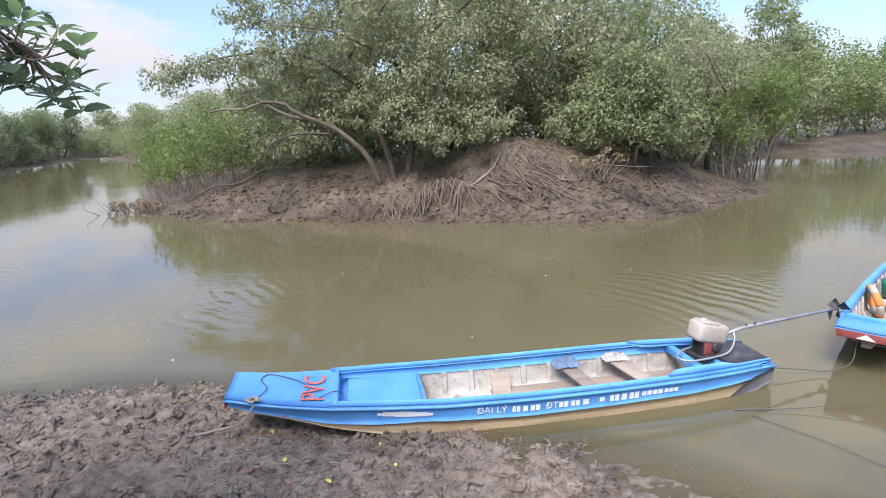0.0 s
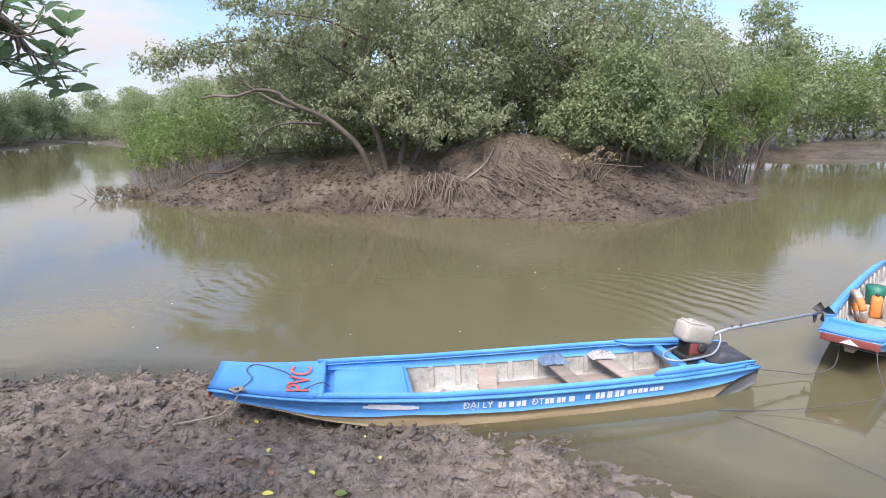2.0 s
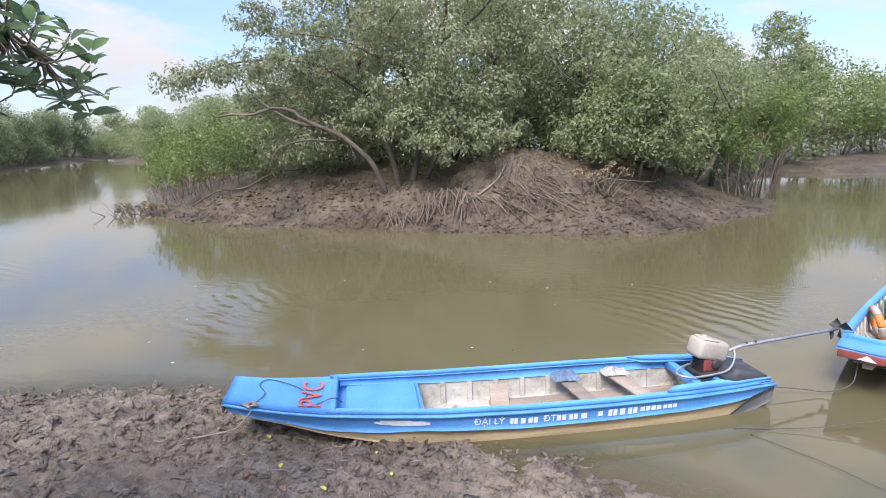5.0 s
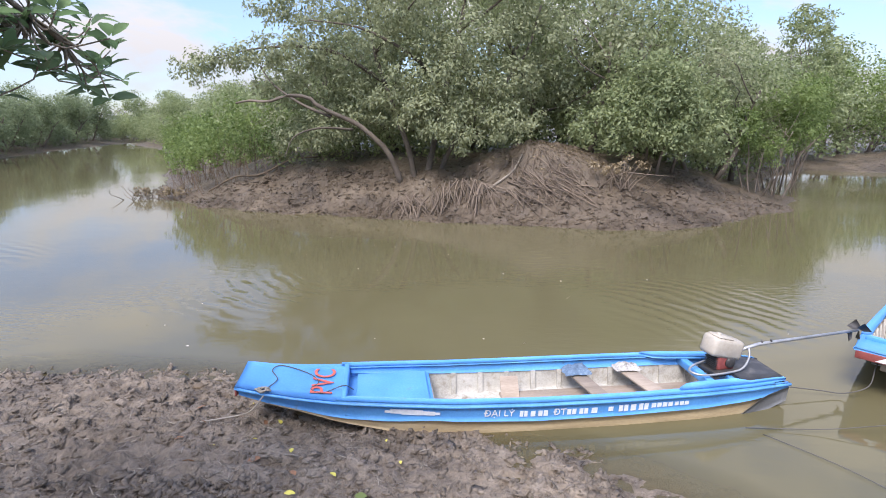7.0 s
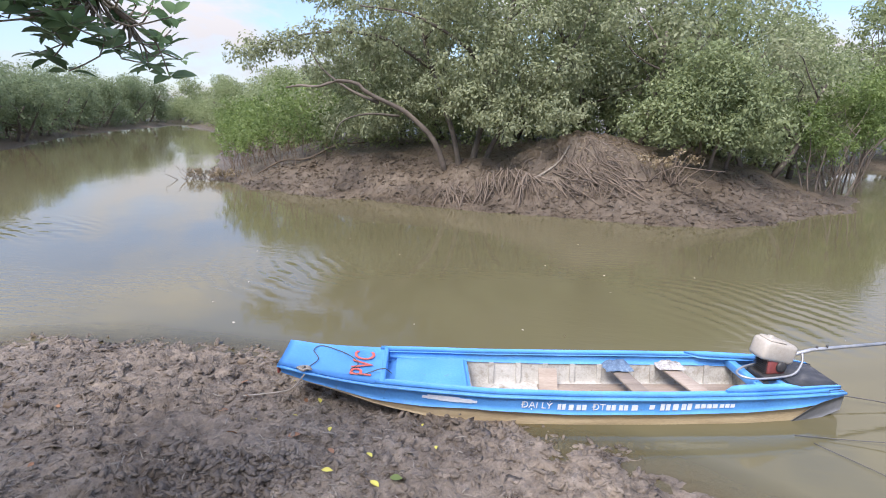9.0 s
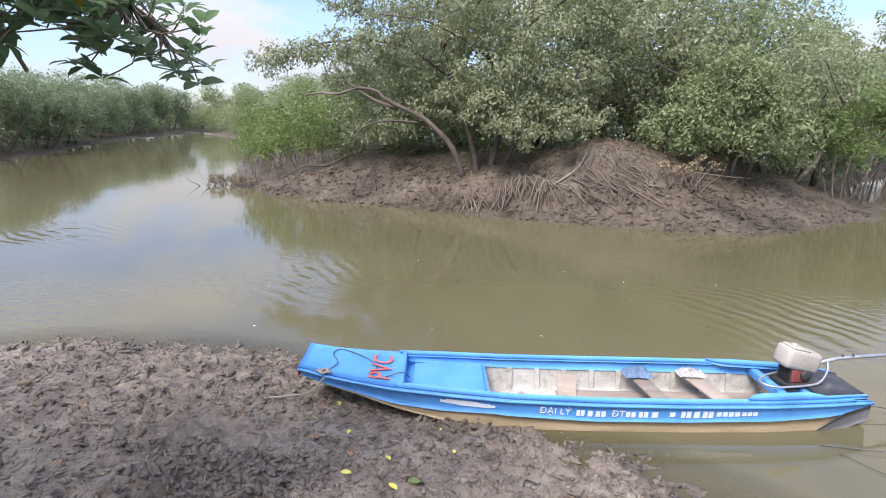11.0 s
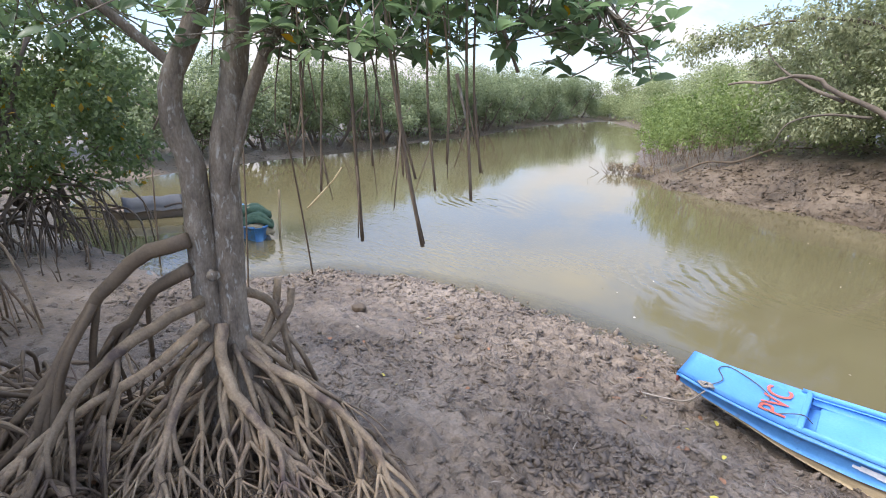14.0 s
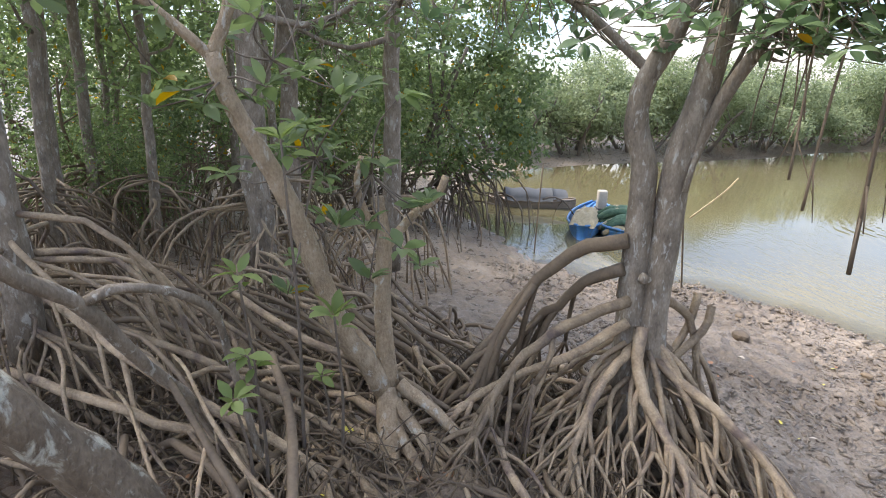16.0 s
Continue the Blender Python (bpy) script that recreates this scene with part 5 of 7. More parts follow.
part("starter_cover", Geo().tube([(0.04, -0.09, 0.14), (0.04, -0.11, 0.14), (0.04, -0.12, 0.14)], [0.062, 0.058, 0.03], 14), IRON, engine)
part("mount", Geo().box((-0.17, -0.13, 0.0), (0.17, 0.13, 0.06), bevel=0.01), IRON, engine)
loop = curve_line([(0.34, -0.02, 0.25), (0.30, -0.08, 0.16), (0.16, -0.15, 0.08), (-0.05, -0.17, 0.065), (-0.30, -0.155, 0.06), (-0.40, -0.09, 0.065), (-0.39, 0.0, 0.07), (-0.26, 0.06, 0.09), (-0.02, 0.12, 0.09)], 26)
part("steering_handle", Geo().tube(loop, 0.012, 7), STEEL, engine, "bent galvanised steering handle")
part("shaft_tube", Geo().tube([(0.11, 0.0, 0.20), (0.5, 0.02, 0.255), (2.02, 0.10, 0.245)], [0.021, 0.021, 0.017], 8), STEEL, engine, "long pale propeller shaft tube")
for f in (0.55, 0.68):
    part("clamp", Geo().tube([(f, 0.02 + (f - 0.5) * 0.03, 0.258), (f, 0.02 + (f - 0.5) * 0.03, 0.293)], 0.013, 7), IRON, engine)
g = Geo()
for k in range(3):
    a = 2.1 * k + 0.5
    o, y = np.array([2.04, 0.10, 0.245]), np.array([0.0, math.cos(a), math.sin(a)])
    g.sheet(np.array([[o + y * r + np.array([0.03 * c, 0, 0]) + np.cross((1, 0, 0), y) * 0.045 * c * (0.5 + r * 6) for c in (-1, 0, 1)] for r in (0.012, 0.05, 0.095, 0.12)]), 0.004)
part("propeller", g, IRON, engine, "dark three-bladed propeller")
part("skeg", Geo().sheet(np.array([[(1.85, 0.096, 0.25), (1.93, 0.098, 0.248)], [(1.90, 0.096, 0.12), (1.94, 0.098, 0.15)]]), 0.006), IRON, engine)


def crumpled(name, size, material, label, m, seed):
    """A cloth dropped in a heap."""
    u, v = np.meshgrid(np.linspace(-1, 1, 22), np.linspace(-1, 1, 18), indexing="ij")
    bump = 0.5 * lumps(u * 0.8 + seed, v * 0.8, 0.5, 3, 0.6, True) + 0.5
    z = size[2] * (0.25 + 0.9 * bump) * (1 - 0.75 * np.maximum(abs(u), abs(v)) ** 3)
    x, y = size[0] * u * (1 + 0.15 * lumps(u, v + seed, 0.6, 2)), size[1] * v * (1 + 0.18 * lumps(u + seed, v, 0.6, 2))
    g = Geo()
    g.sheet(np.stack([x, y, z], -1)[:, ::-1], 0.006)
    return single(name, g, material, label, "cloth", at=m)


crumpled("blue_cloth", (0.15, 0.10, 0.10), CLOTH_BLUE, "crumpled dark blue cloth lying on the boat's thwart", BOAT_AT @ Matrix.Translation((3.37, 0.27, 0.238)), 1.3)
crumpled("white_cloth", (0.15, 0.085, 0.085), CLOTH_WHITE, "crumpled striped white cloth lying on the boat's thwart", BOAT_AT @ Matrix.Translation((3.97, 0.30, 0.238)), 4.1)
g = Geo()
for i in range(16):
    g.tube([(0.026 * i - 0.2, -0.07, 0.003), (0.026 * i - 0.17, 0.07, 0.003)], 0.006, 4)
single("rope_mat", g, ROPE_DARK, "dark striped mat on the boat's floor boards", "mat", at=BOAT_AT @ Matrix.Translation((2.6, -0.2, 0.052)))
loose = thing("loose_boards", BOAT_AT @ Matrix.Translation((2.6, 0.06, 0.048)), "loose weathered boards leaning in the boat", "boards")
part("board", Geo().box((-0.10, -0.14, 0.0), (0.10, 0.17, 0.02), Matrix.Rotation(radians(60), 3, "X"), (0.0, 0.14, 0.04)), BOARD, loose, smooth=False)
part("board", Geo().box((-0.5, -0.06, 0.002), (0.5, 0.05, 0.03), Matrix.Rotation(radians(3), 3, "Z"), (0.95, 0.02, 0.0)), BOARD, loose, smooth=False)


# ---- the near mangroves ----
def root_geo(start, end, r, forks=2, sag=0.0, n=10):
    """A prop root that arches from the trunk to the mud and forks near its foot."""
    s, e = np.array(start, float), np.array(end, float)
    d = e - s
    drop = -d[2]
    side = rng.normal(0, 0.05 + 0.05 * np.hypot(d[0], d[1]), 2)
    m1 = np.array([s[0] + d[0] * 0.46 + side[0], s[1] + d[1] * 0.46 + side[1], s[2] - drop * (0.06 + sag)])
    m2 = np.array([s[0] + d[0] * 0.82 + side[1] * 0.6, s[1] + d[1] * 0.82 + side[0] * 0.6, s[2] - drop * (0.38 + sag * 0.6)])
    line = curve_line([s, m1, m2, e], n)
    line[2:-1] += rng.normal(0, r * 0.35, (n - 3, 3))
    g = Geo()
    g.tube(line, [r * 1.15, r, r * 0.7], 7, 0.14)
    for k in range(forks):
        i = rng.integers(int(n * 0.45), int(n * 0.8))
        p = line[i]
        a = math.atan2(d[1], d[0]) + rng.normal(0, 0.9)
        far = rng.uniform(0.12, 0.38)
        q = np.array([p[0] + far * math.cos(a), p[1] + far * math.sin(a), 0.0])
        q[2] = e[2] + rng.normal(0, 0.02)
        mid = p * 0.45 + q * 0.55
        mid[2] = p[2] * 0.62 + q[2] * 0.38
        g.tube(curve_line([p, mid, q], 6), [r * 0.62, r * 0.42], 5, 0.1)
    return g


def rosettes(g, tips, size=0.10, per=(5, 9), up=0.35, lean=None):
    """Whorls of broad leaves at the ends of twigs."""
    at, ahead = [], []
    for p in np.asarray(tips, float):
        k = rng.integers(*per)
        a0 = rng.uniform(0, 6.28)
        tilt = rng.normal(0, 0.35, 3)
        for j in range(k):
            a = a0 + 6.28 * j / k + rng.normal(0, 0.2)
            v = np.array([math.cos(a), math.sin(a), rng.normal(up, 0.35)]) + tilt
            at.append(p + 0.012 * v)
            ahead.append(v)
    g.broad_leaves(np.array(at), np.array(ahead), size * rng.uniform(0.7, 1.2, len(at)))
    return g


def twigs(g, tips, hubs, r=0.006):
    hubs = np.asarray(hubs, float)
    for p in np.asarray(tips, float):
        h = hubs[np.argmin(np.linalg.norm(hubs - p, axis=1) + rng.uniform(0, 0.25, len(hubs)))]
        mid = (h + p) / 2 + rng.normal(0, 0.04, 3) + (0, 0, -0.03)
        g.tube(curve_line([h, mid, p], 6), [r, r * 0.5], 4)
    return g


T1 = np.array([-3.6, 0.92, 0.55])
tree1 = thing("mangrove_tree", T1, "grey mangrove tree on a skirt of arching prop roots", "tree")


def near(pts):
    return np.asarray(pts, float) - T1


stem_l = curve_line([(-3.52, 0.86, 0.8), (-3.55, 0.86, 1.15), (-3.60, 0.85, 1.5), (-3.62, 0.84, 2.1), (-3.63, 0.83, 2.55), (-3.66, 0.76, 2.8), (-3.64, 0.77, 3.05), (-3.60, 0.90, 3.35), (-3.58, 1.0, 3.8), (-3.7, 0.9, 4.8)], 26)
part("trunk", Geo().tube(near(stem_l), [0.14, 0.105, 0.088, 0.080, 0.074, 0.064, 0.06, 0.055, 0.05], 12, 0.05), BARK, tree1, "left stem of the lichened grey trunk")
stem_r = curve_line([(-3.46, 1.0, 0.8), (-3.50, 0.99, 1.15), (-3.56, 0.98, 1.5), (-3.57, 0.99, 2.1), (-3.56, 1.0, 2.6), (-3.53, 1.06, 2.95), (-3.50, 1.12, 3.4), (-3.5, 1.2, 4.0), (-3.3, 1.3, 4.9)], 26)
part("trunk", Geo().tube(near(stem_r), [0.15, 0.112, 0.095, 0.088, 0.084, 0.072, 0.065, 0.055], 12, 0.05), BARK, tree1, "right stem of the lichened grey trunk")
part("knot", Geo().tube(near([(-3.47, 0.86, 1.90), (-3.50, 0.86, 1.90)]), [0.028, 0.04], 9, 0.2), BARK, tree1)
MAIN_BOUGH = curve_line([(-3.52, 1.05, 2.62), (-3.43, 1.13, 2.97), (-3.30, 1.20, 3.22), (-3.15, 1.29, 3.48), (-2.85, 1.48, 3.74), (-2.45, 1.8, 3.82), (-2.08, 2.18, 3.62), (-1.85, 2.45, 3.34)], 22)
part("bough", Geo().tube(near(MAIN_BOUGH), [0.042, 0.036, 0.029, 0.018, 0.010], 8, 0.06), BARK, tree1)
for pts, r in [([(-2.3, 1.75, 3.62), (-2.2, 1.89, 3.38), (-2.11, 1.97, 3.11)], 0.016), ([(-3.55, 1.1, 3.5), (-3.1, 0.9, 3.75), (-2.5, 1.1, 3.9), (-2.0, 1.6, 3.9)], 0.03),
               ([(-3.62, 0.8, 3.1), (-3.9, 0.4, 3.5), (-4.1, -0.1, 3.8), (-4.2, -0.7, 3.9)], 0.03), ([(-3.5, 1.2, 3.8), (-3.4, 1.7, 4.0), (-3.1, 2.3, 4.0)], 0.026),
               ([(-3.44, 1.0, 2.45), (-3.5, 1.12, 2.9), (-3.46, 1.25, 3.3), (-3.4, 1.3, 3.7)], 0.018)]:
    part("bough", Geo().tube(near(curve_line(pts, 12)), [r, r * 0.5], 7, 0.06), BARK, tree1)
boughs = np.vstack([MAIN_BOUGH[6:], curve_line([(-3.55, 1.1, 3.5), (-3.1, 0.9, 3.75), (-2.5, 1.1, 3.9), (-2.0, 1.6, 3.9)], 10), curve_line([(-3.9, 0.4, 3.5), (-4.1, -0.1, 3.8), (-4.2, -0.7, 3.9)], 6),
                    curve_line([(-3.4, 1.7, 4.0), (-3.1, 2.3, 4.0)], 5)])
tips = []
for i in range(460):
    h = MAIN_BOUGH[rng.integers(6, 22)] if i % 2 else boughs[rng.integers(0, len(boughs))]
    p = h + rng.normal(0, 1, 3) * (0.33, 0.33, 0.19) - (0, 0, 0.15)
    if p[2] > 3.12 + 0.12 * rng.random():
        tips.append(p)
tips += [(-1.62, 2.62, 3.20), (-1.70, 2.5, 3.10), (-1.75, 2.62, 3.32), (-1.58, 2.48, 3.30), (-1.86, 2.58, 3.13), (-1.95, 2.45, 3.22), (-1.82, 2.36, 3.42), (-2.0, 2.25, 3.2), (-1.68, 2.7, 3.12)]
tips += [tuple(p) for p in rng.uniform((-3.2, 1.1, 3.16), (-2.0, 2.2, 3.5), (100, 3))]
tips += [tuple(np.array((-2.0, 2.27, 3.38)) + rng.normal(0, 1, 3) * (0.16, 0.16, 0.10)) for i in range(26)]
tips = np.array([p for p in tips if math.atan2(-0.2 - p[0], p[1] + 0.21) > 0.478])
back = np.array([(-4.1, 0.5, 3.55)]) + rng.normal(0, 1, (95, 3)) * (0.4, 0.65, 0.26)
tips = np.vstack([tips, back[back[:, 2] > 3.2]])
leaf_geo = Geo()
rosettes(leaf_geo, near(tips), 0.10, (4, 8))
part("foliage", leaf_geo, LEAF_NEAR, tree1, "whorls of glossy dark green leaves")
part("twig_mass", twigs(Geo(), near(tips), near(boughs), 0.006), BARK, tree1, kind="stuff")
# hanging aerial roots
for x0, y0, z0, x1, y1, z1, r in [(-2.53, 1.26, 3.35, -2.62, 1.38, 2.23, 0.0125), (-2.31, 1.31, 3.4, -2.2, 1.46, 2.28, 0.0125), (-2.35, 1.59, 3.45, -2.32, 1.63, 2.52, 0.008),
                                  (-2.31, 1.64, 3.45, -2.28, 1.67, 2.66, 0.009), (-2.23, 1.72, 3.45, -2.19, 1.76, 2.48, 0.010), (-2.21, 1.76, 3.4, -2.17, 1.80, 2.62, 0.008),
                                  (-2.80, 1.29, 3.35, -2.82, 1.25, 2.48, 0.009), (-2.86, 1.17, 3.4, -2.86, 1.18, 2.62, 0.008), (-2.62, 1.38, 3.4, -2.59, 1.43, 2.63, 0.008),
                                  (-2.55, 1.5, 3.4, -2.42, 1.5, 2.6, 0.008), (-2.5, 1.45, 3.4, -2.38, 1.55, 2.58, 0.008), (-2.75, 1.45, 3.4, -2.56, 1.48, 2.74, 0.007)]:
    ln = curve_line([(x0, y0, z0), ((x0 + x1) / 2 + rng.normal(0, 0.015), (y0 + y1) / 2 + rng.normal(0, 0.015), (z0 + z1) / 2), (x1, y1, z1)], 9)
    r *= 0.78
    g = Geo().tube(near(ln), [r * 0.8, r * 0.95, r * 1.05], 6, 0.08)
    if r < 0.012:
        for k in range(2):
            q = ln[rng.integers(4, 7)]
            g.tube(near([q, q + np.array([rng.normal(0, 0.05), rng.normal(0, 0.05), -rng.uniform(0.18, 0.36)])]), [r * 0.7, r * 0.35], 4)
    part("aerial_root", g, ROOT_DARK, tree1, "dark hanging aerial root")
for i in range(11):
    h = boughs[rng.integers(2, 22)]
    if math.atan2(-0.2 - h[0], h[1] + 0.21) < 0.80:
        continue
    ln = limb(h, h + np.array([rng.normal(0, 0.05), rng.normal(0, 0.05), -rng.uniform(0.35, 0.8)]), 0.006, 0.0035, 0.05, 7)
    part("aerial_root", Geo().tube(near(ln[0]), ln[1], 5), ROOT_DARK, tree1)
part("bare_twig", Geo().tube(near([(-2.33, 1.76, 3.1), (-2.27, 1.82, 2.76)]), [0.011, 0.003], 5), BARK, tree1, "pale bare twig")
# the largest roots, and the smaller ones that leave them
MAIN_ROOTS = [([(-3.57, 0.76, 2.12), (-3.73, 0.51, 2.02), (-3.82, 0.27, 1.76), (-3.84, 0.12, 1.52), (-3.74, -0.06, 1.25), (-3.62, -0.32, 0.6)], 0.052),
              ([(-3.57, 0.75, 1.94), (-3.71, 0.6, 1.82), (-3.83, 0.47, 1.63), (-3.95, 0.28, 1.35), (-4.05, 0.1, 0.6)], 0.044),
              ([(-3.51, 0.78, 1.75), (-3.43, 0.45, 1.66), (-3.36, 0.14, 1.50), (-3.28, -0.08, 1.25), (-3.15, -0.32, 0.7)], 0.040),
              ([(-3.48, 0.88, 1.58), (-3.38, 0.83, 1.39), (-3.22, 0.86, 1.18), (-3.02, 0.96, 0.98), (-2.76, 1.11, 0.6)], 0.046),
              ([(-3.52, 1.0, 1.50), (-3.41, 1.08, 1.30), (-3.15, 1.24, 1.18), (-2.86, 1.42, 1.0), (-2.6, 1.5, 0.78), (-2.44, 1.54, 0.45)], 0.038),
              ([(-3.58, 1.04, 1.74), (-3.66, 1.25, 1.61), (-3.62, 1.33, 1.4), (-3.56, 1.36, 1.1), (-3.54, 1.38, 0.5)], 0.034),
              ([(-3.5, 0.85, 1.45), (-3.3, 0.62, 1.36), (-3.10, 0.40, 1.12), (-2.95, 0.26, 0.7)], 0.034),
              ([(-3.52, 0.8, 1.6), (-3.5, 0.5, 1.42), (-3.44, 0.1, 1.28), (-3.42, -0.25, 1.08), (-3.3, -0.55, 0.7)], 0.036),
              ([(-3.5, 1.02, 1.35), (-3.3, 1.2, 1.18), (-3.2, 1.42, 0.95), (-3.1, 1.6, 0.4)], 0.036)]


def sprawl(g, p, a, out, r, depth, at):
    """A root that leaves p, runs down and outwards, and splits into ever thinner fingers that enter the mud."""
    p = np.array(p, float)
    if depth:
        f = rng.uniform(0.38, 0.56)
        q = p + np.array([out * f * math.cos(a), out * f * math.sin(a), 0.0])
        foot = ground_z(q[0], q[1])
        q[2] = max(foot + 0.05, p[2] - (p[2] - foot) * rng.uniform(0.34, 0.58))
        side = rng.normal(0, 0.07 * out) + 0.0
        m = (p + q) / 2 + (-side * math.sin(a), side * math.cos(a), 0.10 * (p[2] - q[2]))
        g.tube(curve_line([p, m, q], 6) - at, [r, r * 0.86], 7, 0.10)
        k = rng.integers(2, 4) if depth > 1 else rng.integers(3, 5)
        for i in range(k):
            sprawl(g, q, a + (i - (k - 1) / 2) * rng.uniform(0.45, 0.8) + rng.normal(0, 0.12), out * (1 - f) * rng.uniform(0.75, 1.5), r * rng.uniform(0.48, 0.7), depth - 1, at)
    else:
        e = p + np.array([out * math.cos(a), out * math.sin(a), 0.0])
        e[2] = ground_z(e[0], e[1]) - 0.04
        m = p * 0.45 + e * 0.55 + rng.normal(0, 0.06 * out, 3)
        m[2] = e[2] + (p[2] - e[2]) * rng.uniform(0.46, 0.66)
        g.tube(curve_line([p, m, e], 7) - at, [r, r * 0.92, r * 0.62], 6, 0.12)
    return g


for which, (pts, r) in enumerate(MAIN_ROOTS):
    r *= 0.74
    ln = curve_line(pts, 14)
    ln[2:-1] += rng.normal(0, r * 0.22, (11, 3))
    g = Geo().tube(near(ln), [r * 1.3, r, r * 0.7], 9, 0.12)
    for k in (5, 7, 8, 9, 10, 11):
        way = ln[k + 1] - ln[k - 1]
        a = math.atan2(way[1], way[0])
        for sgn in (-1, 1):
            if rng.random() < 0.85:
                sprawl(g, ln[k], a + sgn * rng.uniform(0.25, 0.9), rng.uniform(0.16, 0.42), r * rng.uniform(0.45, 0.75), 1 if rng.random() < 0.7 else 0, T1)
    part("prop_root", g, ROOT_DARK if which < 2 else ROOT, tree1, "dark wet arching prop root" if which < 2 else "thick arching prop root caked in dry mud")
for i in range(46):
    a = -2.6 + 5.0 * (i + rng.random()) / 46
    h = rng.uniform(1.0, 1.5)
    s = np.array((-3.54 + 0.09 * math.cos(a), 0.92 + 0.13 * math.sin(a), h))
    part("prop_root", sprawl(Geo(), s, a, rng.uniform(0.35, 0.6) + 0.5 * (h - 1.0), rng.uniform(0.015, 0.030), 2 if i % 2 == 0 else 1, T1), ROOT, tree1)
for x, y, z in [(-3.72, 1.36, 1.72), (-3.64, 1.42, 1.66)]:
    part("cut_root", Geo().tube(near(curve_line([(-3.55, 1.08, 1.25), (x + 0.04, y - 0.06, 1.5), (x, y, z)], 7)), [0.026, 0.027, 0.028], 7, 0.06), ROOT, tree1, "sawn-off root stub")
# pale thin roots looped over the front
part("looped_root", Geo().tube(near(curve_line([(-3.38, 1.02, 1.22), (-3.2, 1.28, 1.1), (-3.05, 1.32, 0.92), (-3.1, 1.18, 0.86), (-3.22, 1.05, 0.98), (-3.24, 0.98, 1.15)], 22)), 0.008, 5), ROOT, tree1)
part("looped_root", Geo().tube(near(curve_line([(-3.25, 0.9, 1.15), (-3.1, 0.82, 1.0), (-3.08, 0.76, 0.86), (-3.0, 0.86, 0.8), (-3.06, 0.98, 0.86)], 18)), 0.008, 5), ROOT, tree1)

# forked young tree beside it
T3 = np.array([-3.56, -0.68, 0.5])
tree3 = thing("mangrove_tree", T3, "forked young mangrove with lichened brown bark among the roots", "tree")
for pts, r in [([(-3.26, -0.68, 0.45), (-3.32, -0.69, 0.78), (-3.43, -0.69, 0.97), (-3.56, -0.7, 1.14)], [0.095, 0.085, 0.080]),
               ([(-3.56, -0.7, 1.08), (-3.51, -0.84, 1.38), (-3.45, -0.97, 1.58), (-3.39, -1.10, 2.0), (-3.36, -1.24, 2.42), (-3.33, -1.39, 2.71), (-3.30, -1.5, 2.95), (-3.29, -1.54, 3.12)], [0.072, 0.062, 0.05, 0.042]),
               ([(-3.29, -1.54, 3.1), (-3.32, -1.45, 3.35), (-3.3, -1.3, 3.9)], [0.034, 0.025]), ([(-3.29, -1.54, 3.1), (-3.25, -1.68, 3.23), (-3.2, -2.0, 3.5)], [0.03, 0.02]),
               ([(-3.56, -0.69, 1.1), (-3.61, -0.74, 1.65), (-3.61, -0.73, 2.09), (-3.61, -0.77, 2.37)], [0.06, 0.05, 0.036]),
               ([(-3.61, -0.73, 2.05), (-3.7, -0.55, 2.25), (-3.72, -0.42, 2.34), (-3.72, -0.36, 2.48)], [0.03, 0.022]),
               ([(-3.61, -0.75, 2.1), (-3.6, -0.88, 2.4), (-3.65, -0.86, 2.6)], [0.024, 0.016])]:
    part("stem", Geo().tube(near(curve_line(pts, 14)) + T1 - T3, r, 9, 0.08), BARK_WARM, tree3)
for a, o, z in [(0.75, 0.85, 0.45), (0.4, 0.7, 0.4), (-0.3, 0.45, 0.35), (-1.2, 0.5, 0.35), (2.2, 0.5, 0.4), (3.3, 0.6, 0.5), (-2.2, 0.7, 0.5)]:
    part("prop_root", root_geo((0.14, 0, z), (o * math.cos(a), o * math.sin(a), ground_z(-3.56 + o * math.cos(a), -0.68 + o * math.sin(a)) - 0.55), 0.03, 2), ROOT, tree3)

for pts in [[(-3.50, -0.67, 1.10), (-3.30, -0.52, 0.98), (-3.03, -0.32, 0.66)], [(-3.52, -0.63, 1.20), (-3.32, -0.34, 1.03), (-3.06, 0.02, 0.66)], [(-3.44, -0.67, 0.98), (-3.2, -0.55, 0.88), (-2.9, -0.40, 0.70)]]:
    part("prop_root", Geo().tube(np.array(curve_line(pts, 12)) - T3, [0.042, 0.034, 0.024], 8, 0.12), BARK_WARM, tree3)

up3 = np.array([(-3.3, -1.5, 3.0), (-3.3, -1.35, 3.5), (-3.2, -1.9, 3.45), (-3.6, -0.8, 2.5), (-3.45, -1.1, 2.6), (-3.5, -1.3, 3.1)])
tips3 = up3[rng.integers(0, 6, 60)] + rng.normal(0, 0.34, (60, 3))
part("foliage", rosettes(Geo(), tips3 - T3, 0.125), LEAF_DARK, tree3)
part("twig_mass", twigs(Geo(), tips3 - T3, up3 - T3, 0.007), BARK_FAR, tree3, kind="stuff")

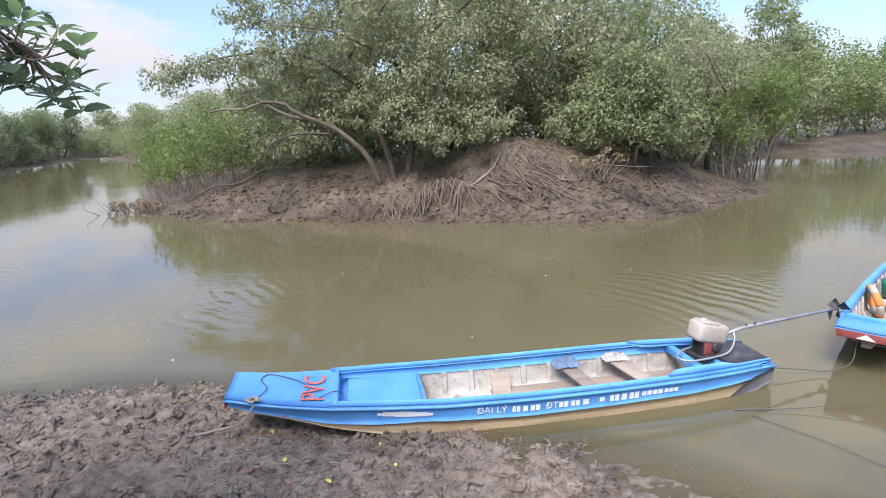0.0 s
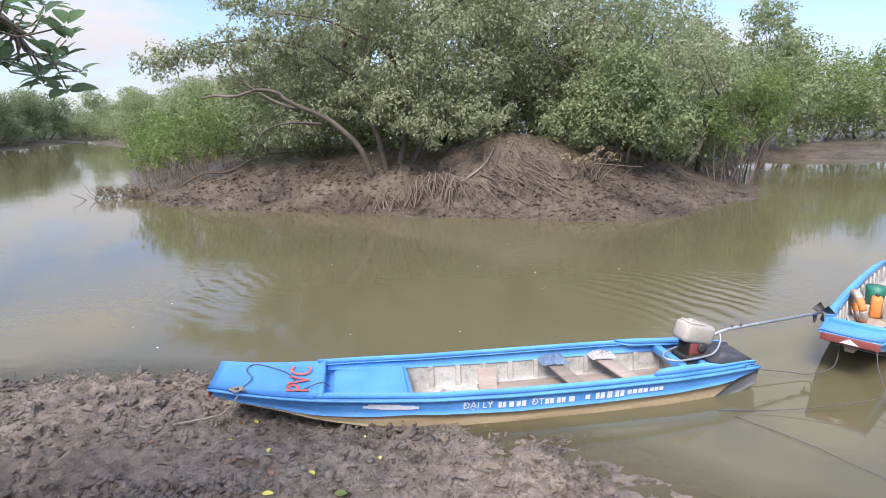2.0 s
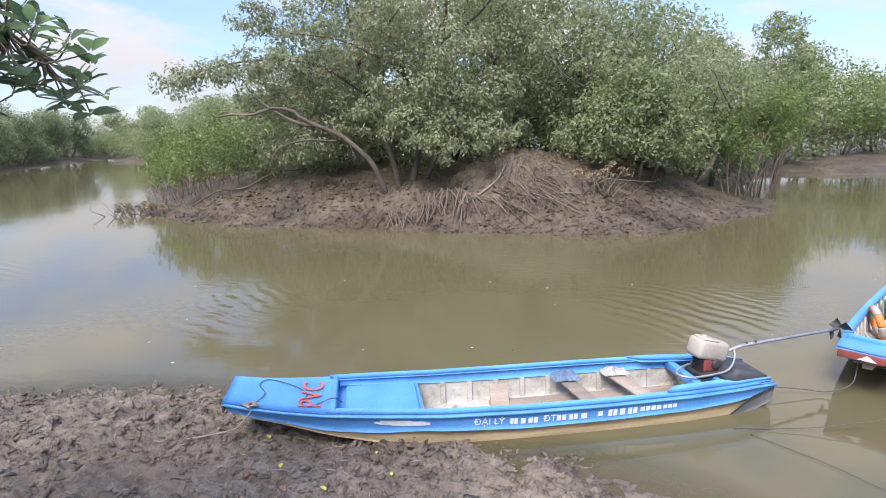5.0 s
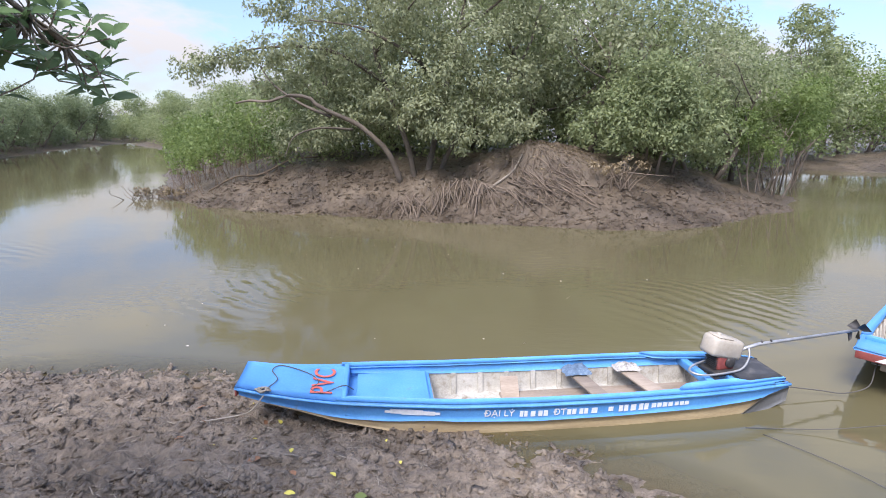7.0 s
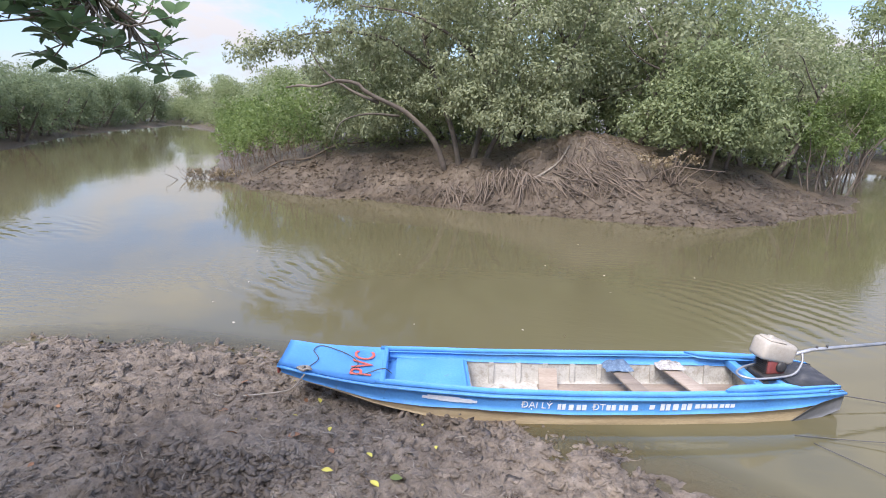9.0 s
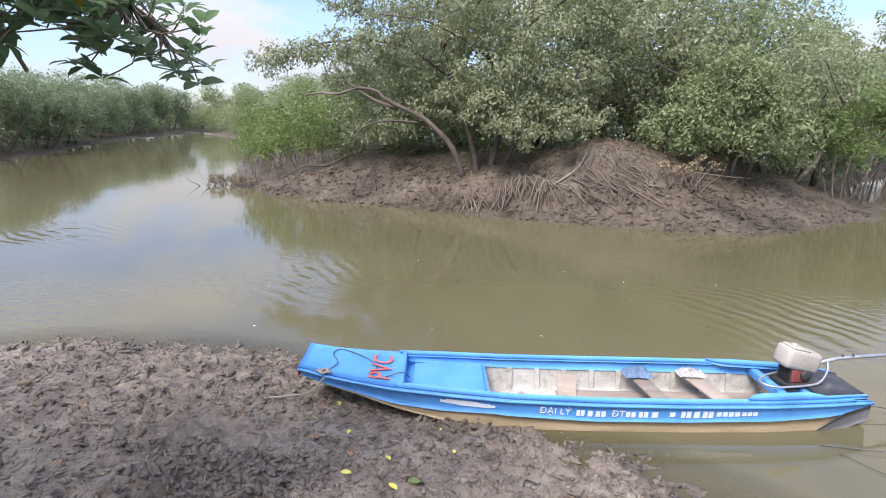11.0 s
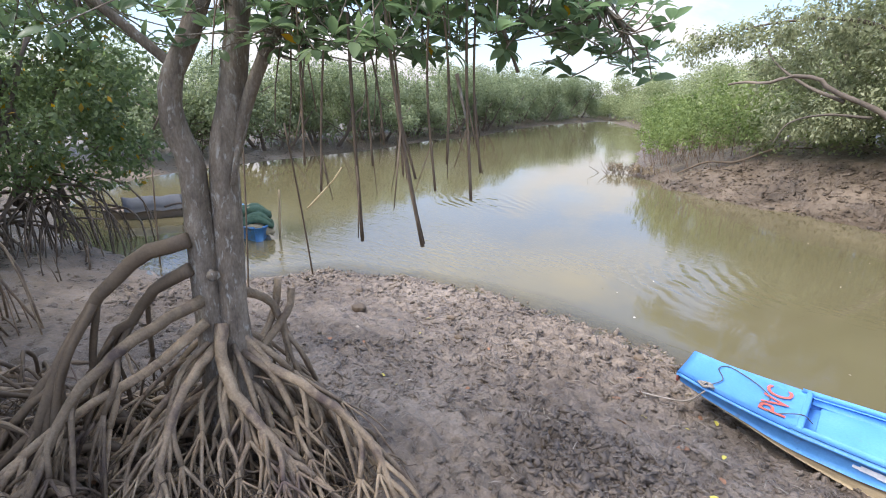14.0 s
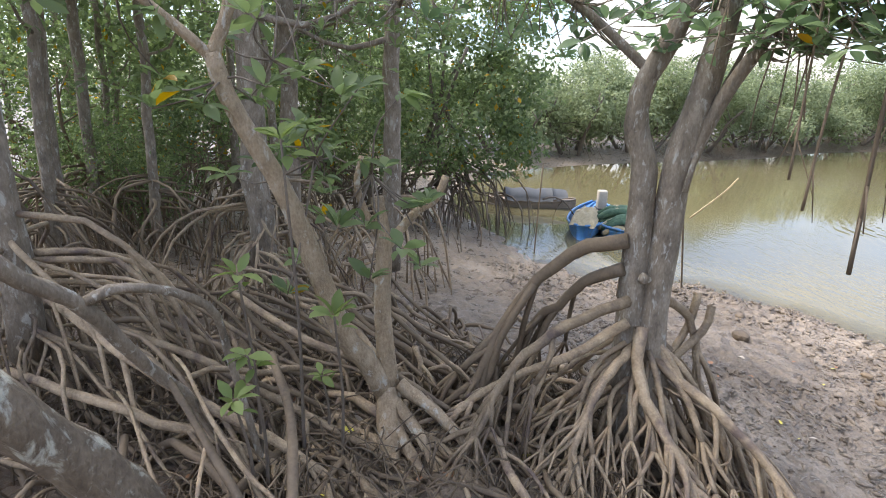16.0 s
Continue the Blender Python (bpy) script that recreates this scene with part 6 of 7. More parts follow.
# the big limb close to the camera, and the pale bent root behind it
limb_tree = thing("mangrove_tree", (-1.95, -1.45, 0.9), "thick lichened mangrove trunk bending down to the bank", "tree")
for name, pts, r in [("trunk", [(-1.35, -2.05, 2.85), (-1.62, -1.72, 2.36), (-1.74, -1.62, 2.12), (-1.84, -1.54, 1.92), (-1.92, -1.47, 1.70), (-2.0, -1.40, 1.4), (-2.05, -1.36, 1.0)], [0.074, 0.068, 0.078, 0.066]),
                     ("prop_root", [(-1.72, -1.7, 2.2), (-1.95, -1.75, 1.9), (-2.1, -1.7, 1.5), (-2.15, -1.65, 0.9)], [0.045, 0.03]),
                     ("prop_root", [(-1.6, -1.85, 2.35), (-1.9, -2.05, 1.9), (-2.1, -2.1, 1.4), (-2.2, -2.1, 0.9)], [0.04, 0.025]),
                     ("pale_root", [(-2.0, -2.15, 2.66), (-2.17, -2.02, 2.5), (-2.33, -1.96, 2.32), (-2.51, -1.87, 2.14), (-2.77, -1.79, 1.75), (-3.03, -1.7, 1.4), (-3.3, -1.6, 0.8)], [0.036, 0.032, 0.024]),
                     ("pale_root", [(-2.51, -1.86, 2.16), (-2.56, -1.76, 2.2), (-2.73, -1.62, 2.12), (-2.88, -1.51, 1.97), (-2.99, -1.5, 1.74), (-3.05, -1.42, 1.2), (-3.1, -1.35, 0.7)], [0.022, 0.018])]:
    part(name, Geo().tube(np.array(curve_line(pts, 16)) - (-1.95, -1.45, 0.9), r, 12, 0.14), BARK_LICHEN if name == "trunk" else BARK if name == "pale_root" else ROOT_DARK, limb_tree)


def grove_tree(name, at, tall, r, label, roots=24, lean=(0, 0), leafy=60, out=(0.5, 1.5), low=2.6, wide=1.3, skirt=(0.4, 1.3), deep=False):
    """A slim mangrove of the grove: trunk, limbs, foliage in whorls, arching roots."""
    x, y = at
    z = ground_z(x, y)
    t = thing(name, (x, y, z), label, "tree", "mangrove grove")
    line = curve_line([(0, 0, 0.35), (lean[0] * 0.3, lean[1] * 0.3, tall * 0.35), (lean[0] * 0.7, lean[1] * 0.7, tall * 0.7), (lean[0], lean[1], tall)], 18)
    line[1:] += rng.normal(0, 0.012, (17, 3))
    part("trunk", Geo().tube(line, [r * 1.15, r, r * 0.8, r * 0.4], 9, 0.06), BARK, t)
    hubs = []
    for i in range(7):
        k = rng.integers(7, 17)
        a = rng.uniform(0, 6.28)
        ln, rad = limb(line[k], line[k] + np.array([wide * rng.uniform(0.5, 1) * math.cos(a), wide * rng.uniform(0.5, 1) * math.sin(a), rng.uniform(0.1, 0.8)]), r * 0.35, r * 0.1, 0.2, 8)
        part("limb", Geo().tube(ln, rad, 6), BARK, t)
        hubs.append(ln[3:])
    hubs = np.vstack(hubs)
    tp = hubs[rng.integers(0, len(hubs), leafy)] + rng.normal(0, 0.34, (leafy, 3))
    tp = tp[tp[:, 2] > low - 0.3]
    lg = Geo()
    if deep:
        pts = np.repeat(tp, 8, axis=0) + rng.normal(0, 0.06, (len(tp) * 8, 3))
        lg.leaves(pts, unit(len(pts)) + (0, 0, 0.2), 0.145 * rng.uniform(0.7, 1.2, len(pts)), 0.5)
    else:
        rosettes(lg, tp, 0.115, (5, 8))
    part("foliage", lg, LEAF_DARK, t)
    if not deep:
        part("twig_mass", twigs(Geo(), tp, hubs, 0.007), BARK, t, kind="stuff")
    for i in range(roots):
        a, z0 = rng.uniform(0, 6.28), rng.uniform(*skirt)
        o = rng.uniform(*out) * (0.35 + 0.5 * z0)
        ex, ey = o * math.cos(a), o * math.sin(a)
        # deep trees take the darker root colour: the grove's shade is put into it
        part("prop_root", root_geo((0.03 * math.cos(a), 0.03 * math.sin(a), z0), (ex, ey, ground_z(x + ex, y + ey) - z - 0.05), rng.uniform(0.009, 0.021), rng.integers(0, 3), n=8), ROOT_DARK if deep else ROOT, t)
    return t


grove_tree("mangrove_tree", (-7.0, -0.68), 6.2, 0.10, "straight dark grey mangrove trunk on arching roots", 26, leafy=230, low=2.7, wide=1.7)
grove_tree("mangrove_tree", (-5.76, -1.95), 6.5, 0.115, "stout pale grey mangrove trunk on arching roots", 34, leafy=260, low=2.7, wide=1.8)
grove_tree("mangrove_tree", (-3.75, -2.92), 6.0, 0.09, "upright mangrove trunk beside the near roots", 34, leafy=210, low=2.9, wide=1.6)
grove_tree("mangrove_tree", (-7.3, -1.9), 6.5, 0.10, "leaning grey mangrove trunk in the grove", 26, (0.5, 0.1), leafy=260, low=2.4, wide=1.8)
# an added tree, mostly out of view, whose crown blocks sun from the roots
grove_tree("mangrove_tree", (-4.7, -5.0), 6.6, 0.11, "added broad-crowned mangrove, mostly out of view, to shade the tangled roots", 30, leafy=700, low=3.4, wide=2.8)
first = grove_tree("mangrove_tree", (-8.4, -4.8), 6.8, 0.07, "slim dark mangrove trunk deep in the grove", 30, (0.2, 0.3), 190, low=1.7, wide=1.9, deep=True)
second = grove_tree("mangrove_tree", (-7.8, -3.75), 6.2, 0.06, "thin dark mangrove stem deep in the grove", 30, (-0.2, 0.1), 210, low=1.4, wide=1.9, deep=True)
for i, (x, y) in enumerate([(-9.45, -5.0), (-7.34, -4.7), (-10.4, -3.4), (-9.2, -2.4), (-11.0, -5.6), (-12.6, -4.2), (-6.2, -4.1), (-5.2, -4.6), (-12.2, -2.2), (-14.2, -5.6), (-10.2, -7.4),
                            (-8.0, -6.6), (-6.4, -6.2), (-13.6, -7.6), (-16, -4.0), (-16.6, -7.2), (-12, -9.4), (-8.8, -9.0), (-18.5, -5.2), (-19.5, -8.5), (-15.2, -10), (-14.6, -2.2), (-4.6, -6.4)]):
    c = copy_thing(first if i % 2 else second, Matrix.Translation((x, y, ground_z(x, y))) @ Matrix.Rotation(rng.uniform(0, 6.28), 4, "Z"))
    s = rng.uniform(0.85, 1.15)
    c.scale = (s, s, s * rng.uniform(0.95, 1.1))

# leafy mangrove at the edge of the inlet, over a thicket of roots
edge_tree = thing("mangrove_tree", (-12.6, 0.1, 0.15), "dense dark green mangrove over a thicket of roots", "tree")
ball = [(0.2, -1.2, 2.3, 1.2, 1.1, 1.0), (0.6, 0.2, 2.0, 1.1, 1.0, 0.9), (0.3, 1.2, 1.7, 1.0, 0.9, 0.7), (-0.3, 0.4, 3.2, 1.3, 1.3, 1.0), (0.0, 1.5, 2.7, 1.1, 1.0, 0.9), (0.2, -1.0, 3.9, 1.4, 1.3, 1.1),
        (-0.4, 0.9, 4.3, 1.3, 1.2, 1.0), (0.4, -2.2, 3.0, 1.2, 1.0, 1.0), (0.8, -2.4, 1.8, 1.1, 0.9, 0.9), (-0.8, -0.2, 5.2, 1.5, 1.4, 1.0), (0.9, -0.9, 1.5, 0.8, 0.8, 0.6), (0.7, 0.9, 1.2, 0.7, 0.7, 0.4),
        (0.2, 1.9, 2.3, 0.9, 0.8, 0.8), (0.0, 2.0, 3.4, 1.1, 1.0, 0.9), (0.3, 2.1, 1.5, 0.6, 0.6, 0.4), (-0.2, 1.8, 4.7, 1.2, 1.1, 1.0), (0.5, -3.2, 3.6, 1.2, 1.1, 1.2), (0.6, -3.4, 2.2, 1.1, 1.0, 0.9)]
part("crown", crown(ball, 21000, 0.13, 0.1, 26, 0.36, 0.5), LEAF_DARK, edge_tree)
for i in range(5):
    ln, rad = limb((rng.normal(0, 0.3), rng.normal(0, 0.7), 0.7), (rng.normal(0, 0.6), rng.normal(0.2, 1.0), 3.6), 0.06, 0.025, 0.15, 10)
    part("stem", Geo().tube(ln, rad, 7), BARK_FAR, edge_tree)
for i in range(110):
    a, z0 = rng.uniform(-2.2, 2.2), rng.uniform(0.4, 1.35)
    sy = rng.normal(-0.2, 0.9)
    o = rng.uniform(0.3, 1.3)
    part("prop_root", root_geo((rng.normal(0.2, 0.3), sy, z0), (0.2 + o * math.cos(a), sy + o * math.sin(a), -0.2), rng.uniform(0.012, 0.024), rng.integers(0, 2), n=7), ROOT_FAR, edge_tree)
edge_bush = tree_kind("mangrove_bush", 4.4, 4.2, 0.12, 6500, LEAF_DARK, "dense mangrove bush filling the shade of the grove", 4, 0.10, 0.0, 10, "bush", 14, ROOT_DARK, group="mangrove grove")
plant(edge_bush, [(-14.6, -1.2, 1.0), (-11.6, -4.4, 0.7), (-13.2, -6.6, 0.95), (-9.8, -8.0, 0.5), (-17.5, -2.5, 1.1), (-16, -8.8, 1.0), (-18.5, -6.5, 1.0), (-14.5, -11.5, 1.0), (-12, -11, 0.6), (-20, -4, 0.9), (-8.6, -11, 0.7), (-20.5, -10, 0.7),
                  (-21.5, 0.4, 0.85), (-6.5, -8.4, 0.6), (-10.2, -5.3, 0.85), (-8.9, -4.1, 0.5), (-4.6, -9.5, 0.7)])

# loose tangle of thin roots and twigs on the bank
g = Geo()
for i in range(1250):
    x, y = rng.uniform(-4.6, -2.5), rng.uniform(-3.2, 1.5)
    if x > -2.75 and y > -1.2 and y < 1.0:
        continue
    z = ground_z(x, y)
    a, far = rng.uniform(0, 6.28), rng.uniform(0.12, 0.5)
    e = np.array([x + far * math.cos(a), y + far * math.sin(a), 0])
    e[2] = ground_z(e[0], e[1]) + rng.uniform(-0.02, 0.12)
    m = np.array([(x + e[0]) / 2 + rng.normal(0, 0.05), (y + e[1]) / 2 + rng.normal(0, 0.05), max(z, e[2]) + rng.uniform(0.0, 0.16)])
    g.tube(curve_line([(x, y, z - 0.02), m, e], 6), [rng.uniform(0.004, 0.010), 0.003], 4)
# the darker root colour stands in for shade between the near roots
single("root_tangle", g, ROOT_DARK, "tangle of thin roots and twigs on the bank, darkened as in shade", "roots", "stuff")
def lying_root(x, y, a, far, rise, r, fall=False):
    """A root that comes out of the mud, arches low and goes back into it; fall: one that comes down in a straight run."""
    n = 9
    u = np.linspace(0, 1, n)
    bend = rng.normal(0, 0.07) * far
    px = x + far * u * math.cos(a) - bend * np.sin(np.pi * u) * math.sin(a)
    py = y + far * u * math.sin(a) + bend * np.sin(np.pi * u) * math.cos(a)
    if np.any((px > -3.55) & (px < -2.7) & (py > -1.15) & (py < -0.35)) and rise > 0.1:
        rise = 0.1
    skew = rng.uniform(0.6, 1.6)
    pz = height(px, py) + rise * (np.clip(1.12 - u, 0, 1) ** 1.15 if fall else np.sin(np.pi * u ** skew)) - 0.05
    line = np.stack([px, py, pz], 1)
    line[1:-1] += rng.normal(0, r * 0.5, (n - 2, 3))
    t = thing("lying_root", line[0], "bare grey-brown root arching low over the mud", "root", "lying roots")
    # darker stems give variety and also put the grove's shade into the colour
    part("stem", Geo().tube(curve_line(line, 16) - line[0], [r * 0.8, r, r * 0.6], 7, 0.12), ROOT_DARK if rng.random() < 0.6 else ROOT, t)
    for k in range(rng.integers(1, 4)):
        p = line[rng.integers(3, 7)]
        q = a + rng.normal(0, 1.0)
        f = rng.uniform(0.15, 0.45)
        e = np.array([p[0] + f * math.cos(q), p[1] + f * math.sin(q), 0])
        e[2] = ground_z(e[0], e[1]) - 0.03
        m = (p + e) / 2 + (0, 0, 0.25 * (p[2] - e[2]))
        part("rootlet", Geo().tube(curve_line([p, m, e], 7) - line[0], [r * 0.55, r * 0.35], 5, 0.1), ROOT, t)


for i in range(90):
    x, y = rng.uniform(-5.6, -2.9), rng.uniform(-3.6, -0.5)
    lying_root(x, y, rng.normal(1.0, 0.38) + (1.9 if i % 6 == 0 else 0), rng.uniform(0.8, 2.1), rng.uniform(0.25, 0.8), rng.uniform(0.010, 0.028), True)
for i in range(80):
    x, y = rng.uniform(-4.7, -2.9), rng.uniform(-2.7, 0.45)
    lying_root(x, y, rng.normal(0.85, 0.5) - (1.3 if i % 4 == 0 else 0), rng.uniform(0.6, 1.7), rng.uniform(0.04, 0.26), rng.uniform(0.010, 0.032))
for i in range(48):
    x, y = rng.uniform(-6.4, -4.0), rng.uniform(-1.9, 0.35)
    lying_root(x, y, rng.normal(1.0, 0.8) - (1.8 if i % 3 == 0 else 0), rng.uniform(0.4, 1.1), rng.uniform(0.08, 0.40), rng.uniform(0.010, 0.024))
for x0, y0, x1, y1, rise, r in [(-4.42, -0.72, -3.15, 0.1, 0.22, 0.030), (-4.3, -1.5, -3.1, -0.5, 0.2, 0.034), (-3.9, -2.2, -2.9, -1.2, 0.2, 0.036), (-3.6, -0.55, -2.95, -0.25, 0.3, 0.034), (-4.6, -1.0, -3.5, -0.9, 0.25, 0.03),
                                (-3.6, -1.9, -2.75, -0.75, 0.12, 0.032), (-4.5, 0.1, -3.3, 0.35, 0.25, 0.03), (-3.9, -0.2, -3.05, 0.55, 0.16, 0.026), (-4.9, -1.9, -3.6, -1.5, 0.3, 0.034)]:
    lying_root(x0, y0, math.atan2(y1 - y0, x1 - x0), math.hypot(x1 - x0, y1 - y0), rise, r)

for label, pts, r in [("long pale root running down across the tangle", [(-4.0, -3.15, 1.85), (-3.62, -2.6, 1.68), (-3.28, -1.99, 1.42), (-3.08, -1.3, 1.1), (-2.98, -0.75, 0.72)], 0.030),
                      ("long bare root lying over the others", [(-3.5, -2.9, 1.35), (-3.24, -2.28, 1.28), (-3.14, -1.6, 1.08), (-2.98, -1.1, 0.9), (-2.86, -0.6, 0.66)], 0.026),
                      ("long grey root slanting to the bank", [(-3.9, -2.6, 1.5), (-3.62, -1.9, 1.36), (-3.5, -1.5, 1.2), (-3.3, -0.9, 0.95), (-3.2, -0.3, 0.62)], 0.024),
                      ("long bare root lying over the others", [(-4.4, -1.9, 1.5), (-4.0, -1.3, 1.3), (-3.8, -0.6, 1.05), (-3.5, 0.0, 0.7)], 0.026)]:
    root = thing("lying_root", pts[-1], label, "root", "lying roots")
    line = np.array(curve_line(pts, 20))
    line[1:-1] += rng.normal(0, r * 0.2, (18, 3))
    part("stem", Geo().tube(line - np.array(pts[-1]), [r, r * 1.1, r * 0.7], 9, 0.12), ROOT, root)
    for k in (8, 12, 15):
        e = line[k] + (rng.uniform(0.1, 0.3), rng.uniform(0.0, 0.3), 0)
        e[2] = ground_z(e[0], e[1]) - 0.04
        part("rootlet", Geo().tube(curve_line([line[k], (line[k] + e) / 2 + (0, 0, 0.05), e], 7) - np.array(pts[-1]), [r * 0.6, r * 0.35], 6, 0.1), ROOT, root)

# bright seedlings among the roots
for x, y, z, s in [(-3.0, -0.97, 1.88, 0.15), (-2.92, -1.4, 2.13, 0.12), (-2.73, -1.33, 1.81, 0.11), (-2.61, -1.37, 1.66, 0.11), (-2.97, -1.18, 2.75, 0.13), (-3.19, -1.07, 1.45, 0.10)]:
    zz = ground_z(x - 0.2, y)
    t = thing("mangrove_seedling", (x - 0.2, y, zz), "thin mangrove shoot with a whorl of bright green leaves", "seedling", "bright seedlings")
    part("stem", Geo().tube(curve_line([(0, 0, -0.05), (0.08, 0.02, (z - zz) * 0.5), (0.2, 0, z - zz)], 9), [0.011, 0.006], 5), BARK_FAR, t)
    lg = Geo()
    rosettes(lg, [(0.2, 0, z - zz)], s, (6, 8), 0.5)
    rosettes(lg, [(0.17, 0.02, z - zz - 0.07)], s * 0.8, (3, 5), 0.2)
    part("foliage", lg, LEAF_LIGHT, t)


# ---- the second blue boat, moored on the right ----
BLUE_OLD = surface("worn_blue_paint", [(0.30, (0.035, 0.13, 0.30)), (0.55, (0.06, 0.21, 0.44)), (0.75, (0.12, 0.28, 0.48))], (0.45, 0.7), 3, 45, 0.2, 0.005, grime=((0.10, 0.13, 0.12), 6, 0.5, 0.7))
ORANGE = surface("orange_foam", [(0.30, (0.55, 0.16, 0.03)), (0.7, (0.78, 0.30, 0.08))], (0.55, 0.8), 8, 60, 0.15, 0.003)
GREEN_PLASTIC = surface("green_plastic", [(0.30, (0.01, 0.11, 0.07)), (0.7, (0.03, 0.20, 0.12))], (0.35, 0.55), 6, 50, 0.05, 0.002)
YELLOW = surface("yellow_plastic", [(0.30, (0.45, 0.30, 0.02)), (0.7, (0.62, 0.45, 0.05))], (0.4, 0.6), 6, 50, 0.05, 0.002)
NET_GREEN = surface("green_net", [(0.30, (0.025, 0.055, 0.035)), (0.5, (0.06, 0.12, 0.075)), (0.72, (0.13, 0.19, 0.12))], (0.8, 0.95), 18, 90, 0.6, 0.01)
NET_TAN = surface("tan_net", [(0.30, (0.22, 0.18, 0.10)), (0.72, (0.47, 0.40, 0.26))], (0.8, 0.95), 18, 90, 0.6, 0.01)
TARP = surface("grey_tarpaulin", [(0.30, (0.032, 0.036, 0.041)), (0.7, (0.078, 0.085, 0.094))], (0.85, 0.97), 3, 30, 0.3, 0.01)
BAMBOO = surface("bamboo_pole", [(0.30, (0.26, 0.20, 0.11)), (0.7, (0.46, 0.38, 0.23))], (0.5, 0.8), 10, 60, 0.2, 0.003, stretch=(1, 1, 0.3))

SECOND_AT = Matrix.Translation((4.43, 6.0, 0.0)) @ Matrix.Rotation(radians(46), 4, "Z")
boat2 = thing("wooden_boat", SECOND_AT, "blue wooden boat with a red bow board moored on ropes", "boat")
bow2 = boat_body(boat2)
part("bow_board", Geo().box((-0.178, -0.275, 0.44), (-0.152, 0.275, 0.53), bevel=0.006), RED_DARK, boat2, "faded red bow end board")
tri = Geo()
tri.add([(-0.182, -0.09, 0.455), (-0.182, 0.09, 0.455), (-0.182, 0.0, 0.515), (-0.179, -0.09, 0.455), (-0.179, 0.09, 0.455), (-0.179, 0.0, 0.515)], [[0, 1, 4, 3], [1, 2, 5, 4], [2, 0, 3, 5]], [[0, 2, 1], [3, 4, 5]])
part("painted_triangle", tri, LETTER, boat2, "white painted triangle", smooth=False)
part("stem_timber", Geo().box((-0.15, -0.05, 0.32), (0.25, 0.05, 0.42), Matrix.Rotation(radians(8), 3, "Y"), (0, 0, 0), 0.012), BOARD, boat2)
part("coaming", Geo().box((0.55, -0.335, 0.39), (0.60, 0.335, 0.485), bevel=0.012), BLUE, boat2)
for s in (-1, 1):
    a = np.array([[(x, s * (hull(x)[0] * (hull(x)[3] + (1 - hull(x)[3]) * f) - 0.035), hull(x)[2] + (hull(x)[1] - hull(x)[2]) * f) for f in np.linspace(0.06, 0.96, 4)] for x in np.linspace(0.98, 5.3, 25)])
    part("inner_planking", Geo().sheet(a if s > 0 else a[:, ::-1], 0.008), INNER, boat2, "muddy white-grey inner planking")
for x in np.arange(1.2, 5.2, 0.3):
    w, top, keel, fl = hull(x)
    g = Geo()
    line = [(x, -(w - 0.06), top - 0.04), (x, -w * fl * 0.86, keel + 0.07), (x, 0, keel + 0.045), (x, w * fl * 0.86, keel + 0.07), (x, w - 0.06, top - 0.04)]
    g.tube(curve_line(line, 13), 0.021, 5)
    part("rib", g, INNER, boat2)
bilge(0.98, 5.3, boat2)
part("floor_board", Geo().box((1.1, -0.2, 0.018), (4.8, 0.2, 0.04), bevel=0.005), BOARD, boat2, "muddy floor board")
part("transom", Geo().box((5.50, -0.262, 0.06), (5.535, 0.262, 0.275), bevel=0.008), BLUE, boat2)


def in_boat2(x, y, z, turn=0.0):
    return SECOND_AT @ Matrix.Translation((x, y, z + 0.04)) @ Matrix.Rotation(radians(turn), 4, "Z")


ring = thing("lifebuoy", in_boat2(2.15, 0.28, 0.18, 25), "orange and white lifebuoy leaning inside the boat", "lifebuoy")
for k in range(8):
    a = np.linspace(k * math.pi / 4, (k + 1) * math.pi / 4, 7)
    part("foam_segment", Geo().tube(np.stack([0.19 * np.cos(a), 0.06 * np.sin(a), 0.02 + 0.19 * np.sin(a)], 1), 0.05, 9), ORANGE if k % 2 else PLASTIC, ring)
jug = thing("jerrycan", in_boat2(2.45, 0.12, 0.0, 10), "brown plastic jerrycan inside the boat", "jerrycan")
part("body", Geo().box((-0.1, -0.07, 0), (0.1, 0.07, 0.3), bevel=0.03), ORANGE, jug)
part("cap", Geo().tube([(0.05, 0, 0.3), (0.05, 0, 0.335)], 0.025, 10), IRON, jug)
crate = thing("foam_box", in_boat2(2.5, -0.16, 0.0, -6), "open grey foam box standing in the boat", "box")
for lo, hi in [((-0.2, -0.15, 0), (0.2, 0.15, 0.03)), ((-0.2, -0.15, 0.03), (-0.17, 0.15, 0.3)), ((0.17, -0.15, 0.03), (0.2, 0.15, 0.3)), ((-0.17, -0.15, 0.03), (0.17, -0.12, 0.3)), ((-0.17, 0.12, 0.03), (0.17, 0.15, 0.3))]:
    part("panel", Geo().box(lo, hi, bevel=0.008), PLASTIC, crate)
bucket = thing("bucket", in_boat2(3.2, 0.24, 0.0), "green plastic bucket inside the boat", "bucket")
part("body", Geo().tube([(0, 0, 0), (0, 0, 0.12), (0, 0, 0.27)], [0.11, 0.125, 0.14], 16), GREEN_PLASTIC, bucket)
paddle = thing("paddle", in_boat2(1.35, -0.05, 0.05, 70), "grey wooden paddle lying in the boat", "paddle")
part("blade", Geo().box((-0.2, -0.08, 0), (0.15, 0.08, 0.016), bevel=0.006), BOARD, paddle)
part("shaft", Geo().tube([(0.14, 0, 0.01), (0.5, 0, 0.05)], 0.014, 7), BOARD, paddle)
can = thing("float", in_boat2(5.1, 0.10, 0.36), "yellow plastic float on the boat's stern", "float")
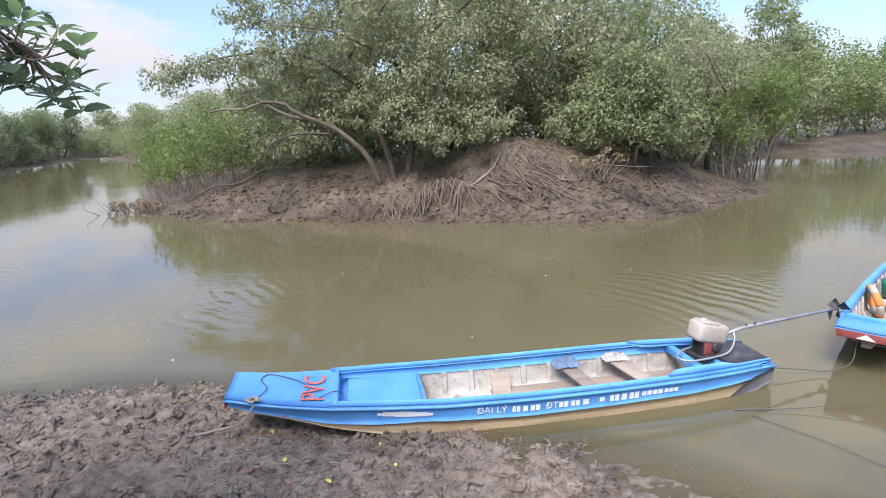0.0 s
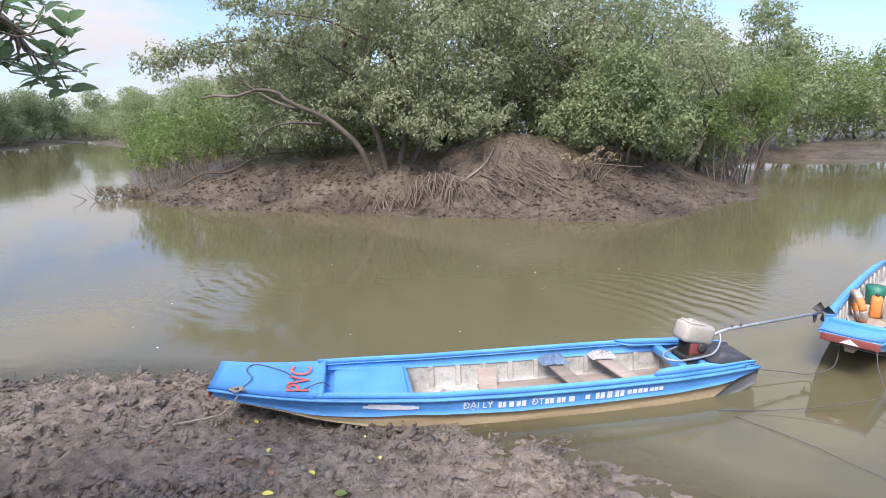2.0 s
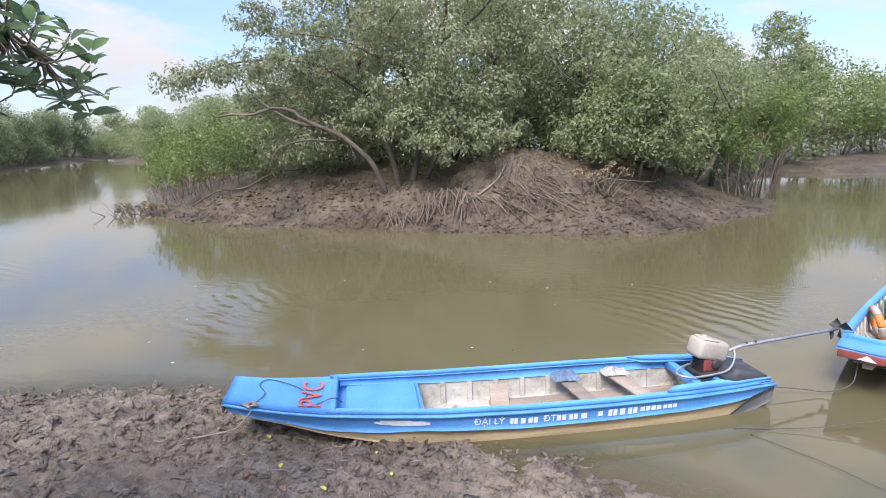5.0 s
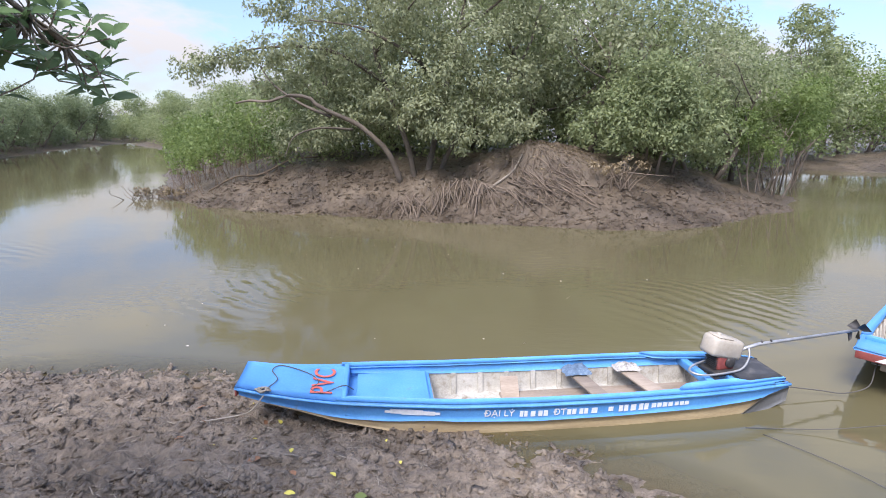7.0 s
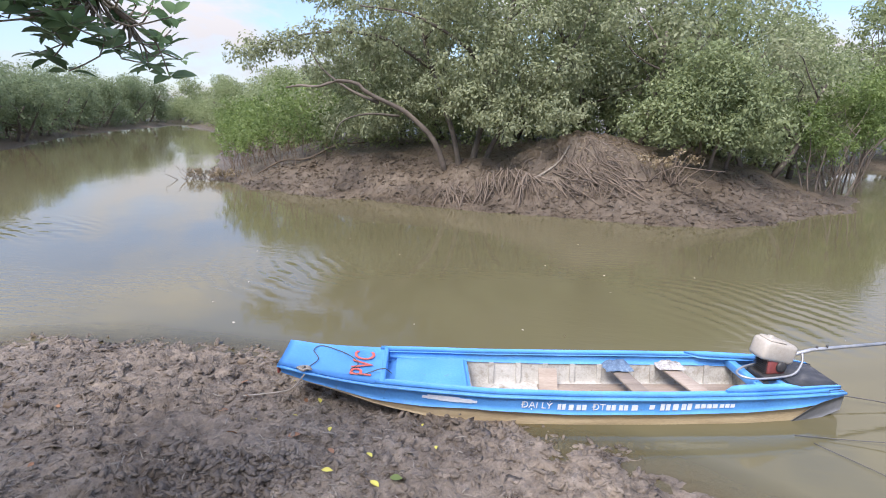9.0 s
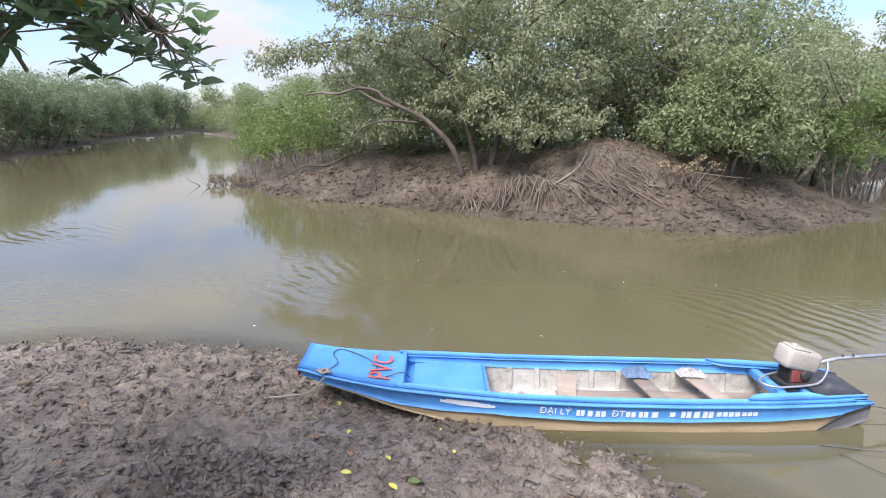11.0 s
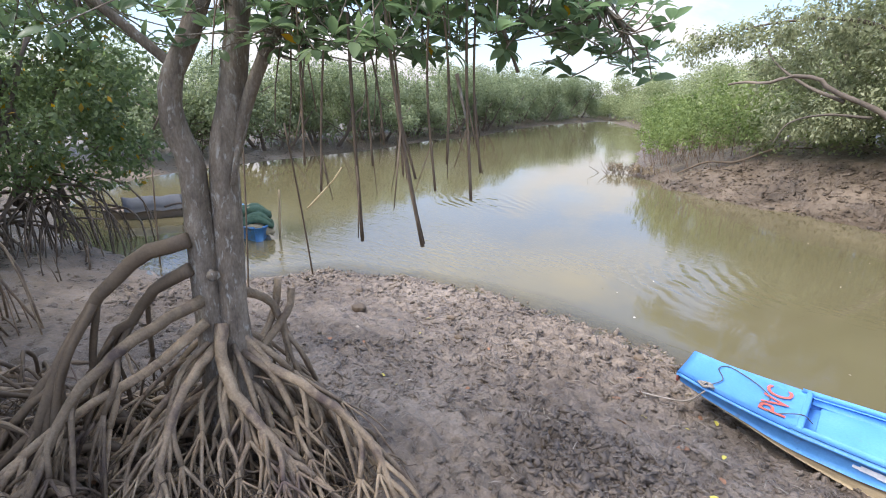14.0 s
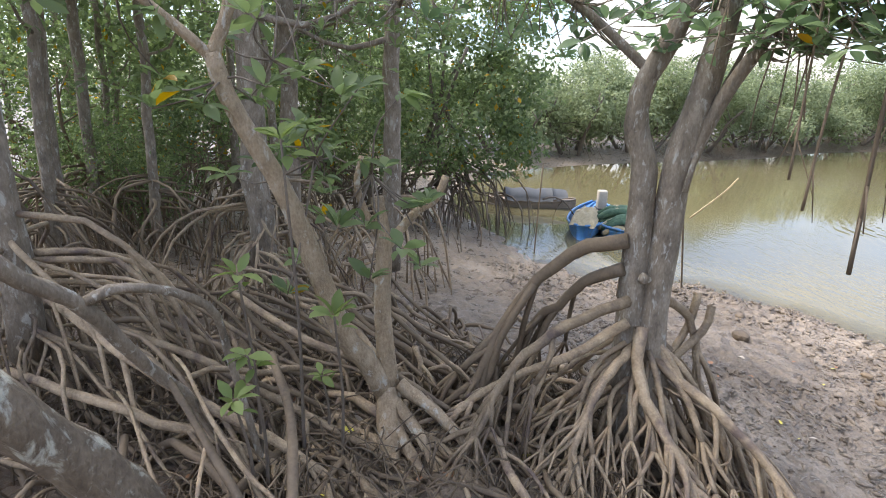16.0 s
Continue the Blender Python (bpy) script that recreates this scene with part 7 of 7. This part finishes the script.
part("body", Geo().tube([(0, 0, 0), (0, 0, 0.06), (0, 0, 0.5), (0, 0, 0.56)], [0.06, 0.085, 0.085, 0.05], 14), YELLOW, can)
crumpled("green_cloth", (0.16, 0.14, 0.09), NET_GREEN, "dark green net heaped in the boat", in_boat2(1.75, -0.15, -0.01), 7.7)

# ---- boats across the inlet ----
def sampan(name, m, length, half, label, trim, bow_up=0.25):
    t = thing(name, m, label, "boat", "boats across the inlet")
    xs = np.linspace(0, length, 16)
    f = xs / length
    w = half * np.clip(1 - 0.84 * np.abs(2 * f - 0.98) ** 2.6, 0.12, 1)
    top = 0.23 + bow_up * (np.abs(2 * f - 1) ** 3)
    for s in (-1, 1):
        a = np.array([[(x, s * ww * fl, -0.10 + (tp + 0.10) * k) for k, fl in ((0, 0.66), (0.4, 0.86), (0.75, 0.96), (1, 1.0))] for x, ww, tp in zip(xs, w, top)])
        part("hull_side", Geo().sheet(a if s < 0 else a[:, ::-1], -0.03), trim, t)
        part("gunwale", Geo().tube([(x, s * ww, tp) for x, ww, tp in zip(xs, w, top)], 0.028, 6), trim, t)
    for k in (0, -1):
        part("end_board", Geo().sheet(np.array([[(xs[k], s * w[k] * fl, -0.10 + (top[k] + 0.10) * h) for s in (-1, 1)] for h, fl in ((0, 0.66), (0.5, 0.9), (1, 1.0))]), 0.03), trim, t)
    part("bottom", Geo().sheet(np.array([[(x, s * ww * 0.72, 0.02) for s in (1, 0.3, -0.3, -1)] for x, ww in zip(xs, w)]), 0.03), INNER, t)
    part("deck", Geo().sheet(np.array([[(x, s * ww * 0.97, tp - 0.04) for s in (1, 0, -1)] for x, ww, tp in zip(xs[:4], w[:4], top[:4])]), 0.03), trim, t)
    part("deck", Geo().sheet(np.array([[(x, s * ww * 0.97, tp - 0.04) for s in (1, 0, -1)] for x, ww, tp in zip(xs[-4:], w[-4:], top[-4:])]), 0.03), trim, t)
    return t


net_boat_at = Matrix.Translation((-11.0, 4.08, 0.0)) @ Matrix.Rotation(radians(170), 4, "Z")
net_boat = sampan("wooden_boat", net_boat_at, 3.0, 0.46, "small blue boat loaded with fishing nets", BLUE_OLD, 0.05)
heap = thing("fishing_net", net_boat_at @ Matrix.Translation((0.85, 0, 0.14)), "heaped green and tan fishing nets in the small boat", "net")
for i in range(40):
    a = rng.uniform(-0.3, 0.3)
    x0, y0, z0 = rng.uniform(-0.72, 0.7), rng.uniform(-0.13, 0.13), rng.uniform(0.05, 0.36)
    z0 *= 1 - 0.5 * abs(x0)
    ln = curve_line([(x0 - 0.1, y0 - 0.30, z0 - 0.09), (x0, y0, z0 + 0.07), (x0 + 0.1, y0 + 0.30, z0 - 0.09)], 8)
    part("net_roll", Geo().tube(ln, [0.05, 0.085, 0.05], 8, 0.2), NET_TAN if i % 3 == 1 else NET_GREEN, heap)
engine2 = thing("boat_engine", net_boat_at @ Matrix.Translation((2.35, 0.05, 0.25)), "pale boxy engine on the small boat", "engine")
part("housing", Geo().box((-0.12, -0.11, 0.0), (0.12, 0.11, 0.44), bevel=0.03), PLASTIC, engine2)
part("bracket", Geo().box((-0.16, -0.14, -0.05), (0.16, 0.14, 0.02), bevel=0.01), IRON, engine2)
blue_boat = sampan("wooden_boat", Matrix.Translation((-11.28, 3.25, 0.0)) @ Matrix.Rotation(radians(155), 4, "Z"), 2.9, 0.42, "small blue boat heaped with tan and green nets", BLUE_OLD, 0.08)
crumpled("green_net", (0.75, 0.28, 0.34), NET_TAN, "tan and green net heaped in the small blue boat", Matrix.Translation((-12.03, 3.6, 0.2)) @ Matrix.Rotation(radians(155), 4, "Z"), 2.2)

cabin_at = Matrix.Translation((-14.6, 4.2, 0.0)) @ Matrix.Rotation(radians(262), 4, "Z") @ Matrix.Diagonal((0.85, 0.85, 0.8, 1))
cabin_boat = sampan("wooden_boat", cabin_at, 2.7, 0.5, "grey wooden boat under a low tarpaulin roof", BOARD, 0.06)
roof = np.array([[(x, 0.53 * math.cos(a), 0.22 + 0.36 * math.sin(a) ** 0.8) for a in np.linspace(0.05, math.pi - 0.05, 11)] for x in np.linspace(0.75, 2.2, 7)])
roof[..., 2] += 0.03 * np.sin(roof[..., 0] * 9)
part("tarpaulin_roof", Geo().sheet(roof, 0.02), TARP, cabin_boat, "grey tarpaulin roof over hoops")
flap = np.array([[(0.75 - 0.45 * f, 0.53 * math.cos(a), 0.22 + (0.36 - 0.16 * f) * math.sin(a) ** 0.8 + 0.12 * f) for a in np.linspace(0.2, math.pi * 0.62, 7)] for f in np.linspace(0, 1, 4)])
part("tarpaulin_flap", Geo().sheet(flap, 0.015), TARP, cabin_boat)
for x in (0.78, 1.5, 2.15):
    part("hoop", Geo().tube([(x, 0.515 * math.cos(a), 0.20 + 0.36 * max(0, math.sin(a)) ** 0.8) for a in np.linspace(0, math.pi, 13)], 0.014, 6), IRON, cabin_boat)

# ---- poles and sticks in the water ----
for label, pts, r in [("pale bamboo mooring pole beside the net boat", [(-11.2, 4.6, -0.5), (-11.18, 4.64, 1.0)], 0.03),
                      ("thin leaning stick standing in the shallows", [(-8.34, 3.97, -0.3), (-8.2, 3.7, 1.2), (-7.9, 3.35, 2.55)], 0.016),
                      ("slanting bare branch tied to a stick in the shallows", [(-8.28, 3.85, 1.18), (-8.05, 4.18, 1.62), (-7.95, 4.3, 1.85)], 0.014),
                      ("thin dark pole standing on the mud", [(-7.7, 2.58, 0.0), (-7.68, 2.62, 1.2), (-7.67, 2.65, 2.4)], 0.014),
                      ("thin dark pole standing in the inlet", [(-10.4, 2.05, -0.3), (-10.4, 2.07, 0.8), (-10.42, 2.1, 1.7)], 0.016)]:
    single("mooring_pole", Geo().tube(curve_line(pts, 10), [r, r * 0.8], 7, 0.06), BAMBOO if "bamboo" in label or "slant" in label else ROOT_DARK, label, "pole", group="poles in the inlet")
for i in range(12):
    x, y = rng.uniform(-11.5, -9.4), rng.uniform(0.2, 1.3)
    z = ground_z(x, y)
    e = np.array([x + rng.normal(0, 0.1), y + rng.normal(0, 0.1), z + rng.uniform(0.3, 0.7)])
    single("mud_stick", Geo().tube([(x, y, z - 0.15), (x * 0.5 + e[0] * 0.5 + 0.02, y * 0.5 + e[1] * 0.5, (z + e[2]) / 2), e], [0.012, 0.006], 5), ROOT_DARK, "thin stick standing in the mud of the inlet", "stick", group="sticks in the mud")


# ---- ropes ----
def rope(label, pts, r=0.008, material=None, n=40):
    return single("rope", Geo().tube(curve_line(pts, n), r, 6), material or ROPE, label, "rope")


def in_boat(x, y, z):
    return tuple(BOAT_AT @ Vector((x, y, z)))


def on_mud(x, y, up=0.008):
    return (x, y, max(ground_z(x, y), 0) + up)


rope("grey mooring rope from the bow across the mud", [in_boat(0.12, -0.30, 0.50), in_boat(0.09, -0.335, 0.46), in_boat(-0.02, -0.33, 0.33), on_mud(-2.32, 4.66, 0.06), on_mud(-2.62, 4.56, 0.03), on_mud(-2.9, 4.56, 0.02), on_mud(-3.15, 4.55, 0.012), on_mud(-3.4, 4.4, 0.0), on_mud(-3.6, 4.1, -0.02)], 0.0075, ROPE, 60)


def on_deck(x, y):
    return in_boat(x, y, hull(x)[1] + 0.018)


rope("dark cord looped on the bow deck", [on_deck(0.10, -0.30), on_deck(0.18, -0.05), on_deck(0.10, 0.14), on_deck(0.16, 0.27), on_deck(0.33, 0.22), on_deck(0.50, 0.1), on_deck(0.58, -0.06), on_deck(0.52, -0.2), on_deck(0.63, -0.28), on_deck(0.72, -0.2), in_boat(0.845, -0.16, 0.45), in_boat(0.92, -0.05, 0.345)], 0.005, ROPE_DARK, 70)
g = Geo()
for i in range(5):
    g.tube([(0.05 * math.cos(a) + 0.012 * i - 0.03, 0.035 * math.sin(a), 0.012 * math.sin(2 * a + i) + 0.02) for a in np.linspace(0, 6.28, 12)], 0.008, 5)
single("rope_knot", g, ROPE, "grey rope knotted round the bow edge", "rope", at=Matrix.Translation(in_boat(0.10, -0.31, 0.505)))
rope("dark rope sagging from the stern into the water", [in_boat(5.46, -0.05, 0.14), (3.75, 5.98, 0.07), (4.0, 5.97, 0.05), (4.22, 5.93, 0.16), (4.38, 6.1, 0.32), (4.40, 6.05, 0.46)], 0.0065, ROPE_DARK)
rope("taut dark mooring line just over the water", [(2.64, 5.22, 0.01), (3.3, 5.19, 0.04), (3.73, 5.17, 0.1), (4.23, 5.21, 0.16), (5.6, 5.4, 0.36), (8.0, 6.0, 0.8)], 0.0045, ROPE_DARK)
rope("dark line slanting into the shallow water", [(2.76, 5.11, 0.01), (3.19, 4.63, 0.015), (3.49, 4.18, 0.02), (4.0, 3.6, 0.05)], 0.0032, ROPE_DARK)
rope("pale line hanging from the moored boat's bow", [(4.50, 5.72, 0.47), (4.46, 5.6, 0.3), (4.36, 5.3, 0.14), (4.25, 4.95, 0.06), (4.1, 4.5, 0.02), (4.0, 4.1, 0.02), (3.92, 3.8, 0.02)], 0.006, ROPE_DARK)

# ---- litter on the mud ----
LITTER_YELLOW = surface("leaf_litter_yellow", [(0.30, (0.50, 0.42, 0.05)), (0.7, (0.66, 0.60, 0.14))], (0.5, 0.7), 30, 90, 0.1, 0.001)
LITTER_ORANGE = surface("leaf_litter_orange", [(0.30, (0.45, 0.17, 0.03)), (0.7, (0.60, 0.30, 0.07))], (0.5, 0.7), 30, 90, 0.1, 0.001)
LITTER_BROWN = surface("leaf_litter_brown", [(0.30, (0.20, 0.09, 0.045)), (0.7, (0.36, 0.19, 0.10))], (0.6, 0.8), 30, 90, 0.1, 0.001)
LITTER_PALE = surface("leaf_litter_pale", [(0.30, (0.42, 0.36, 0.28)), (0.7, (0.60, 0.54, 0.44))], (0.6, 0.8), 30, 90, 0.1, 0.001)


def fallen_leaf(x, y, size, material, label, turn=None):
    g = Geo()
    a = rng.uniform(0, 6.28) if turn is None else turn
    g.broad_leaves([(0, 0, 0)], [(math.cos(a), math.sin(a), 0.12)], [size], 0.55, 0.1)
    return single("fallen_leaf", g, material, label, "leaf", at=(x, y, max(ground_z(x, y), 0) + 0.018), group="fallen leaves")


for x, y, s, m, l in [(-2.42, 4.0, 0.12, LITTER_ORANGE, "orange fallen leaf on the mud"), (-1.94, 3.97, 0.12, LITTER_BROWN, "red-brown fallen leaf on the mud"), (-1.65, 4.24, 0.07, LITTER_YELLOW, "yellow fallen leaf on the mud"),
                      (-1.22, 3.95, 0.08, LITTER_YELLOW, "yellow fallen leaf on the mud"), (-1.49, 3.62, 0.09, LITTER_YELLOW, "yellow fallen leaf on the mud"), (-2.36, 4.25, 0.06, LITTER_YELLOW, "small yellow leaf on the mud"),
                      (-1.0, 3.53, 0.1, LITTER_YELLOW, "yellow fallen leaf on the mud"), (-0.94, 3.63, 0.1, LEAF_LIGHT, "green fallen leaf on the mud")]:
    fallen_leaf(x, y, s, m, l)
for i in range(30):
    x, y = rng.uniform(-5.5, -0.6), rng.uniform(2.2, 5.2)
    m, l = [(LITTER_PALE, "pale dry leaf on the mud"), (LITTER_BROWN, "brown dead leaf on the mud"), (LITTER_YELLOW, "yellow fallen leaf on the mud")][rng.choice(3, p=[0.2, 0.6, 0.2])]
    fallen_leaf(x, y, rng.uniform(0.04, 0.09), m, l)
for i in range(40):
    x, y = rng.uniform(-3.9, -2.2), rng.uniform(-1.8, 1.6)
    m, l = [(LITTER_PALE, "pale dry leaf among the roots"), (LITTER_BROWN, "red-brown dead leaf among the roots"), (LITTER_YELLOW, "yellow fallen leaf among the roots")][rng.choice(3, p=[0.1, 0.65, 0.25])]
    fallen_leaf(x, y, rng.uniform(0.06, 0.11), m, l)
g = Geo()
for i in range(420):
    x, y = (rng.uniform(-4.5, -0.3), rng.uniform(2.2, 4.8)) if i % 3 else (rng.uniform(-8, -2.5), rng.uniform(1.5, 5.4))
    a, far = rng.uniform(0, 6.28), rng.uniform(0.03, 0.13)
    z = max(ground_z(x, y), 0)
    g.tube([(x, y, z + 0.01), (x + far * math.cos(a) / 2, y + far * math.sin(a) / 2, z + 0.02), (x + far * math.cos(a), y + far * math.sin(a), z + 0.012)], rng.uniform(0.002, 0.005), 4)
single("twig_litter", g, ROPE, "fine twigs and bark bits strewn over the mud", "litter", "stuff")
# dark stones and sticks
for x, y, s in [(-6.09, 3.45, 0.10), (-3.18, 5.5, 0.06), (-5.2, 4.3, 0.05), (-4.6, 3.9, 0.05), (-6.8, 3.9, 0.06)]:
    bm = bmesh.new()
    bmesh.ops.create_icosphere(bm, subdivisions=2, radius=s)
    for v in bm.verts:
        v.co = Vector((v.co.x * 1.2, v.co.y, v.co.z * 0.65)) * (1 + 0.25 * noise.noise(v.co * (3 / s) * 0.3 + Vector((x, y, 0))))
    me = bpy.data.meshes.new("stone")
    bm.to_mesh(me)
    bm.free()
    me.materials.append(ROOT_DARK)
    st = new("stone", me)
    st.matrix_world = Matrix.Translation((x, y, ground_z(x, y) + s * 0.3))
    tagged(st, "dark wet stone lying on the mud", "stone", "stones on the mud")
# floating bits
g = Geo()
for i in range(45):
    x, y = rng.uniform(-6, 8), rng.uniform(5.8, 15)
    p = Vector((x, y, 0.004))
    g.leaves([p], [(rng.normal(), rng.normal(), 0.02)], [rng.uniform(0.02, 0.05)], 0.6, 0.02)
single("floating_scraps", g, LITTER_PALE, "pale scraps of leaf floating on the river", "litter", "stuff")


# ---- clods of churned mud ----
def clods(name, count, box, size, keep, label, material=None):
    """Irregular lumps of mud pressed into the bank."""
    x0, x1, y0, y1 = box
    x, y = rng.uniform(x0, x1, count * 3), rng.uniform(y0, y1, count * 3)
    z = height(x, y)
    ok = keep(x, y, z)
    x, y, z = x[ok][:count], y[ok][:count], z[ok][:count]
    k = len(x)
    bm = bmesh.new()
    bmesh.ops.create_icosphere(bm, subdivisions=1, radius=1)
    base = np.array([v.co[:] for v in bm.verts])
    tri = np.array([[v.index for v in f.verts] for f in bm.faces])
    bm.free()
    s = size[0] + (size[1] - size[0]) * rng.random((k, 1, 1)) ** 3.2
    v = base[None] * (1 + rng.normal(0, 0.30, (k, len(base), 1))) * s * np.stack([rng.uniform(0.8, 2.2, k), rng.uniform(0.45, 1.1, k), rng.uniform(0.22, 0.55, k)], 1)[:, None]
    a, tl = rng.uniform(0, 6.28, k), rng.normal(0, 0.5, k)
    vx, vz = v[..., 0] * np.cos(tl)[:, None] - v[..., 2] * np.sin(tl)[:, None], v[..., 0] * np.sin(tl)[:, None] + v[..., 2] * np.cos(tl)[:, None]
    wx = vx * np.cos(a)[:, None] - v[..., 1] * np.sin(a)[:, None] + x[:, None]
    wy = vx * np.sin(a)[:, None] + v[..., 1] * np.cos(a)[:, None] + y[:, None]
    g = Geo()
    g.add(np.stack([wx, wy, vz + z[:, None] + 0.02 * s[:, :, 0]], -1).reshape(-1, 3), None, (tri[None] + len(base) * np.arange(k)[:, None, None]).reshape(-1, 3))
    return single(name, g, material or MUD, label, "mud", "stuff")


smooth_wet = lambda x, y: (np.hypot((x + 5.9) / 0.9, (y - 3.2) / 0.8) > 1) & (np.hypot((x + 2.9) / 0.5, (y - 3.9) / 0.35) > 1)
clods("mud_clods", 20000, (-9.3, 1.2, 0.9, 6.1), (0.006, 0.040), lambda x, y, z: (z > -0.02) & (z < 0.98) & smooth_wet(x, y) & (lumps(x + 40, y, 0.8, 3) + 0.6 * rng.random(len(x)) > 0.0),
      "lumps of dark churned mud on the bank")
clods("shore_clods", 1300, (-9.0, 1.2, 3.6, 6.3), (0.015, 0.06), lambda x, y, z: (z > -0.04) & (z < 0.09), "lumps of wet mud along the water's edge")
clods("far_clods", 5000, (-13, 11.5, 15.3, 20.5), (0.02, 0.085), lambda x, y, z: (z > -0.03) & (z < 1.25), "lumps of brown mud on the far bank")

MUD_DARK = surface("dark_rotted_mud", [(0.30, (0.072, 0.056, 0.041)), (0.55, (0.145, 0.115, 0.086)), (0.75, (0.24, 0.192, 0.147))], (0.35, 0.75), 9, 70, 0.8, 0.02, coords="World")
clods("rotted_clods", 1500, (-2.9, -1.0, 2.3, 3.9), (0.010, 0.045), lambda x, y, z: np.hypot((x + 2.1) / 0.75, (y - 3.2) / 0.6) + 0.9 * lumps(x, y, 0.45, 3) + 0.35 * rng.random(len(x)) < 1.0, "dark rotted mud and twig bits churned up on the bank", MUD_DARK)
